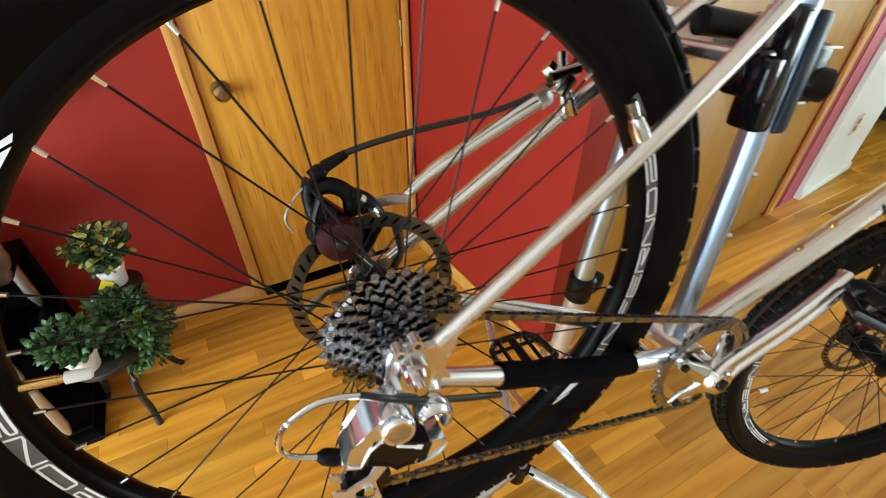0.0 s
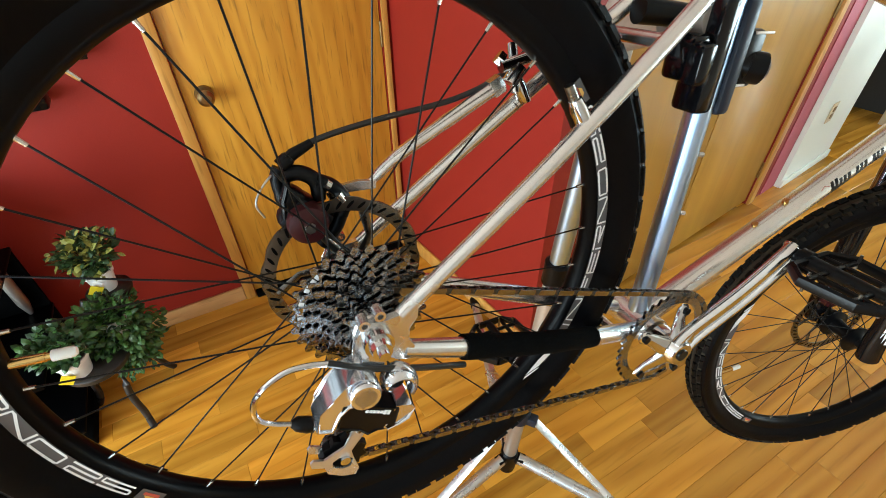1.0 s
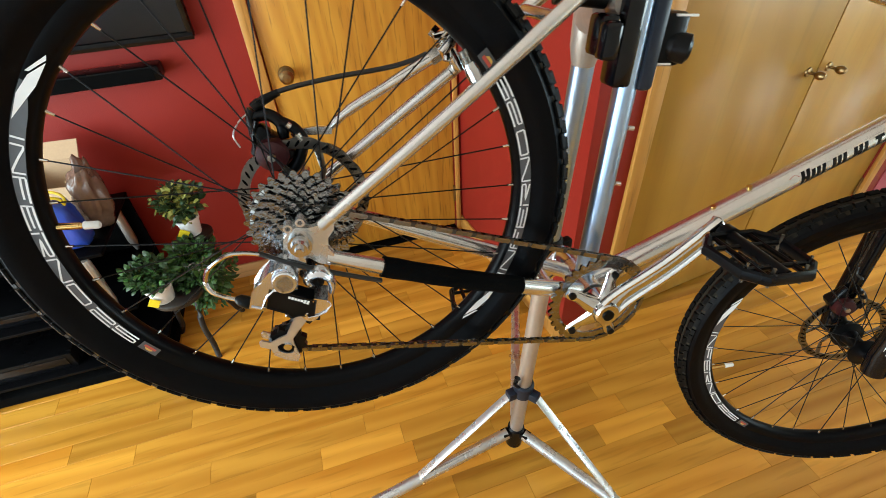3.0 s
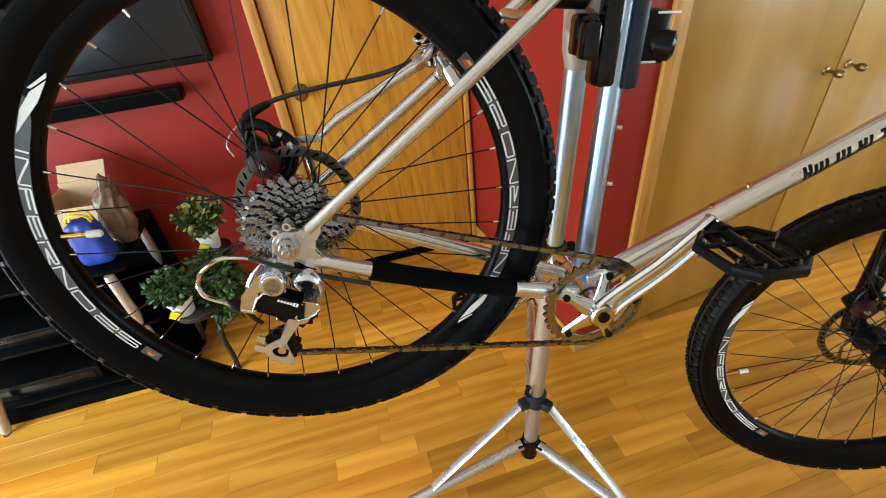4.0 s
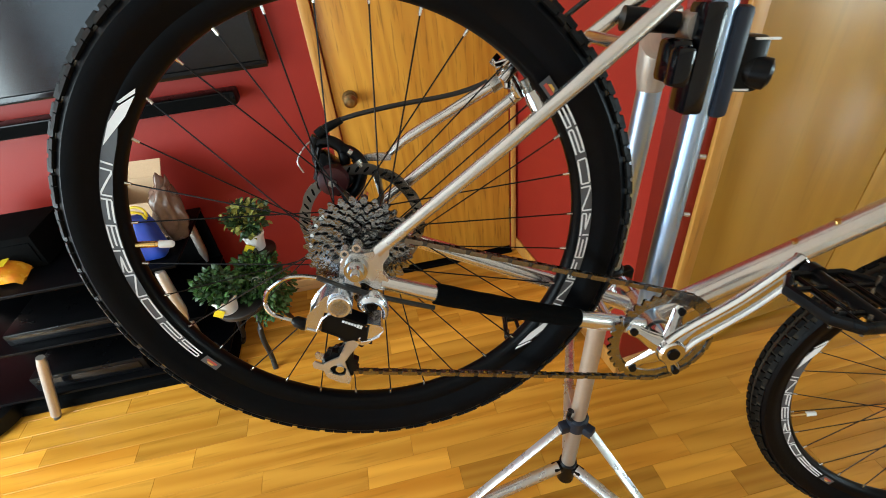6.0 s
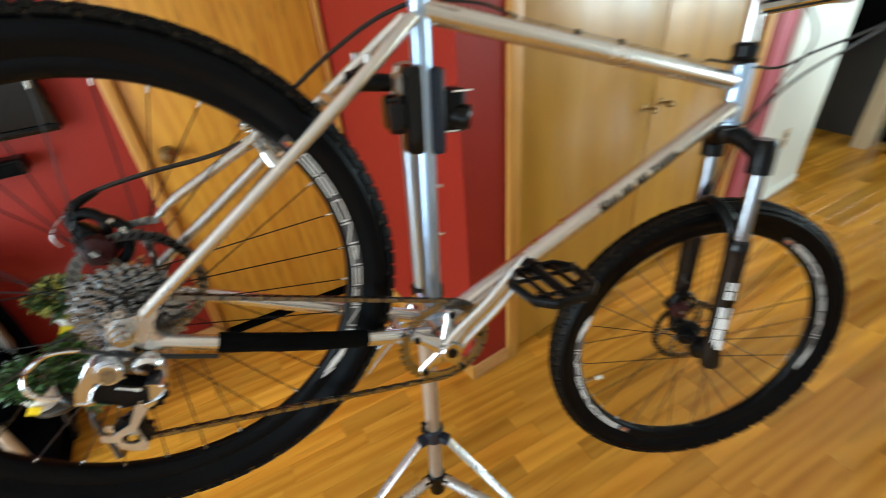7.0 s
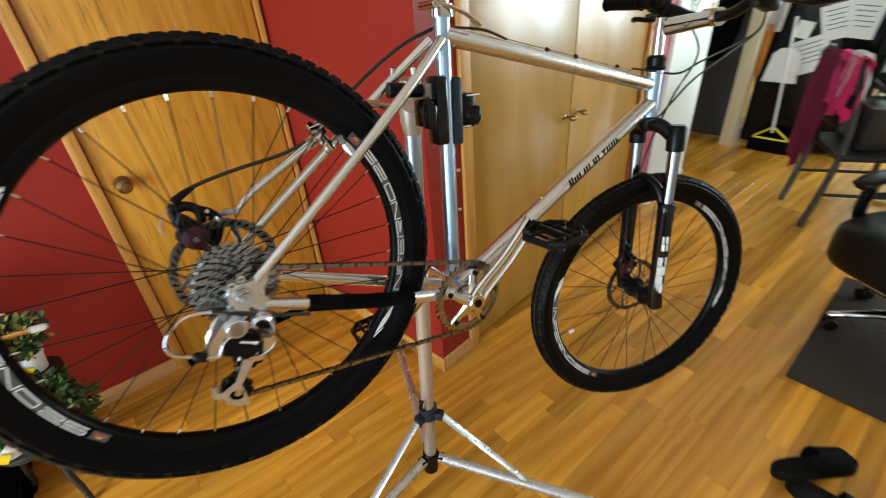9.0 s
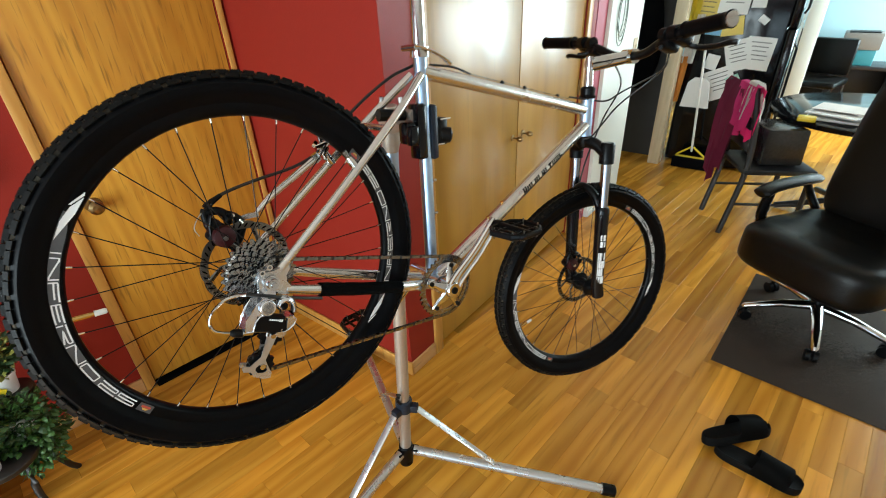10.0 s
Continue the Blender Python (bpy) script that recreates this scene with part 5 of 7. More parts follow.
def crank(s):
    d = CR if s < 0 else -CR
    y0, y1 = s * 0.070, s * 0.088
    bm = B()
    pts = [BB + Vector((0, y0, 0)), BB + d * 0.03 + Vector((0, y0 - 0.0, 0)), BB + d * 0.10 + Vector((0.004 * -s, s * 0.080, 0)), BB + d * 0.165 + Vector((0, y1, 0)), BB + d * 0.184 + Vector((0, y1, 0))]
    p = smooth_path(pts, 5)
    across = d.cross(Vector((0, 1, 0)))
    last = len(p) - 1
    tube(bm, p, [0.0190] * 3 + [0.0150] * 2 + [0.0112] * (len(p) - 9) + [0.0135, 0.0155, 0.0150, 0.0085], 14, squash=0.55, hint=(0, 1, 0))
    for e in (-1, 1):
        rail = [q + across * e * (0.0150 - 0.0050 * (i / last)) + Vector((0, s * 0.0030, 0)) for i, q in enumerate(p[1:-1])]
        tube(bm, rail, [0.0050] * len(rail), 10, squash=1.3, hint=(0, 1, 0))
    tube(bm, [BB + Vector((0, s * 0.040, 0)), BB + Vector((0, s * 0.076, 0)), BB + Vector((0, s * 0.081, 0))], [0.0185, 0.0185, 0.0155], 20)
    arm = part("crank_arm", bm, CHROME, ck, "polished crank arm")
    bm = B()
    tube(bm, [BB + Vector((0, s * 0.078, 0)), BB + Vector((0, s * 0.083, 0))], [0.0085, 0.0080], 16)
    part("crank_bolt", bm, BLACK, arm)
    # pedal
    c = BB + d * 0.174 + Vector((0, s * 0.098, 0))
    ang = -0.38 if s < 0 else -0.45
    pm = Matrix.Translation(c) @ Matrix.Rotation(ang, 4, "Y")
    pd = group_part("pedal", "black alloy platform pedal", pm, bike)
    bm = B()
    tube(bm, [(0, 0, 0), (0, s * 0.100, 0)], [0.0085, 0.0065], 14)
    tube(bm, [(0, s * 0.004, 0), (0, s * 0.016, 0)], 0.012, 14)
    part("axle", bm, BLACK, pd)
    bm = B()
    y_in, y_mid, y_out = s * 0.014, s * 0.058, s * 0.104
    outline = [(-0.030, y_in), (-0.050, s * 0.036), (-0.044, s * 0.088), (-0.026, y_out), (0.026, y_out), (0.044, s * 0.088), (0.050, s * 0.036), (0.030, y_in)]
    tube(bm, [(x, y, 0) for x, y in outline + outline[:1]], 0.0046, 8, squash=1.55, caps=False)
    part("cage", bm, BLACK, pd)
    for x in (-0.024, 0.024):
        bm = B()
        tube(bm, [(x, y_in, 0), (x, y_out, 0)], 0.0036, 8)
        part("cage_bar", bm, BLACK, pd)
    for y in (0.038, 0.082):
        bm = B()
        tube(bm, [(-0.047, s * y, 0), (0.047, s * y, 0)], 0.0034, 8)
        part("cage_bar", bm, BLACK, pd)
    for x, y in ((-0.046, 0.040), (-0.040, 0.086), (0.046, 0.040), (0.040, 0.086), (-0.020, 0.100), (0.020, 0.100)):
        bm = B()
        tube(bm, [(x, s * y, -0.012), (x, s * y, 0.012)], 0.0018, 6)
        part("pin", bm, STEEL, pd)


crank(-1)
crank(1)

# chain: two runs, round the ring, the third sprocket and the pulleys
CH_Y0, CH_Y1 = -0.0415, RING_Y
RS = 0.0127 * 15 / (2 * math.pi)
SP = Vector((0.0, 0, 0.0))


def tangent(c0, r0, c1, r1, side0, side1):
    """The ends of the belt line between two wheels; side +1: it touches them on the left of its way, -1: on the right."""
    d = Vector((c1.x - c0.x, c1.z - c0.z))
    n = math.atan2(d.y, d.x) + math.acos((side0 * r0 - side1 * r1) / d.length)
    u = Vector((math.cos(n), 0, math.sin(n)))
    return Vector((c0.x, 0, c0.z)) + u * side0 * r0, Vector((c1.x, 0, c1.z)) + u * side1 * r1


def arc(c, r, p, q, turn):
    a0, a1 = math.atan2(p.z - c.z, p.x - c.x), math.atan2(q.z - c.z, q.x - c.x)
    while turn * (a1 - a0) < 0:
        a1 += turn * 2 * math.pi
    return [Vector((c.x + r * math.cos(a0 + (a1 - a0) * k / 24), 0, c.z + r * math.sin(a0 + (a1 - a0) * k / 24))) for k in range(25)]


RR, RP = 0.0705, 0.0195
a1, a2 = tangent(SP, RS, BB, RR, 1, 1)
b1, b2 = tangent(BB, RR, PULLEY_LOW, RP, 1, 1)
c1, c2 = tangent(PULLEY_LOW, RP, PULLEY_UP, RP, 1, -1)
d1, d2 = tangent(PULLEY_UP, RP, SP, RS, -1, 1)
loop = [a1] + arc(BB, RR, a2, b1, -1) + arc(PULLEY_LOW, RP, b2, c1, -1) + arc(PULLEY_UP, RP, c2, d1, 1) + arc(SP, RS, d2, a1, -1)
for p in loop:
    p.y = CH_Y0 + (CH_Y1 - CH_Y0) * min(1, max(0, p.x / BB.x))
lens = [0.0]
for p, q in zip(loop, loop[1:]):
    lens.append(lens[-1] + (q - p).length)


def along(s):
    for k in range(len(loop) - 1):
        if lens[k + 1] >= s:
            t = (s - lens[k]) / max(1e-9, lens[k + 1] - lens[k])
            return loop[k].lerp(loop[k + 1], t)
    return loop[-1].copy()


chain = group_part("chain", "oily steel bicycle chain")
COUNT = int(lens[-1] / 0.0127)


def link_mesh(wide):
    bm = B()
    half, y = 0.00635, 0.0030 if wide else 0.0019
    for s in (-1, 1):
        o = []
        for k in range(20):
            a = 2 * math.pi * k / 20
            r = 0.0042
            x = r * math.cos(a) + (half if math.cos(a) > 0.05 else -half if math.cos(a) < -0.05 else 0)
            z = r * math.sin(a) * (0.72 if abs(math.cos(a)) < 0.35 else 1)
            o.append((x, z))
        plate(bm, o, s * y - 0.0005, s * y + 0.0005)
    for x in (-half, half):
        tube(bm, [(x, -0.0036 if wide else -0.0018, 0), (x, 0.0036 if wide else 0.0018, 0)], 0.0019 if wide else 0.0038, 8)
    return bm


src = [part("link", link_mesh(True), CHAIN, chain, smooth=30), part("link", link_mesh(False), CHAIN_IN, chain, smooth=30)]
for k in range(COUNT):
    p, q = along(k * lens[-1] / COUNT), along(((k + 1) % COUNT) * lens[-1] / COUNT if k + 1 < COUNT else lens[-1])
    d = q - p
    m = Matrix.Translation((p + q) / 2) @ Matrix.Rotation(-math.atan2(d.z, d.x), 4, "Y")
    if k < 2:
        src[k].matrix_basis = m
    else:
        again("link", src[k % 2], chain, m)

# ---- repair stand ----
stand = thing("repair_stand", Matrix.Translation((0.632, 0.495, 0)), "silver folding bicycle repair stand with a tripod base", "repair stand")


def sp_(x, y, z):
    return Vector((x - 0.632, y - 0.495, z))


POST0, POST1 = sp_(0.634, 0.500, 0.07), sp_(0.668, 0.450, 1.36)


def post(z):
    return POST0.lerp(POST1, (z - 0.07) / 1.29)


def spart(name, bm, mat, label=""):
    return part(name, bm, mat, stand, label)


bm = B()
tube(bm, [post(0.07), post(0.90)], 0.0205, 24)
spart("lower_post", bm, STAND_GREY, "satin grey lower post")
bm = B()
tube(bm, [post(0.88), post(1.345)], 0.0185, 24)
spart("upper_post", bm, STAND_BLUE, "shiny upper post tinted blue for the reflected sky")
bm = B()
tube(bm, [post(0.86), post(0.865), post(0.915), post(0.92)], [0.021, 0.026, 0.026, 0.021], 20)
box(bm, post(0.89) + Vector((0.03, -0.01, 0)), (0.03, 0.02, 0.04), 0.005)
spart("height_clamp", bm, BLACK, "black height clamp")
bm = B()
tube(bm, [post(0.335), post(0.34), post(0.385), post(0.39)], [0.024, 0.029, 0.029, 0.023], 24)
for a in (-61.6, 58.4, 178.4):
    d = Vector((math.cos(radians(a)), math.sin(radians(a)), 0))
    box(bm, post(0.352) + d * 0.036, (0.03, 0.026, 0.03), 0.004, rot=Matrix.Rotation(radians(a), 3, "Z"))
spart("sliding_collar", bm, GREY_RUBBER, "dark sliding collar")
bm = B()
tube(bm, smooth_path([post(0.39) + Vector((-0.024, -0.006, 0)), post(0.42) + Vector((-0.040, -0.012, 0)), post(0.445) + Vector((-0.034, -0.01, 0))]), [0.005] * 6 + [0.006] * 6 + [0.009], 10)
spart("collar_knob", bm, BLACK, "black collar knob")
bm = B()
tube(bm, [post(0.05), post(0.055), post(0.10), post(0.145), post(0.15)], [0.020, 0.026, 0.027, 0.026, 0.021], 24)
for a in (-61.6, 58.4, 178.4):
    d = Vector((math.cos(radians(a)), math.sin(radians(a)), 0))
    box(bm, post(0.125) + d * 0.034, (0.03, 0.030, 0.026), 0.004, rot=Matrix.Rotation(radians(a), 3, "Z"))
spart("leg_hub", bm, BLACK, "black leg hub")
for a in (-61.6, 58.4, 178.4):
    d = Vector((math.cos(radians(a)), math.sin(radians(a)), 0))
    h0, ft = post(0.125) + d * 0.03, Vector((d.x * 0.76, d.y * 0.76, 0.020))
    lg = group_part("leg", "silver tripod leg", Matrix(), stand)
    bm = B()
    tube(bm, [h0, ft], 0.0175, 16)
    part("leg_tube", bm, ALLOY, lg)
    bm = B()
    e = (ft - h0).normalized()
    tube(bm, [ft - e * 0.045, ft, ft + e * 0.004], [0.0210, 0.0215, 0.016], 16)
    part("rubber_foot", bm, BLACK, lg, "black rubber foot")
    mid = h0.lerp(ft, 0.40)
    side = e.cross(Vector((0, 0, 1))).normalized() * 0.016
    bm = B()
    b0, b1 = post(0.352) + d * 0.045, mid + Vector((0, 0, 0.021))
    box(bm, (b0 + b1) / 2, (0.024, 0.005, (b1 - b0).length + 0.016), 0.001, rot=Matrix((side.normalized(), (b1 - b0).normalized().cross(side.normalized()), (b1 - b0).normalized())).transposed())
    part("brace", bm, ALLOY, lg, "flat silver brace")
    bm = B()
    tube(bm, [mid - side * 1.4, mid + side * 1.4], 0.0055, 10)
    part("pivot_bolt", bm, BRASS, lg)
# head: cast bracket, clamp jaws in bike space
inv = stand.matrix_world.inverted() @ BIKE


def jaw(bm, mat, name, label=""):
    bm.transform(inv)
    return spart(name, bm, mat, label)


JC = BB.lerp(SEAT_TOP, 0.685)
bm = B()
tube(bm, [post(1.27), post(1.30), post(1.36), post(1.385)], [0.018, 0.025, 0.028, 0.020], 20)
tgt = inv @ (JC + Vector((-0.02, 0.05, 0.02)))
tube(bm, [post(1.34), post(1.345).lerp(tgt, 0.6), tgt], [0.026, 0.022, 0.020], 16)
spart("cast_head", bm, STAND_CAST, "cast tan-grey stand head")
rotj = basis(sd, (0, 1, 0))
bm = B()
box(bm, JC + Vector((-0.0170, -0.002, -0.002)), (0.024, 0.036, 0.112), 0.006, rot=rotj)
box(bm, JC + Vector((-0.040, 0.000, -0.012)), (0.024, 0.034, 0.044), 0.006, rot=rotj)
jaw(bm, BLACK_GLOSS, "clamp_jaw", "black clamp jaw")
bm = B()
box(bm, JC + Vector((0.0152, -0.001, 0.006)), (0.019, 0.034, 0.112), 0.006, rot=rotj)
jaw(bm, GREY_RUBBER, "clamp_jaw", "blue-grey rubber clamp jaw")
bm = B()
box(bm, JC + Vector((0.040, 0.010, 0.014)), (0.032, 0.040, 0.058), 0.006, rot=rotj)
tube(bm, [JC + Vector((0.040, 0.004, 0.008)), JC + Vector((0.050, -0.004, 0.010))], [0.015, 0.017], 18)
tube(bm, [JC + Vector((0.047, -0.002, 0.009)), JC + Vector((0.061, -0.012, 0.012)), JC + Vector((0.063, -0.013, 0.0125))], [0.0170, 0.0165, 0.012], 18)
jaw(bm, BLACK, "clamp_knob", "black clamp knob")
for z in (-0.0135, 0.0415):
    bm = B()
    box(bm, JC + Vector((0.040, -0.0085, z)), (0.028, 0.004, 0.0028), 0.001, rot=rotj)
    jaw(bm, WHITE_PLASTIC, "clamp_edge", "pale bare edge of the clamp bracket")
bm = B()
box(bm, JC + Vector((-0.040, -0.018, -0.016)), (0.020, 0.022, 0.040), 0.005, rot=rotj)
jaw(bm, BLACK_GLOSS, "clamp_block", "black clamp block")
bm = B()
tube(bm, [JC + Vector((-0.033, -0.004, 0.026)), JC + Vector((-0.033, 0.022, 0.026))], [0.0145, 0.0155], 28)
jaw(bm, STAND_CAST, "pivot_disc", "pale round pivot disc of the clamp")
bm = B()
tube(bm, [JC + Vector((-0.050, 0.012, 0.022)), JC + Vector((-0.105, 0.020, 0.006))], [0.0110, 0.0125], 14)
jaw(bm, BLACK, "clamp_handle", "black clamp handle")

# ---- things along the red wall ----


def at(x, y, z=0.0, turn=0.0):
    return ASKEW @ Matrix.Translation((x, y, z)) @ Matrix.Rotation(radians(turn), 4, "Z")


tv = thing("television", at(-0.605, 1.775, 1.098), "large black flat television on the red wall", "television")
bm = B()
box(bm, (0, 0, 0.40), (1.36, 0.040, 0.80), 0.006)
part("case", bm, BLACK, tv)
bm = B()
box(bm, (0, -0.0215, 0.405), (1.325, 0.003, 0.755))
part("screen", bm, SCREEN, tv, "dark glossy screen reflecting the window", smooth=0)
for lo, hi in (((-0.68, 0.0), (0.68, 0.024)), ((-0.68, 0.786), (0.68, 0.80)), ((-0.68, 0.024), (-0.664, 0.786)), ((0.664, 0.024), (0.68, 0.786))):
    bm = B()
    box(bm, ((lo[0] + hi[0]) / 2, -0.022, (lo[1] + hi[1]) / 2), (hi[0] - lo[0], 0.008, hi[1] - lo[1]), 0.0015)
    part("bezel", bm, BLACK_GLOSS, tv)

sb = thing("soundbar", at(-0.575, 1.755, 0.988), "long black soundbar on the wall under the television", "soundbar")
bm = B()
box(bm, (0, 0, 0.026), (1.02, 0.075, 0.052), 0.009)
part("body", bm, BLACK, sb)
bm = B()
box(bm, (0, -0.0385, 0.026), (0.98, 0.003, 0.040))
part("grille", bm, BLACK_MATT, sb, "dark cloth grille")

ts = thing("television_stand", at(-0.90, 1.50, 0), "black glass shelf stand with silver tubular legs", "television stand")
for z in (0.10, 0.345, 0.595):
    bm = B()
    box(bm, (0.025, 0.02, z), (1.04, 0.40, 0.014), 0.004)
    part("shelf", bm, BLACK_GLASS, ts, "black glass shelf")
for x, y in ((0.486, -0.180), (0.486, 0.190), (-0.44, -0.180), (-0.44, 0.190)):
    for z0, z1 in ((0.107, 0.338), (0.352, 0.588)):
        bm = B()
        tube(bm, [(x, y, z0), (x, y, z0 + 0.004), (x, y, z0 + 0.05), (x, y, z1 - 0.012), (x, y, z1)], [0.006, 0.008, 0.0175, 0.0175, 0.014], 16)
        part("post", bm, STAND_GREY, ts, "silver round post with a tapered foot")
for x in (-0.06, -0.44):
    bm = B()
    tube(bm, [(x - 0.10, -0.205, 0.0), (x - 0.096, -0.205, 0.02), (x + 0.01, -0.205, 0.30), (x + 0.02, -0.205, 0.33)], [0.015, 0.018, 0.018, 0.014], 14)
    part("leg", bm, STAND_GREY, ts, "silver tubular leg")
bm = B()
box(bm, (0.025, 0.02, 0.024), (1.04, 0.38, 0.048), 0.012)
part("base_box", bm, BLACK_MATT, ts, "low black box on the floor below the lowest shelf")
bm = B()
box(bm, (0.03, 0.215, 0.35), (1.02, 0.012, 0.50))
part("back_panel", bm, BLACK_MATT, ts, "black back panel")


def device(name, x, y, z, s, mat, label, cat, extra=None):
    d = thing(name, at(x, y, z), label, cat)
    bm = B()
    box(bm, (0, 0, s[2] / 2), s, 0.006)
    part("case", bm, mat, d)
    bm = B()
    box(bm, (0, -s[1] / 2 - 0.001, s[2] / 2), (s[0] * 0.9, 0.004, s[2] * 0.6), 0.001)
    part("front", bm, extra or BLACK_GLOSS, d)
    return d


device("media_player", -0.85, 1.50, 0.352, (0.42, 0.28, 0.055), BLACK, "black media player on the glass shelf", "media player")
device("disc_player", -0.88, 1.50, 0.107, (0.43, 0.30, 0.075), BLACK, "black disc player on the lowest shelf", "player")
device("storage_box", -0.98, 1.58, 0.602, (0.30, 0.22, 0.13), BLACK_MATT, "black fabric storage box on the stand", "box", BLACK_MATT)

cb = thing("snack_bag", at(-0.98, 1.42, 0.603, 8), "red and yellow snack bag lying on the stand", "bag")
bm = B()
n = 14
rings = []
for i in range(n + 1):
    u = i / n
    hgt = 0.03 * math.sin(math.pi * u) ** 0.5 + 0.002
    rings.append([bm.verts.new((-0.10 + 0.2 * u, 0.065 * math.cos(a) + 0.004 * math.sin(7 * u + a * 3), hgt + hgt * math.sin(a) + 0.003 * math.sin(9 * u + 5 * a) + 0.003)) for a in [2 * math.pi * j / 14 for j in range(14)]])
for a, b2 in zip(rings, rings[1:]):
    for j in range(14):
        bm.faces.new((a[j], a[(j + 1) % 14], b2[(j + 1) % 14], b2[j]))
part("pouch", bm, material("snack_foil", (0.70, 0.06, 0.02), 0.25, vary=0.1, scale=26, second=(0.85, 0.50, 0.02)), cb)
bm = B()
for k in range(4):
    box(bm, (-0.05 + 0.034 * k, 0.0, 0.066), (0.022, 0.05, 0.002))
part("mark", bm, YELLOW, cb, "yellow marks", smooth=0)

cx = thing("cardboard_box", at(-0.505, 1.60, 0.602, -6) @ Matrix.Diagonal((1, 1, 0.9, 1)), "open tan cardboard box on the stand", "box")
for x, y, sx, sy, z in ((0, -0.07, 0.17, 0.004, 0.085), (0, 0.07, 0.17, 0.004, 0.105), (-0.085, 0, 0.004, 0.136, 0.095), (0.085, 0, 0.004, 0.136, 0.095), (0, 0, 0.166, 0.136, 0.004)):
    bm = B()
    box(bm, (x, y, z if sx < 0.01 or sy < 0.01 else 0.004), (sx, sy, 2 * z if z > 0.01 else 0.006))
    part("side", bm, CARD, cx, smooth=0)
bm = B()
box(bm, (0.0, 0.095, 0.235), (0.166, 0.004, 0.075), rot=Matrix.Rotation(radians(-40), 3, "X"))
part("flap", bm, CARD, cx, smooth=0)

pb = thing("plastic_bag", at(-0.375, 1.50, 0.602), "crumpled brown translucent plastic bag", "bag")
bm = B()
bmesh.ops.create_icosphere(bm, subdivisions=4, radius=1)
for v in bm.verts:
    p = v.co.copy()
    k = 1 + 0.28 * noise.noise(p * 2.3) + 0.10 * noise.noise(p * 6)
    v.co = Vector((p.x * 0.052 * k * (1.0 - 0.25 * p.z) + 0.030 * max(0, p.z) ** 2, p.y * 0.05 * k, (p.z * 0.130 * k + 0.122)))
    v.co.z = max(0.001, v.co.z)
part("bag", bm, PLASTIC_CLEAR, pb, smooth=70)

bt = thing("blue_bag", at(-0.440, 1.400, 0.602), "blue plastic bag with a yellow drawstring on the stand", "bag")
bm = B()
bmesh.ops.create_cube(bm, size=2)
bmesh.ops.subdivide_edges(bm, edges=bm.edges[:], cuts=8, use_grid_fill=True)
for v in bm.verts:
    p = v.co.copy()
    p = p / (abs(p.x) ** 5 + abs(p.y) ** 5 + abs(p.z) ** 5) ** 0.2
    k = 1 + 0.10 * noise.noise(p * 2.6) + 0.05 * noise.noise(p * 7)
    v.co = Vector((p.x * 0.048 * k * (1 - 0.15 * p.z), p.y * 0.042 * k, 0.083 + p.z * 0.081 * (k if p.z > 0 else 1)))
part("bag", bm, BLUE, bt, smooth=60)
for s_ in (-1, 1):
    bm = B()
    tube(bm, smooth_path([(-0.030, s_ * 0.010, 0.155), (-0.020, s_ * 0.016, 0.186), (0.008, s_ * 0.018, 0.194), (0.034, s_ * 0.012, 0.180), (0.038, s_ * 0.006, 0.155)]), 0.0045, 8)
    part("drawstring", bm, YELLOW, bt, "yellow drawstring")

tk = thing("robot_vacuum", at(-1.36, 1.36, 0), "dark round robot vacuum on the floor", "vacuum")
bm = B()
tube(bm, [(0, 0, 0.012), (0, 0, 0.018), (0, 0, 0.080), (0, 0, 0.092)], [0.155, 0.165, 0.165, 0.15], 40)
part("body", bm, BLACK, tk)
bm = B()
tube(bm, [(0, 0, 0.092), (0, 0, 0.105)], [0.05, 0.045], 24)
part("turret", bm, BLACK_GLOSS, tk)

# plants on a small dark stand
pstand = thing("plant_stand", at(-0.215, 1.458, 0), "small dark wooden three-legged plant stand", "stand")
bm = B()
tube(bm, [(0.08, 0.07, 0.450), (0.08, 0.07, 0.456), (0.08, 0.07, 0.470), (0.08, 0.07, 0.475)], [0.060, 0.066, 0.066, 0.060], 28)
part("upper_shelf", bm, DARK_WOOD, pstand)
bm = B()
tube(bm, [(-0.01, -0.09, 0.325), (-0.01, -0.09, 0.331), (-0.01, -0.09, 0.345), (-0.01, -0.09, 0.350)], [0.088, 0.094, 0.094, 0.088], 32)
part("lower_shelf", bm, DARK_WOOD, pstand)
for a in (-80, 40, 160):
    d = Vector((math.cos(radians(a)), math.sin(radians(a)), 0))
    bm = B()
    tube(bm, smooth_path([d * 0.15, d * 0.125 + Vector((0, 0, 0.06)), d * 0.10 + Vector((0.0, 0, 0.20)), d * 0.06 + Vector((0.06, 0.05, 0.455))]), 0.011, 10)
    part("leg", bm, DARK_WOOD, pstand)


def leaf_mesh(bm, p, d, size, rng):
    """A pointed, folded leaf of eight triangles."""
    d = d.normalized()
    side = d.cross(Vector((rng.uniform(-1, 1), rng.uniform(-1, 1), 1.2))).normalized()
    up = side.cross(d)
    w = size * 0.30
    pts = [p, p + d * size * 0.35 + side * w - up * size * 0.02, p + d * size * 0.72 + side * w * 0.8 - up * size * 0.10, p + d * size - up * size * 0.22,
           p + d * size * 0.72 - side * w * 0.8 - up * size * 0.10, p + d * size * 0.35 - side * w - up * size * 0.02, p + d * size * 0.5 + up * size * 0.05]
    v = [bm.verts.new(q) for q in pts]
    for i in range(6):
        bm.faces.new((v[6], v[i], v[(i + 1) % 6]))


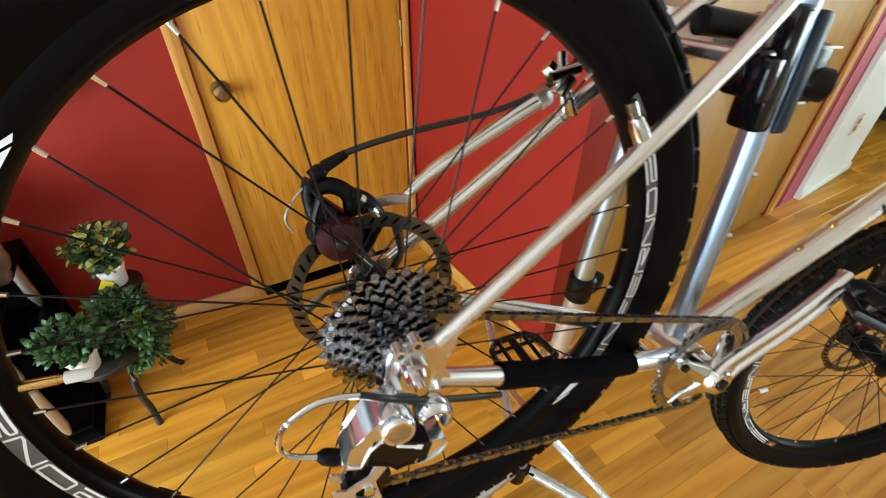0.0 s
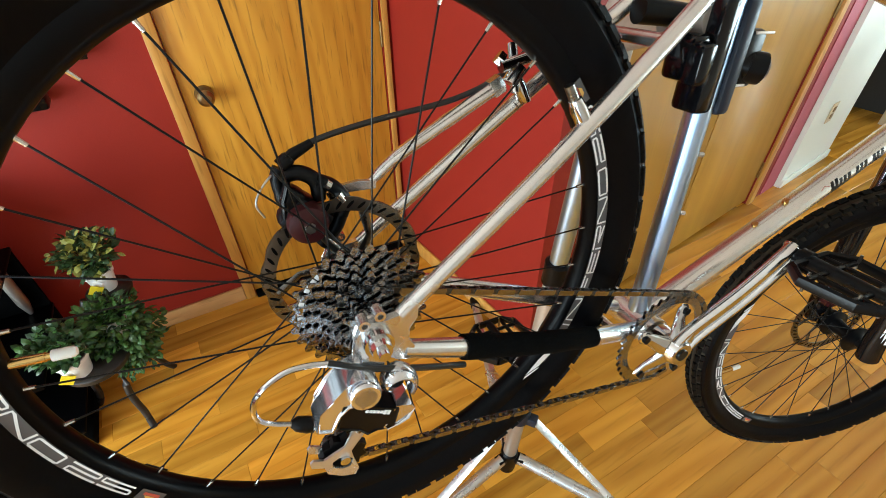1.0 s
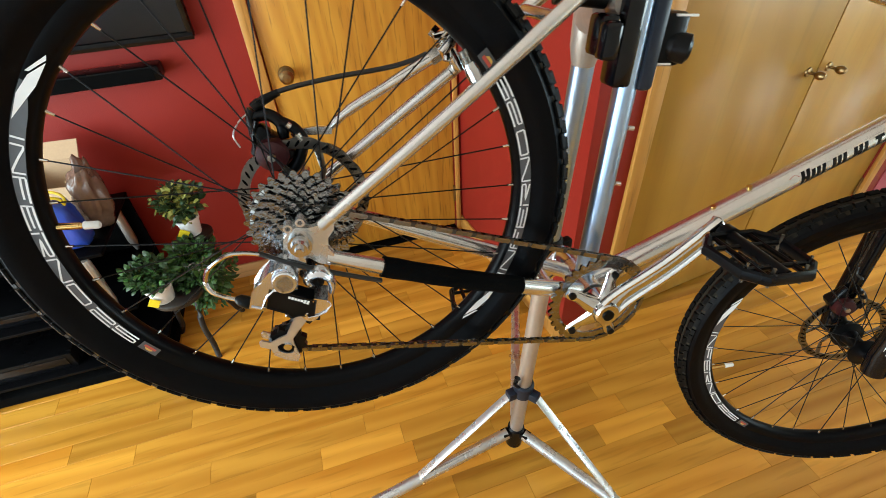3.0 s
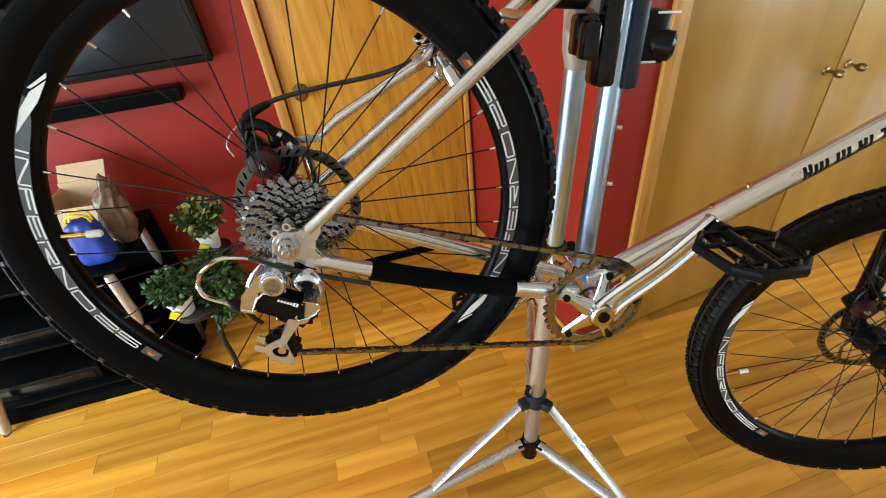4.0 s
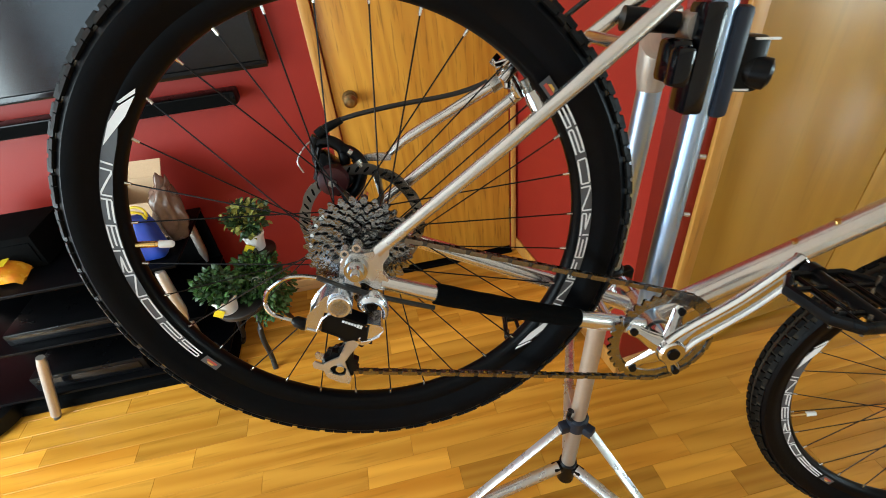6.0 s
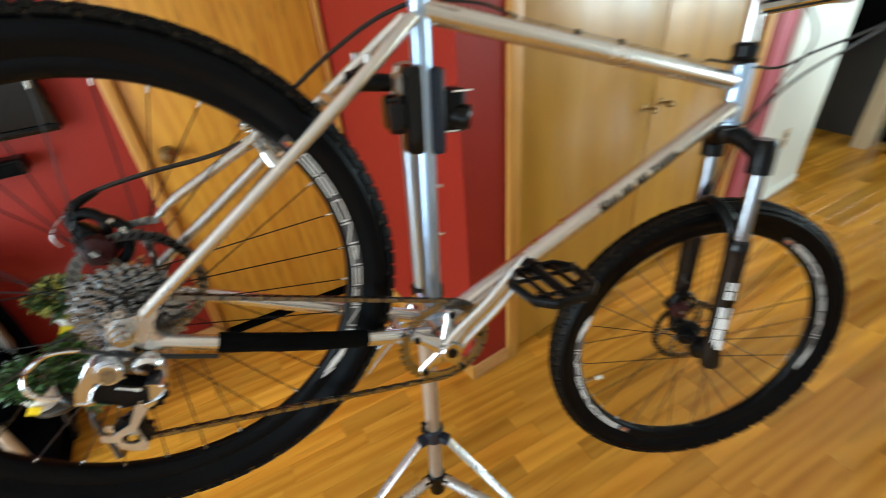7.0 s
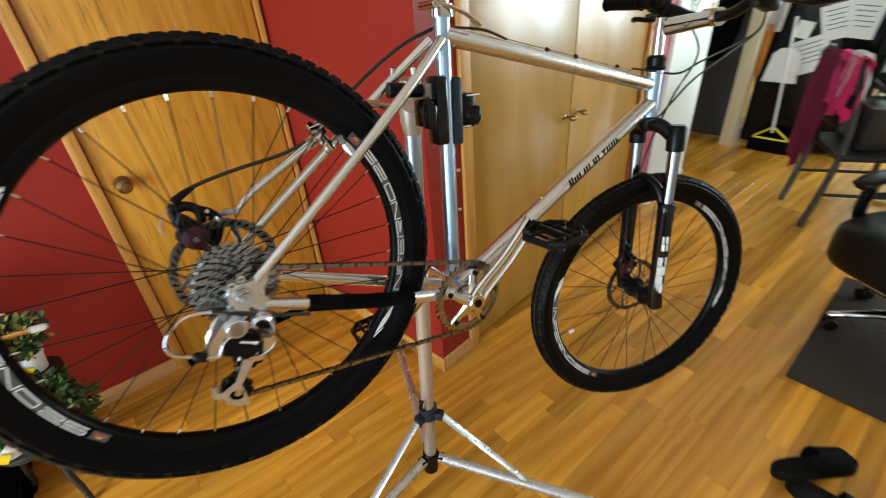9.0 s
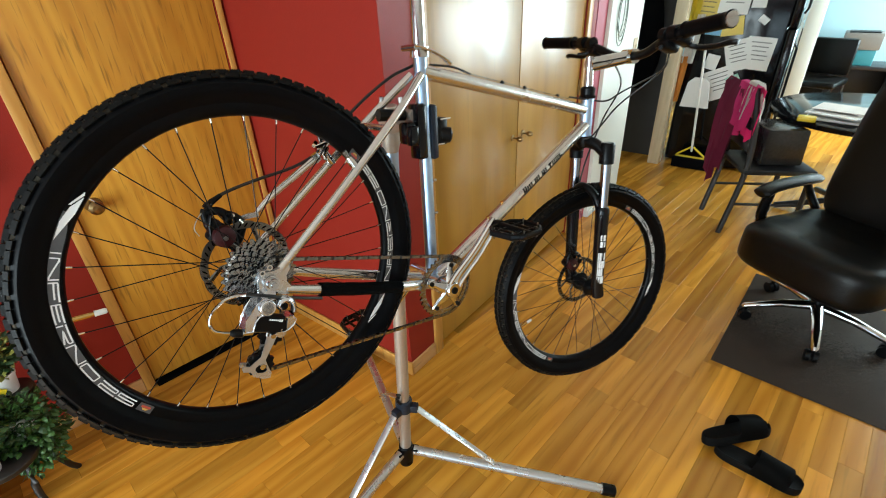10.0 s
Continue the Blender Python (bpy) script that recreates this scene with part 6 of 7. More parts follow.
def plant(name, m, label, pot_r, pot_h, crown, count, size, mats, seed, droop=0.0, sprig=True):
    """A small potted plant: white pot, soil, stems and a crown of single leaves; crown: half sizes and height of its middle."""
    rng = random.Random(seed)
    pl = thing(name, m, label, "plant", group="potted plants")
    bm = B()
    tube(bm, [(0, 0, 0), (0, 0, 0.004), (0, 0, pot_h * 0.8), (0, 0, pot_h * 0.82), (0, 0, pot_h), (0, 0, pot_h), (0, 0, pot_h * 0.85)],
         [pot_r * 0.72, pot_r * 0.76, pot_r * 0.95, pot_r * 1.04, pot_r * 1.05, pot_r * 0.95, pot_r * 0.9], 28, caps=False)
    bmesh.ops.create_circle(bm, cap_ends=True, radius=pot_r * 0.74, segments=28)
    part("pot", bm, WHITE_PLASTIC, pl, "white round pot")
    bm = B()
    bmesh.ops.create_circle(bm, cap_ends=True, radius=pot_r * 0.93, segments=24, matrix=Matrix.Translation((0, 0, pot_h * 0.88)))
    part("soil", bm, DARK_WOOD, pl)
    cz = crown[3]
    for mi, mt in enumerate(mats):
        bm = B()
        for _ in range(count // len(mats)):
            while True:
                q = Vector((rng.uniform(-1, 1), rng.uniform(-1, 1), rng.uniform(-1, 1)))
                if 0.30 < q.length < 1.0 + 0.14 * noise.noise(q * 3 + Vector((seed, 0, 0))):
                    break
            lump = 0.82 + 0.45 * noise.noise(q.normalized() * 2.2 + Vector((seed * 3.1, 1, 2)))
            p = Vector((q.x * crown[0] * lump, q.y * crown[1] * lump, q.z * crown[2] * lump + cz))
            d = Vector((q.x, q.y, q.z * 0.6 + 0.35 - droop * (q.x * q.x + q.y * q.y))) + Vector((rng.gauss(0, 0.45), rng.gauss(0, 0.45), rng.gauss(0, 0.45)))
            leaf_mesh(bm, p, d, size * rng.uniform(0.6, 1.25), rng)
        part("foliage", bm, mt, pl, smooth=0)["kind"] = "stuff"
    bm = B()
    for k in range(16):
        a, r = rng.uniform(0, 6.28), rng.uniform(0.3, 0.85)
        e = Vector((crown[0] * r * math.cos(a), crown[1] * r * math.sin(a), cz + crown[2] * rng.uniform(-0.4, 0.5)))
        tube(bm, smooth_path([(pot_r * 0.3 * math.cos(a), pot_r * 0.3 * math.sin(a), pot_h * 0.85), e * 0.5 + Vector((0, 0, pot_h * 0.6)), e], 4), 0.0016, 5)
    part("stems", bm, DARK_WOOD, pl)["kind"] = "stuff"
    if sprig:
        bm = B()
        box(bm, (-0.02, -pot_r * 0.98, pot_h * 0.35), (0.034, 0.003, 0.034), rot=Matrix.Rotation(0.6, 3, "Y"))
        part("tag", bm, YELLOW, pl, "yellow plant tag", smooth=0)
    return pl


plant("potted_plant", at(-0.137, 1.530, 0.476), "small dark-leaved plant in a white pot on a stand", 0.042, 0.075, (0.088, 0.080, 0.072, 0.145), 420, 0.031, [LEAF_D, LEAF_D, LEAF_Y], 3)
plant("potted_plant", at(-0.152, 1.440, 0.351), "bushy bright green trailing plant in a white pot", 0.045, 0.080, (0.118, 0.118, 0.175, -0.005), 2000, 0.027, [LEAF_L, LEAF_L, LEAF_D], 5, 0.8, False)
plant("potted_plant", at(-0.262, 1.330, 0.351), "small green plant with dark leaves in a white pot", 0.046, 0.070, (0.085, 0.078, 0.062, 0.122), 380, 0.030, [LEAF_D, LEAF_D, LEAF_L], 9)

# outlet and light switch on the white wall
ol = thing("wall_outlet", Matrix.Translation((3.315, WALL_C - 0.031, 0.40)), "almond plastic wall outlet on the white wall", "outlet")
ALMOND = material("almond_plastic", (0.62, 0.50, 0.34), 0.4, vary=0.05)
bm = B()
box(bm, (0, -0.003, 0), (0.072, 0.006, 0.116), 0.002)
part("plate", bm, ALMOND, ol)
for z in (-0.021, 0.021):
    bm = B()
    box(bm, (0, -0.007, z), (0.032, 0.004, 0.028), 0.004)
    s_ = part("socket", bm, BRASS_DULL, ol, "brown socket")
sw = thing("light_switch", Matrix.Translation((3.62, WALL_C - 0.031, 1.15)), "almond plastic light switch on the white wall", "switch")
bm = B()
box(bm, (0, -0.003, 0), (0.072, 0.006, 0.116), 0.002)
part("plate", bm, ALMOND, sw)
bm = B()
box(bm, (0, -0.009, 0.004), (0.010, 0.012, 0.022), 0.002)
part("toggle", bm, ALMOND, sw)
# coil of cable hung on the white wall
cc = thing("hanging_cable", Matrix.Translation((3.22, WALL_C - 0.034, 1.50)), "loose coil of thin green-grey cable hung on the wall", "cable")
for k in range(4):
    bm = B()
    a0 = 0.3 * k
    tube(bm, [(0.03 * math.sin(k) + (0.055 + 0.01 * k) * math.sin(a0 + 2 * math.pi * i / 28), -0.004 - 0.003 * k, -0.10 - 0.012 * k + (0.12 + 0.014 * k) * math.cos(a0 + 2 * math.pi * i / 28)) for i in range(29)], 0.0025, 6)
    part("loop", bm, material("grey_green_cable", (0.13, 0.16, 0.12), 0.5), cc)
bm = B()
box(bm, (0, -0.002, 0.05), (0.02, 0.010, 0.03), 0.002)
part("hook", bm, WHITE_PLASTIC, cc)

# ---- beyond the closet: hall, refrigerator, dining room ----
PALE_WOOD = oak("pale_post_wood", (0.66, 0.55, 0.38), (0.56, 0.44, 0.28), "z", 0.45, pores=0.95)
trim("door_post", (4.50, 0.66, 0), (4.62, 0.76, ROOM_H), PALE_WOOD, "pale wooden door post of the kitchen")
bx = thing("coat_rack", Matrix.Translation((4.62, 1.25, 0)), "dark coats hanging in the hall", "coats")
for k, (y, w_, z0, z1) in enumerate(((0.0, 0.18, 0.55, 1.65), (0.30, 0.20, 0.45, 1.60), (-0.24, 0.16, 0.65, 1.62))):
    bm = B()
    bmesh.ops.create_icosphere(bm, subdivisions=3, radius=1)
    for v in bm.verts:
        p = v.co.copy()
        f = 1 + 0.18 * noise.noise(p * 3 + Vector((k, 0, 0)))
        v.co = Vector((p.x * 0.09 * f, y + p.y * w_ * f * (1.0 - 0.3 * p.z), (z0 + z1) / 2 + p.z * (z1 - z0) / 2))
    part("coat", bm, CLOTH_BLACK, bx, "black coat")
bm = B()
box(bm, (0.085, 0.05, 1.60), (0.03, 0.9, 0.09), 0.004)
part("rail", bm, DARK_WOOD, bx)
# end wall with the dimness of the hall painted in
slab("wall_hall_end", (4.72, 0.78, 0), (4.80, 2.9, ROOM_H), HALL_SHADE, "end wall of the hall, its dimness put into the colour", "wall", axis="y")

fg = thing("refrigerator", Matrix.Translation((4.66, 0.30, 0)), "tall black refrigerator covered in papers", "refrigerator")
bm = B()
box(bm, (0.36, 0, 0.90), (0.70, 0.70, 1.76), 0.012)
part("body", bm, BLACK_GLOSS, fg)
for z0, z1 in ((0.05, 1.18), (1.19, 1.76)):
    bm = B()
    box(bm, (0.36, -0.385, (z0 + z1) / 2), (0.69, 0.06, z1 - z0), 0.012)
    dr = part("door", bm, BLACK_GLOSS, fg)
    bm = B()
    tube(bm, [(0.06, -0.425, z0 + 0.1), (0.06, -0.445, z0 + 0.14), (0.06, -0.445, z1 - 0.14), (0.06, -0.425, z1 - 0.1)], 0.010, 10)
    part("handle", bm, BLACK, dr)
for k, (y, z, w_, h, mt, tilt) in enumerate(((-0.20, 1.00, 0.20, 0.25, PAPER, 4), (-0.06, 0.98, 0.18, 0.24, PAPER, -18), (0.02, 0.75, 0.22, 0.25, PAPER, -24), (-0.10, 0.73, 0.10, 0.20, PAPER_GREEN, -30),
                                             (0.24, 1.32, 0.17, 0.28, PAPER_YELLOW, 6), (0.05, 1.42, 0.22, 0.26, PAPER, 3), (0.03, 1.20, 0.16, 0.14, PAPER_YELLOW, -8), (0.16, 1.18, 0.12, 0.10, material("blue_paper", (0.2, 0.45, 0.68), 0.7), 5),
                                             (-0.18, 1.25, 0.07, 0.05, PAPER, 35), (-0.12, 1.38, 0.10, 0.09, PAPER, 0), (0.12, 0.92, 0.10, 0.12, PAPER, 10))):
    bm = B()
    box(bm, (0, 0, 0), (0.0016, w_, h), rot=Matrix.Rotation(radians(tilt), 3, "X"))
    pp = tagged(part("paper_sheet", bm, mt, smooth=0), "sheet of paper held by a magnet on the refrigerator", "paper", "papers on the refrigerator")
    pp.matrix_world = Matrix.Translation((4.672 - 0.016 - 0.0016 * k, 0.30 + y, z))
    if h > 0.2:
        for j in range(5):
            bm = B()
            box(bm, (-0.0014, 0, h * (0.34 - 0.13 * j)), (0.0008, w_ * (0.7 - 0.1 * (j % 3)), 0.006), rot=Matrix.Rotation(radians(0), 3, "X"))
            bar_ = part("text_line", bm, DECAL_GREY, pp, smooth=0)
            bar_.matrix_basis = Matrix.Rotation(radians(tilt), 4, "X")

br = thing("broom", Matrix.Translation((4.54, 0.40, 0)), "broom with a white handle and a yellow head", "broom")
bm = B()
tube(bm, [(0, 0, 0.16), (0.015, 0.075, 1.02)], 0.010, 12)
part("handle", bm, WHITE_PLASTIC, br)
bm = B()
for s in (-1, 1):
    tube(bm, smooth_path([(0, s * 0.01, 0.20), (0, s * 0.05, 0.17), (0, s * 0.11, 0.125), (0, s * 0.125, 0.105)]), 0.009, 8)
tube(bm, [(0, -0.125, 0.105), (0, 0.125, 0.105)], 0.011, 8)
part("head", bm, YELLOW, br, "yellow plastic head")
bm = B()
box(bm, (0, 0, 0.052), (0.05, 0.30, 0.100), 0.008)
part("bristles", bm, CLOTH_BLACK, br, "dark bristles")
dp = thing("dustpan", Matrix.Translation((4.56, 0.47, 0.55)), "white plastic dustpan hung on the broom", "dustpan")
bm = B()
plate(bm, [(-0.115, 0.0), (0.115, 0.0), (0.085, 0.21), (0.04, 0.25), (-0.04, 0.25), (-0.085, 0.21)], -0.012, 0.012)
bm.transform(Matrix.Rotation(radians(-90), 4, "Z"))
part("pan", bm, WHITE_PLASTIC, dp, smooth=20)
for k, (y, z, mt) in enumerate(((0.62, 1.15, YELLOW), (0.58, 0.95, CLOTH_WHITE), (0.64, 0.62, material("orange_cloth", (0.7, 0.25, 0.04), 0.9)))):
    hc = thing("hanging_cloth", Matrix.Translation((4.60, y, z)), ("yellow", "white", "orange")[k] + " cloth hanging beside the refrigerator", "cloth")
    bm = B()
    gx = [[bm.verts.new((0.012 * math.sin(i * 1.9 + j * 0.4), 0.018 * i - 0.045 + 0.004 * j, 0.34 - 0.055 * j)) for j in range(8)] for i in range(6)]
    for i in range(5):
        for j in range(7):
            bm.faces.new((gx[i][j], gx[i + 1][j], gx[i + 1][j + 1], gx[i][j + 1]))
    bmesh.ops.solidify(bm, geom=bm.faces[:], thickness=0.004)
    part("cloth", bm, mt, hc)

# dining chair with a jacket over its back
dc = thing("dining_chair", Matrix.Translation((3.62, -0.22, 0)) @ Matrix.Rotation(radians(-62), 4, "Z"), "black wooden dining chair with clothes over its back", "chair")
for x, y in ((0.20, -0.19), (0.20, 0.19)):
    bm = B()
    tube(bm, [(x, y, 0), (x, y, 0.44)], 0.018, 8)
    part("leg", bm, BLACK_WOOD, dc)
for y in (-0.19, 0.19):
    bm = B()
    tube(bm, smooth_path([(-0.26, y, 0), (-0.20, y, 0.42), (-0.21, y, 0.70), (-0.27, y, 0.98)]), 0.019, 8)
    part("back_post", bm, BLACK_WOOD, dc)
bm = B()
box(bm, (0, 0, 0.455), (0.44, 0.44, 0.035), 0.012)
part("seat", bm, BLACK_WOOD, dc)
for z in (0.62, 0.76, 0.92):
    bm = B()
    box(bm, (-0.215 - 0.12 * (z - 0.62), 0, z), (0.018, 0.37, 0.07), 0.005)
    part("rail", bm, BLACK_WOOD, dc)
for y in (-0.19, 0.19):
    bm = B()
    tube(bm, [(-0.215, y, 0.22), (0.20, y, 0.22)], 0.010, 8)
    part("stretcher", bm, BLACK_WOOD, dc)


def drape(name, m, label, w, front, back, mat, seed, cat, thick=0.010):
    """A cloth hung over a rail: it falls in folds on both sides."""
    t = thing(name, m, label, cat)
    bm = B()
    rows, cols = 22, 18
    tot = front + back
    g = []
    for i in range(cols):
        u = i / (cols - 1) - 0.5
        col = []
        for j in range(rows):
            s = -back + tot * j / (rows - 1)
            fold = 0.016 * math.sin(u * 19 + seed) + 0.010 * math.sin(u * 41 + seed * 2 + j * 0.3)
            if abs(s) < 0.03:
                p = Vector((s, u * w, 0.016 + 0.006 * math.cos(s / 0.03 * 1.57)))
            else:
                sg = 1 if s > 0 else -1
                hang = abs(s) - 0.03
                p = Vector((sg * (0.032 + fold * min(1, hang * 8) + 0.02 * hang), u * w * (1 - 0.25 * hang) + 0.04 * hang * math.sin(seed), -hang * (1 + 0.12 * math.sin(u * 7 + seed))))
            col.append(bm.verts.new(p))
        g.append(col)
    for i in range(cols - 1):
        for j in range(rows - 1):
            bm.faces.new((g[i][j], g[i + 1][j], g[i + 1][j + 1], g[i][j + 1]))
    bmesh.ops.solidify(bm, geom=bm.faces[:], thickness=thick)
    part("cloth", bm, mat, t, smooth=60)
    return t


CB = dc.matrix_world @ Matrix.Translation((-0.255, 0, 0.965))
drape("wine_jacket", CB @ Matrix.Translation((-0.010, 0.08, 0.0)), "wine red jacket hung over a dining chair", 0.32, 0.20, 0.66, CLOTH_WINE, 1.0, "jacket")
drape("pink_towel", CB @ Matrix.Translation((-0.006, -0.11, 0.014)), "hot pink towel hung over a dining chair", 0.25, 0.34, 0.30, CLOTH_PINK, 2.2, "towel")
drape("white_towel", CB @ Matrix.Translation((-0.002, -0.15, 0.030)), "white towel hung over a dining chair", 0.11, 0.24, 0.22, CLOTH_WHITE, 3.1, "towel")
bg = thing("dark_bag", dc.matrix_world @ Matrix.Translation((0.02, 0.02, 0.474)), "dark shopping bag on the chair seat", "bag")
bm = B()
box(bm, (0, 0, 0.12), (0.26, 0.30, 0.24), 0.02)
for v in bm.verts:
    v.co += Vector((noise.noise(v.co * 9), noise.noise(v.co * 9 + Vector((3, 0, 0))), 0)) * 0.02
part("body", bm, material("black_bag_film", (0.03, 0.028, 0.027), 0.18, vary=0.4, scale=14, fine=60, bump=0.8), bg)

# round black table with papers
tb = thing("dining_table", Matrix.Translation((4.12, -0.72, 0)), "round black table with papers on it", "table")
bm = B()
tube(bm, [(0, 0, 0.705), (0, 0, 0.712), (0, 0, 0.742), (0, 0, 0.750)], [0.57, 0.60, 0.60, 0.585], 64)
part("tabletop", bm, BLACK_GLOSS, tb)
bm = B()
tube(bm, [(0, 0, 0.04), (0, 0, 0.10), (0, 0, 0.60), (0, 0, 0.705)], [0.06, 0.045, 0.05, 0.14], 24)
part("pedestal", bm, BLACK_WOOD, tb)
for a in (20, 110, 200, 290):
    bm = B()
    d = Vector((math.cos(radians(a)), math.sin(radians(a)), 0))
    tube(bm, smooth_path([d * 0.04 + Vector((0, 0, 0.10)), d * 0.22 + Vector((0, 0, 0.06)), d * 0.40 + Vector((0, 0, 0.022))]), 0.022, 10)
    part("foot", bm, BLACK_WOOD, tb)
rngp = random.Random(4)
for k in range(7):
    bm = B()
    box(bm, (0, 0, 0), (0.21, 0.28, 0.004 + 0.004 * (k % 3)), 0.0)
    sh = tagged(part("paper_sheaf", bm, PAPER if k % 3 else CLOTH_WHITE, smooth=0), "loose sheaf of white paper on the round table", "paper", "papers on the table")
    sh.matrix_world = Matrix.Translation((3.74 + 0.10 * rngp.random(), -0.48 - 0.26 * rngp.random(), 0.756 + 0.009 * k)) @ Matrix.Rotation(rngp.uniform(-0.7, 0.7), 4, "Z")
rl = thing("yellow_roll", Matrix.Translation((3.62, -0.36, 0.772)), "small yellow packet on the table", "packet")
bm = B()
box(bm, (0, 0, 0), (0.07, 0.10, 0.03), 0.008)
part("body", bm, YELLOW, rl)
bk_ = thing("blue_carton", Matrix.Translation((3.70, -0.86, 0.751)), "dark blue carton with an orange top on the table", "carton")
bm = B()
box(bm, (0, 0, 0.10), (0.10, 0.07, 0.20), 0.004)
part("body", bm, material("navy_card", (0.02, 0.03, 0.10), 0.4), bk_)
bm = B()
box(bm, (0, 0, 0.235), (0.09, 0.06, 0.07), 0.006)
part("top", bm, material("orange_plastic", (0.8, 0.22, 0.03), 0.4), bk_, "orange top")


def far_chair(m, label):
    c = thing("mesh_chair", m, label, "chair", "chairs by the far window")
    bm = B()
    box(bm, (0, 0, 0.46), (0.46, 0.46, 0.07), 0.025)
    part("seat", bm, LEATHER, c)
    bm = B()
    box(bm, (-0.22, 0, 0.70), (0.06, 0.42, 0.38), 0.028)
    part("backrest", bm, LEATHER, c)
    for x in (-0.2, 0.2):
        for y in (-0.2, 0.2):
            bm = B()
            tube(bm, [(x, y, 0), (x, y, 0.44)], 0.015, 8)
            part("leg", bm, BLACK_WOOD, c)
    return c


far_chair(Matrix.Translation((6.75, -0.34, 0)) @ Matrix.Rotation(radians(165), 4, "Z"), "black upholstered chair in the dining room")
trim("door_post", (6.38, -0.22, 0), (6.46, -0.08, ROOM_H), WHITE, "pale post beside the dining room")
cab = thing("low_cabinet", Matrix.Translation((7.25, -0.45, 0)), "low black cabinet under the pale blue wall", "cabinet")
for lo, hi in (((-0.22, -0.55, 0.02), (0.22, 0.55, 0.06)), ((-0.22, -0.55, 0.56), (0.22, 0.55, 0.60)), ((-0.22, -0.55, 0.06), (0.22, -0.51, 0.56)), ((-0.22, 0.51, 0.06), (0.22, 0.55, 0.56)),
               ((-0.22, -0.02, 0.06), (0.22, 0.02, 0.56)), ((0.20, -0.51, 0.06), (0.22, 0.51, 0.56))):
    bm = B()
    box(bm, [(u + v) / 2 for u, v in zip(lo, hi)], [v - u for u, v in zip(lo, hi)], 0.003)
    part("panel", bm, BLACK_WOOD, cab)
bp_ = thing("backpack", Matrix.Translation((7.10, -0.02, 0.601)), "black backpack standing on the cabinet", "backpack")
bm = B()
bmesh.ops.create_icosphere(bm, subdivisions=3, radius=1)
for v in bm.verts:
    p = v.co.copy()
    k = 1 + 0.12 * noise.noise(p * 3)
    v.co = Vector((p.x * 0.10 * k, p.y * 0.12 * k, max(0.0, 0.16 + p.z * 0.17 * k)))
part("bag", bm, CLOTH_BLACK, bp_, smooth=70)
bm = B()
tube(bm, smooth_path([(0, -0.03, 0.32), (0, -0.02, 0.36), (0, 0.02, 0.36), (0, 0.03, 0.32)]), 0.008, 8)
part("loop", bm, CLOTH_BLACK, bp_)
GREY_PLASTIC = material("warm_grey_plastic", (0.20, 0.18, 0.16), 0.45, vary=0.1)
TEAL = material("teal_card", (0.03, 0.22, 0.26), 0.5, vary=0.1)
for name, label, cat, p, size, mat, top in (("teal_box", "teal cardboard box on the black cabinet", "box", (7.20, -0.62, 0.601), (0.26, 0.30, 0.16), TEAL, TEAL),
                                            ("printer", "warm grey printer standing on a teal box", "printer", (7.20, -0.62, 0.762), (0.28, 0.34, 0.17), GREY_PLASTIC, BLACK),
                                            ("tool_case", "black plastic case on the cabinet", "case", (7.18, -0.28, 0.601), (0.22, 0.26, 0.20), BLACK, BLACK_GLOSS)):
    d_ = thing(name, Matrix.Translation(p), label, cat)
    bm = B()
    box(bm, (0, 0, size[2] / 2), size, 0.008)
    part("body", bm, mat, d_)
    bm = B()
    box(bm, (-0.02, 0, size[2] + 0.006), (size[0] * 0.7, size[1] * 0.8, 0.012), 0.003)
    part("lid", bm, top, d_)

shf = thing("wooden_shelf", Matrix.Translation((5.15, -1.45, 0)), "pale wooden shelf stacked with books and boxes", "shelf")
for z in (0.06, 0.42, 0.78, 1.10):
    bm = B()
    box(bm, (0, 0, z), (0.36, 0.70, 0.022), 0.002)
    part("shelf", bm, OAK_BASE, shf)
for y in (-0.36, 0.36):
    bm = B()
    box(bm, (0, y, 0.56), (0.36, 0.02, 1.12), 0.002)
    part("side", bm, OAK_BASE, shf)
rb = random.Random(8)
for k in range(16):
    z = (0.071, 0.431, 0.791, 1.111)[k % 4]
    hh = rb.uniform(0.10, 0.26)
    bm = B()
    box(bm, (0, 0, hh / 2), (rb.uniform(0.14, 0.24), rb.uniform(0.05, 0.15), hh), 0.003)
    b_ = tagged(part("storage_carton", bm, (CARD, PAPER, BLUE, CLOTH_WINE, BLACK)[k % 5]), ("tan cardboard carton", "white carton", "blue carton", "dark red carton", "black carton")[k % 5] + " on the wooden shelf", "carton", "cartons on the shelf")
    b_.matrix_world = Matrix.Translation((5.06, -1.70 + 0.165 * (k // 4), z))

# ---- office chair on its mat, slippers ----
mt_ = thing("chair_mat", Matrix.Translation((2.36, -0.92, 0)) @ Matrix.Rotation(radians(-4), 4, "Z"), "thin translucent grey chair mat on the floor", "mat")
bm = B()
box(bm, (0, 0, 0.003), (0.95, 1.16, 0.004), 0.001)
part("sheet", bm, MAT, mt_)

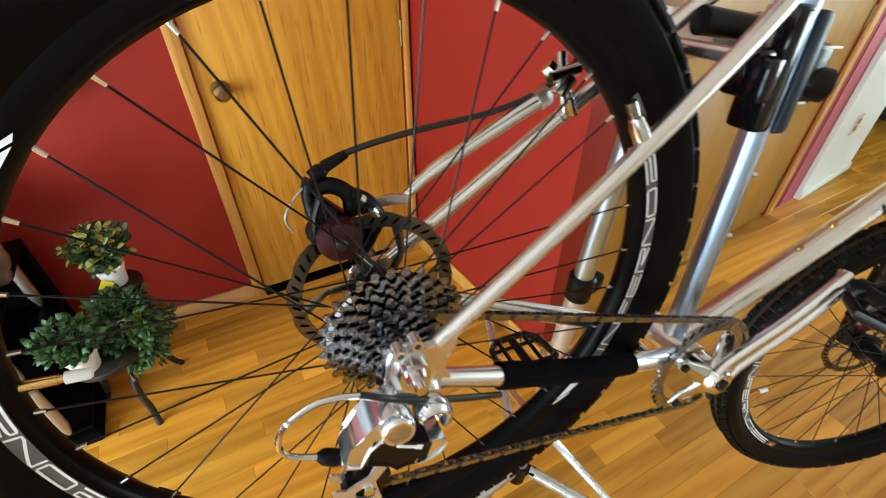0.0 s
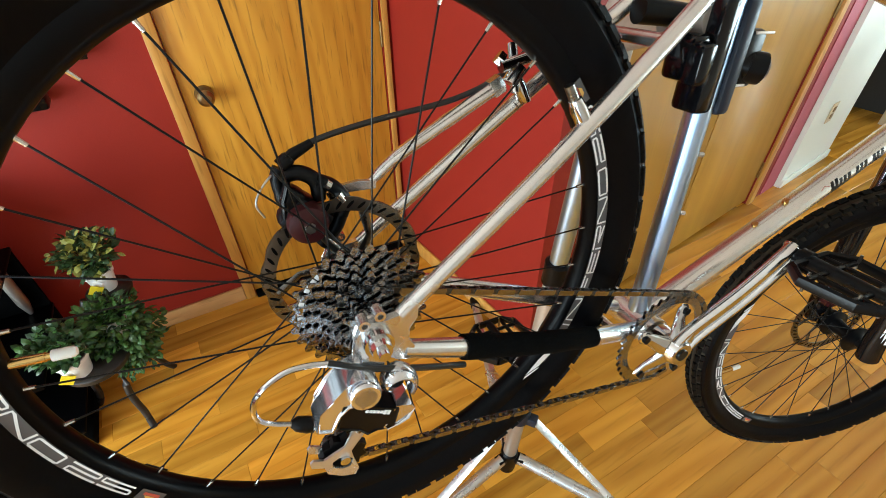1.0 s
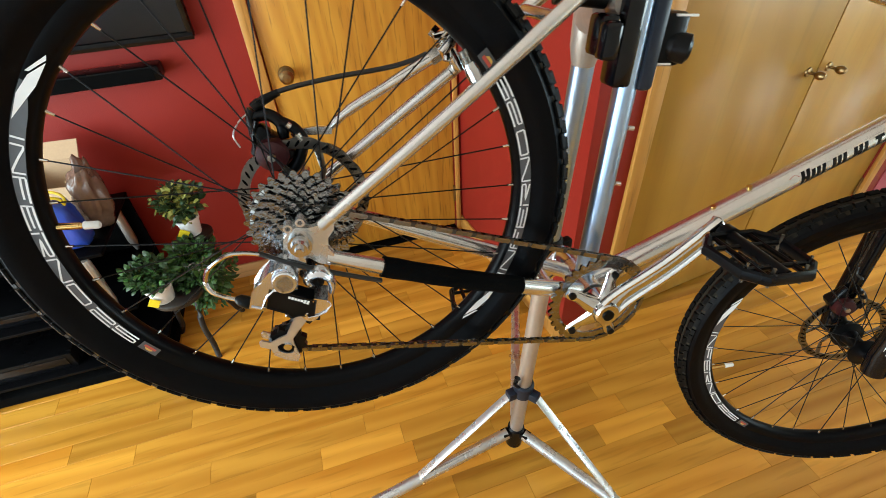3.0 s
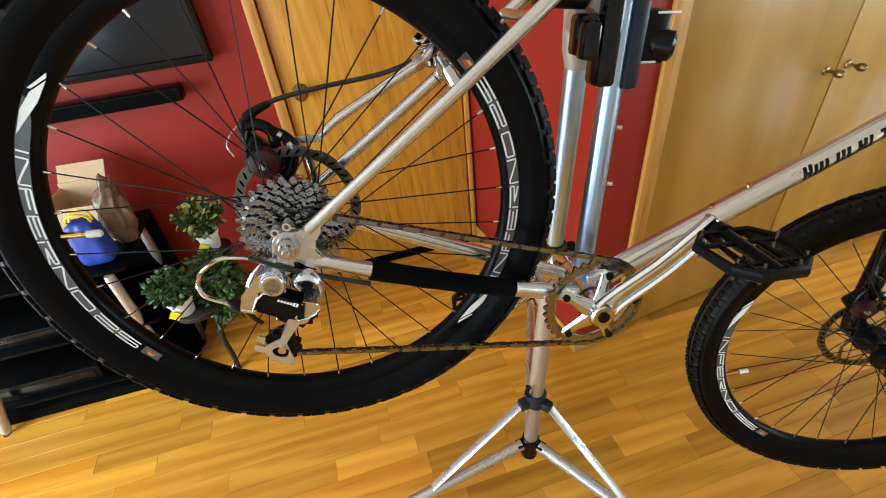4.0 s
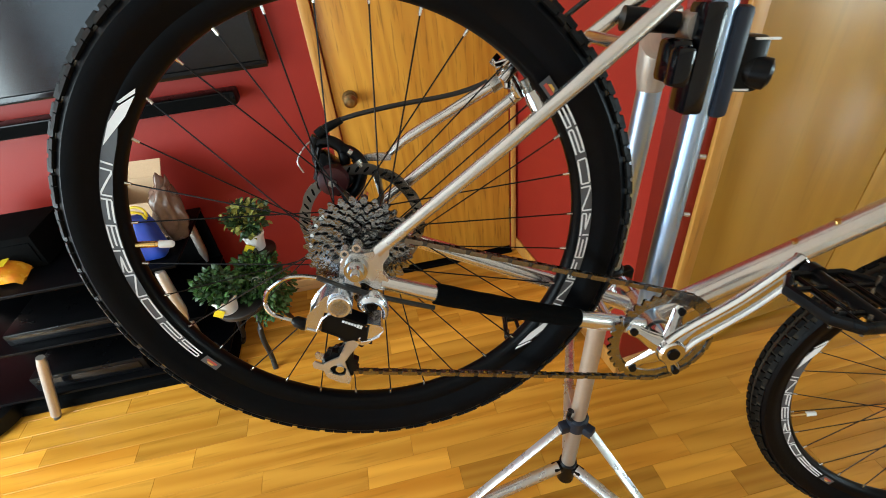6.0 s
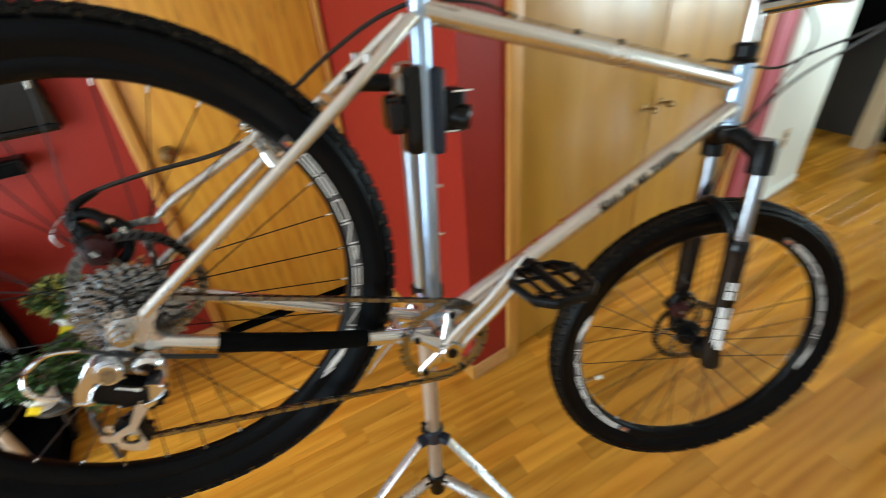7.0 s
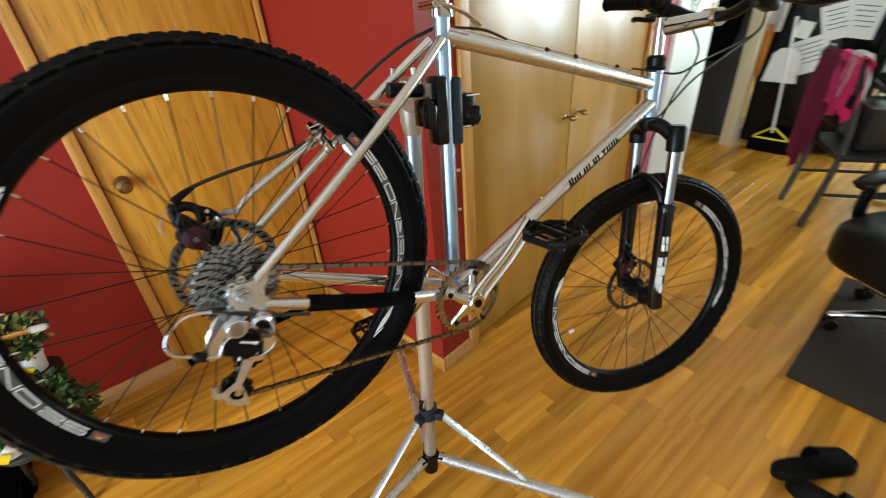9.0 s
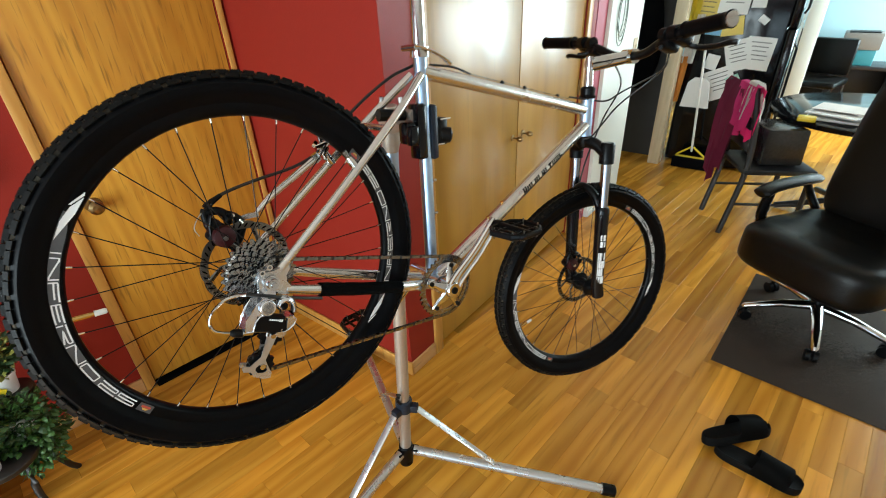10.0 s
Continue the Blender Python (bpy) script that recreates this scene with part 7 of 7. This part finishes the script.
oc = thing("office_chair", Matrix.Translation((2.48, -0.66, 0.005)) @ Matrix.Rotation(radians(150), 4, "Z"), "large black leather office chair on a chrome five-star base", "office chair")
inv_oc = oc.matrix_world.inverted()
foot0 = inv_oc @ Vector((2.165, -0.682, 0))
a0 = math.degrees(math.atan2(foot0.y, foot0.x))
for k in range(5):
    a = radians(a0 + 72 * k)
    d = Vector((math.cos(a), math.sin(a), 0))
    bm = B()
    tube(bm, [d * 0.03 + Vector((0, 0, 0.125)), d * 0.16 + Vector((0, 0, 0.115)), d * 0.315 + Vector((0, 0, 0.078)), d * 0.322 + Vector((0, 0, 0.070))], [0.030, 0.024, 0.018, 0.012], 12, squash=0.8)
    lg = part("base_arm", bm, CHROME, oc, "chrome base arm")
    bm = B()
    side = d.cross(Vector((0, 0, 1)))
    c = d * 0.305 + Vector((0, 0, 0.028))
    for s in (-1, 1):
        tube(bm, [c + side * s * 0.006, c + side * s * 0.026], 0.028, 16)
    tube(bm, [c + Vector((0, 0, 0.01)), c + Vector((0, 0, 0.05))], 0.010, 8)
    part("caster", bm, BLACK, lg, "black twin caster")
bm = B()
tube(bm, [(0, 0, 0.10), (0, 0, 0.22), (0, 0, 0.22), (0, 0, 0.36)], [0.034, 0.032, 0.022, 0.022], 18)
part("gas_column", bm, BLACK, oc)
bm = B()
box(bm, (0, 0, 0.37), (0.24, 0.20, 0.05), 0.012)
part("tilt_plate", bm, BLACK, oc)


def cushion(name, c, s, rot, puff, label, seed, rows=3):
    bm = B()
    n = 14
    made = bmesh.ops.create_cube(bm, size=2)
    bmesh.ops.subdivide_edges(bm, edges=bm.edges[:], cuts=10, use_grid_fill=True)
    for v in bm.verts:
        p = v.co.copy()
        q = Vector([math.copysign(abs(t) ** 1.0, t) for t in p])
        # superellipsoid with shallow pleats
        L = (abs(q.x) ** 5 + abs(q.y) ** 5 + abs(q.z) ** 5) ** 0.2
        q = q / L
        pleat = 1 + puff * (0.10 * abs(math.sin(q.x * rows * 1.57 + 0.8)) + 0.05 * noise.noise(q * 3 + Vector((seed, 0, 0))))
        v.co = Vector((q.x * s[0] / 2, q.y * s[1] / 2, q.z * s[2] / 2 * (pleat if q.z > 0 else 1)))
    bm.transform(Matrix.Translation(c) @ Matrix.Rotation(radians(rot), 4, "Y"))
    return part(name, bm, LEATHER, oc, label, smooth=60)


cushion("seat", (0.05, 0, 0.430), (0.64, 0.62, 0.22), -3, 1.0, "thick padded black seat", 1)
cushion("backrest", (-0.30, 0, 0.86), (0.78, 0.53, 0.17), -103, 1.2, "tall padded black backrest", 2, 4)
cushion("headrest", (-0.375, 0, 1.20), (0.20, 0.40, 0.15), -106, 1.0, "padded headrest", 3, 1)
for s in (-1, 1):
    bm = B()
    tube(bm, smooth_path([(0.10, s * 0.30, 0.42), (0.14, s * 0.325, 0.52), (0.12, s * 0.33, 0.64)]), 0.022, 10, squash=1.4)
    part("arm_support", bm, BLACK, oc)
    bm = B()
    tube(bm, smooth_path([(-0.22, s * 0.28, 0.50), (-0.20, s * 0.325, 0.58), (-0.16, s * 0.33, 0.64)]), 0.020, 10)
    part("arm_support", bm, BLACK, oc)
    bm = B()
    p = smooth_path([(-0.24, s * 0.33, 0.655), (-0.05, s * 0.33, 0.668), (0.12, s * 0.33, 0.668), (0.20, s * 0.325, 0.650)])
    tube(bm, p, [0.030] + [0.042] * (len(p) - 2) + [0.026], 14, squash=0.55)
    part("armrest", bm, LEATHER, oc, "padded armrest")


def slipper(name, m, label):
    """A slide: a waisted sole with a turned-up rim and a wide padded band over the forefoot."""
    s = thing(name, m, label, "slipper", "pair of slippers")

    def half(x):
        u = (x + 0.142) / 0.284
        return (0.040 + 0.013 * u - 0.007 * math.sin(math.pi * u)) * (1 - abs(2 * u - 1) ** 5) ** 0.5

    bm = B()
    xs = [-0.142 + 0.284 * (0.5 - 0.5 * math.cos(math.pi * i / 22)) for i in range(23)]
    rows = []
    for x in xs:
        w = max(0.004, half(x))
        rows.append([bm.verts.new((x, y * w, z)) for y, z in ((-0.92, 0.001), (-1.0, 0.012), (-1.0, 0.030), (-0.90, 0.036), (-0.6, 0.031), (0, 0.029), (0.6, 0.031), (0.90, 0.036), (1.0, 0.030), (1.0, 0.012), (0.92, 0.001))])
    for p, q in zip(rows, rows[1:]):
        for j in range(11):
            k = (j + 1) % 11
            bm.faces.new((p[j], p[k], q[k], q[j]))
    bm.faces.new(rows[0]), bm.faces.new(rows[-1])
    part("sole", bm, SLIPPER, s, smooth=50)
    bm = B()
    g = []
    for i in range(9):
        x = -0.016 + 0.112 * i / 8
        w = half(x) + 0.004
        g.append([bm.verts.new((x + 0.012 * math.sin(a), w * math.cos(a), 0.014 + (0.080 - 0.026 * i / 8) * math.sin(a) ** 0.6)) for a in [math.pi * j / 14 for j in range(15)]])
    for p, q in zip(g, g[1:]):
        for j in range(14):
            bm.faces.new((p[j], p[j + 1], q[j + 1], q[j]))
    bmesh.ops.solidify(bm, geom=bm.faces[:], thickness=0.010)
    part("strap", bm, SLIPPER, s, "wide padded strap", smooth=50)
    return s


slipper("slipper", Matrix.Translation((1.395, -0.566, 0)) @ Matrix.Rotation(radians(-93), 4, "Z"), "black slide slipper with a wide strap flat on the floor")
slipper("slipper", Matrix.Translation((1.492, -0.478, 0.022)) @ Matrix.Rotation(radians(-42), 4, "Z") @ Matrix.Rotation(radians(-14), 4, "X"),
        "black slide slipper tipped against the heel of the other")

# ---- oak strip floor, laid a little askew ----
rf = random.Random(11)
FLOOR_M = Matrix.Translation((0.5, 0.5, 0)) @ Matrix.Rotation(radians(-6), 4, "Z")
PITCH = 0.0790


def strip_bm(L):
    bm = B()
    w, h, c = PITCH - 0.0006, 0.012, 0.0007
    v = [bm.verts.new(p) for p in ((0.0003, 0, -h), (L - 0.0003, 0, -h), (L - 0.0003, w, -h), (0.0003, w, -h), (0.0003, 0, -c), (L - 0.0003, 0, -c), (L - 0.0003, w, -c), (0.0003, w, -c),
                                   (c, c, 0), (L - c, c, 0), (L - c, w - c, 0), (c, w - c, 0))]
    for f in ((0, 1, 5, 4), (1, 2, 6, 5), (2, 3, 7, 6), (3, 0, 4, 7), (4, 5, 9, 8), (5, 6, 10, 9), (6, 7, 11, 10), (7, 4, 8, 11), (8, 9, 10, 11)):
        bm.faces.new([v[i] for i in f])
    return bm


LENGTHS = (0.28, 0.40, 0.52, 0.64, 0.78, 0.95)
strips = {}
rest_v, rest_f = [], []
unit = ((0, 1, 5, 4), (1, 2, 6, 5), (2, 3, 7, 6), (3, 0, 4, 7), (4, 5, 9, 8), (5, 6, 10, 9), (6, 7, 11, 10), (7, 4, 8, 11), (8, 9, 10, 11))
near = 0
for row in range(-48, 36):
    y = row * PITCH
    x = -3.6 - rf.random() * 0.7
    while x < 7.6:
        L = rf.choice(LENGTHS)
        c = FLOOR_M @ Vector((x + L / 2, y + PITCH / 2, 0))
        if c.x - L / 2 > -2.74 and c.x + L / 2 < 7.7 and -3.05 < c.y < 2.9:
            if -1.3 < c.x < 2.3 and -0.62 < c.y < 1.78 and near < 300:
                near += 1
                if L not in strips:
                    strips[L] = part("floor_strip", strip_bm(L), FLOOR, floor, smooth=0)
                    o = strips[L]
                else:
                    o = again("floor_strip", strips[L], floor)
                o.matrix_basis = FLOOR_M @ Matrix.Translation((x, y, 0))
            else:
                w, h, cc_ = PITCH - 0.0006, 0.012, 0.0007
                n0 = len(rest_v)
                for p in ((0.0003, 0, -h), (L - 0.0003, 0, -h), (L - 0.0003, w, -h), (0.0003, w, -h), (0.0003, 0, -cc_), (L - 0.0003, 0, -cc_), (L - 0.0003, w, -cc_), (0.0003, w, -cc_),
                          (cc_, cc_, 0), (L - cc_, cc_, 0), (L - cc_, w - cc_, 0), (cc_, w - cc_, 0)):
                    rest_v.append((x + p[0], y + p[1], p[2]))
                rest_f += [tuple(n0 + i for i in f) for f in unit]
        x += L
me = bpy.data.meshes.new("floor_strips_rest")
me.from_pydata(rest_v, [], rest_f)
me.materials.append(FLOOR_FAR)
rest = tagged(new("floor_strips", me), kind="stuff")
rest.parent = floor
rest.matrix_basis = FLOOR_M
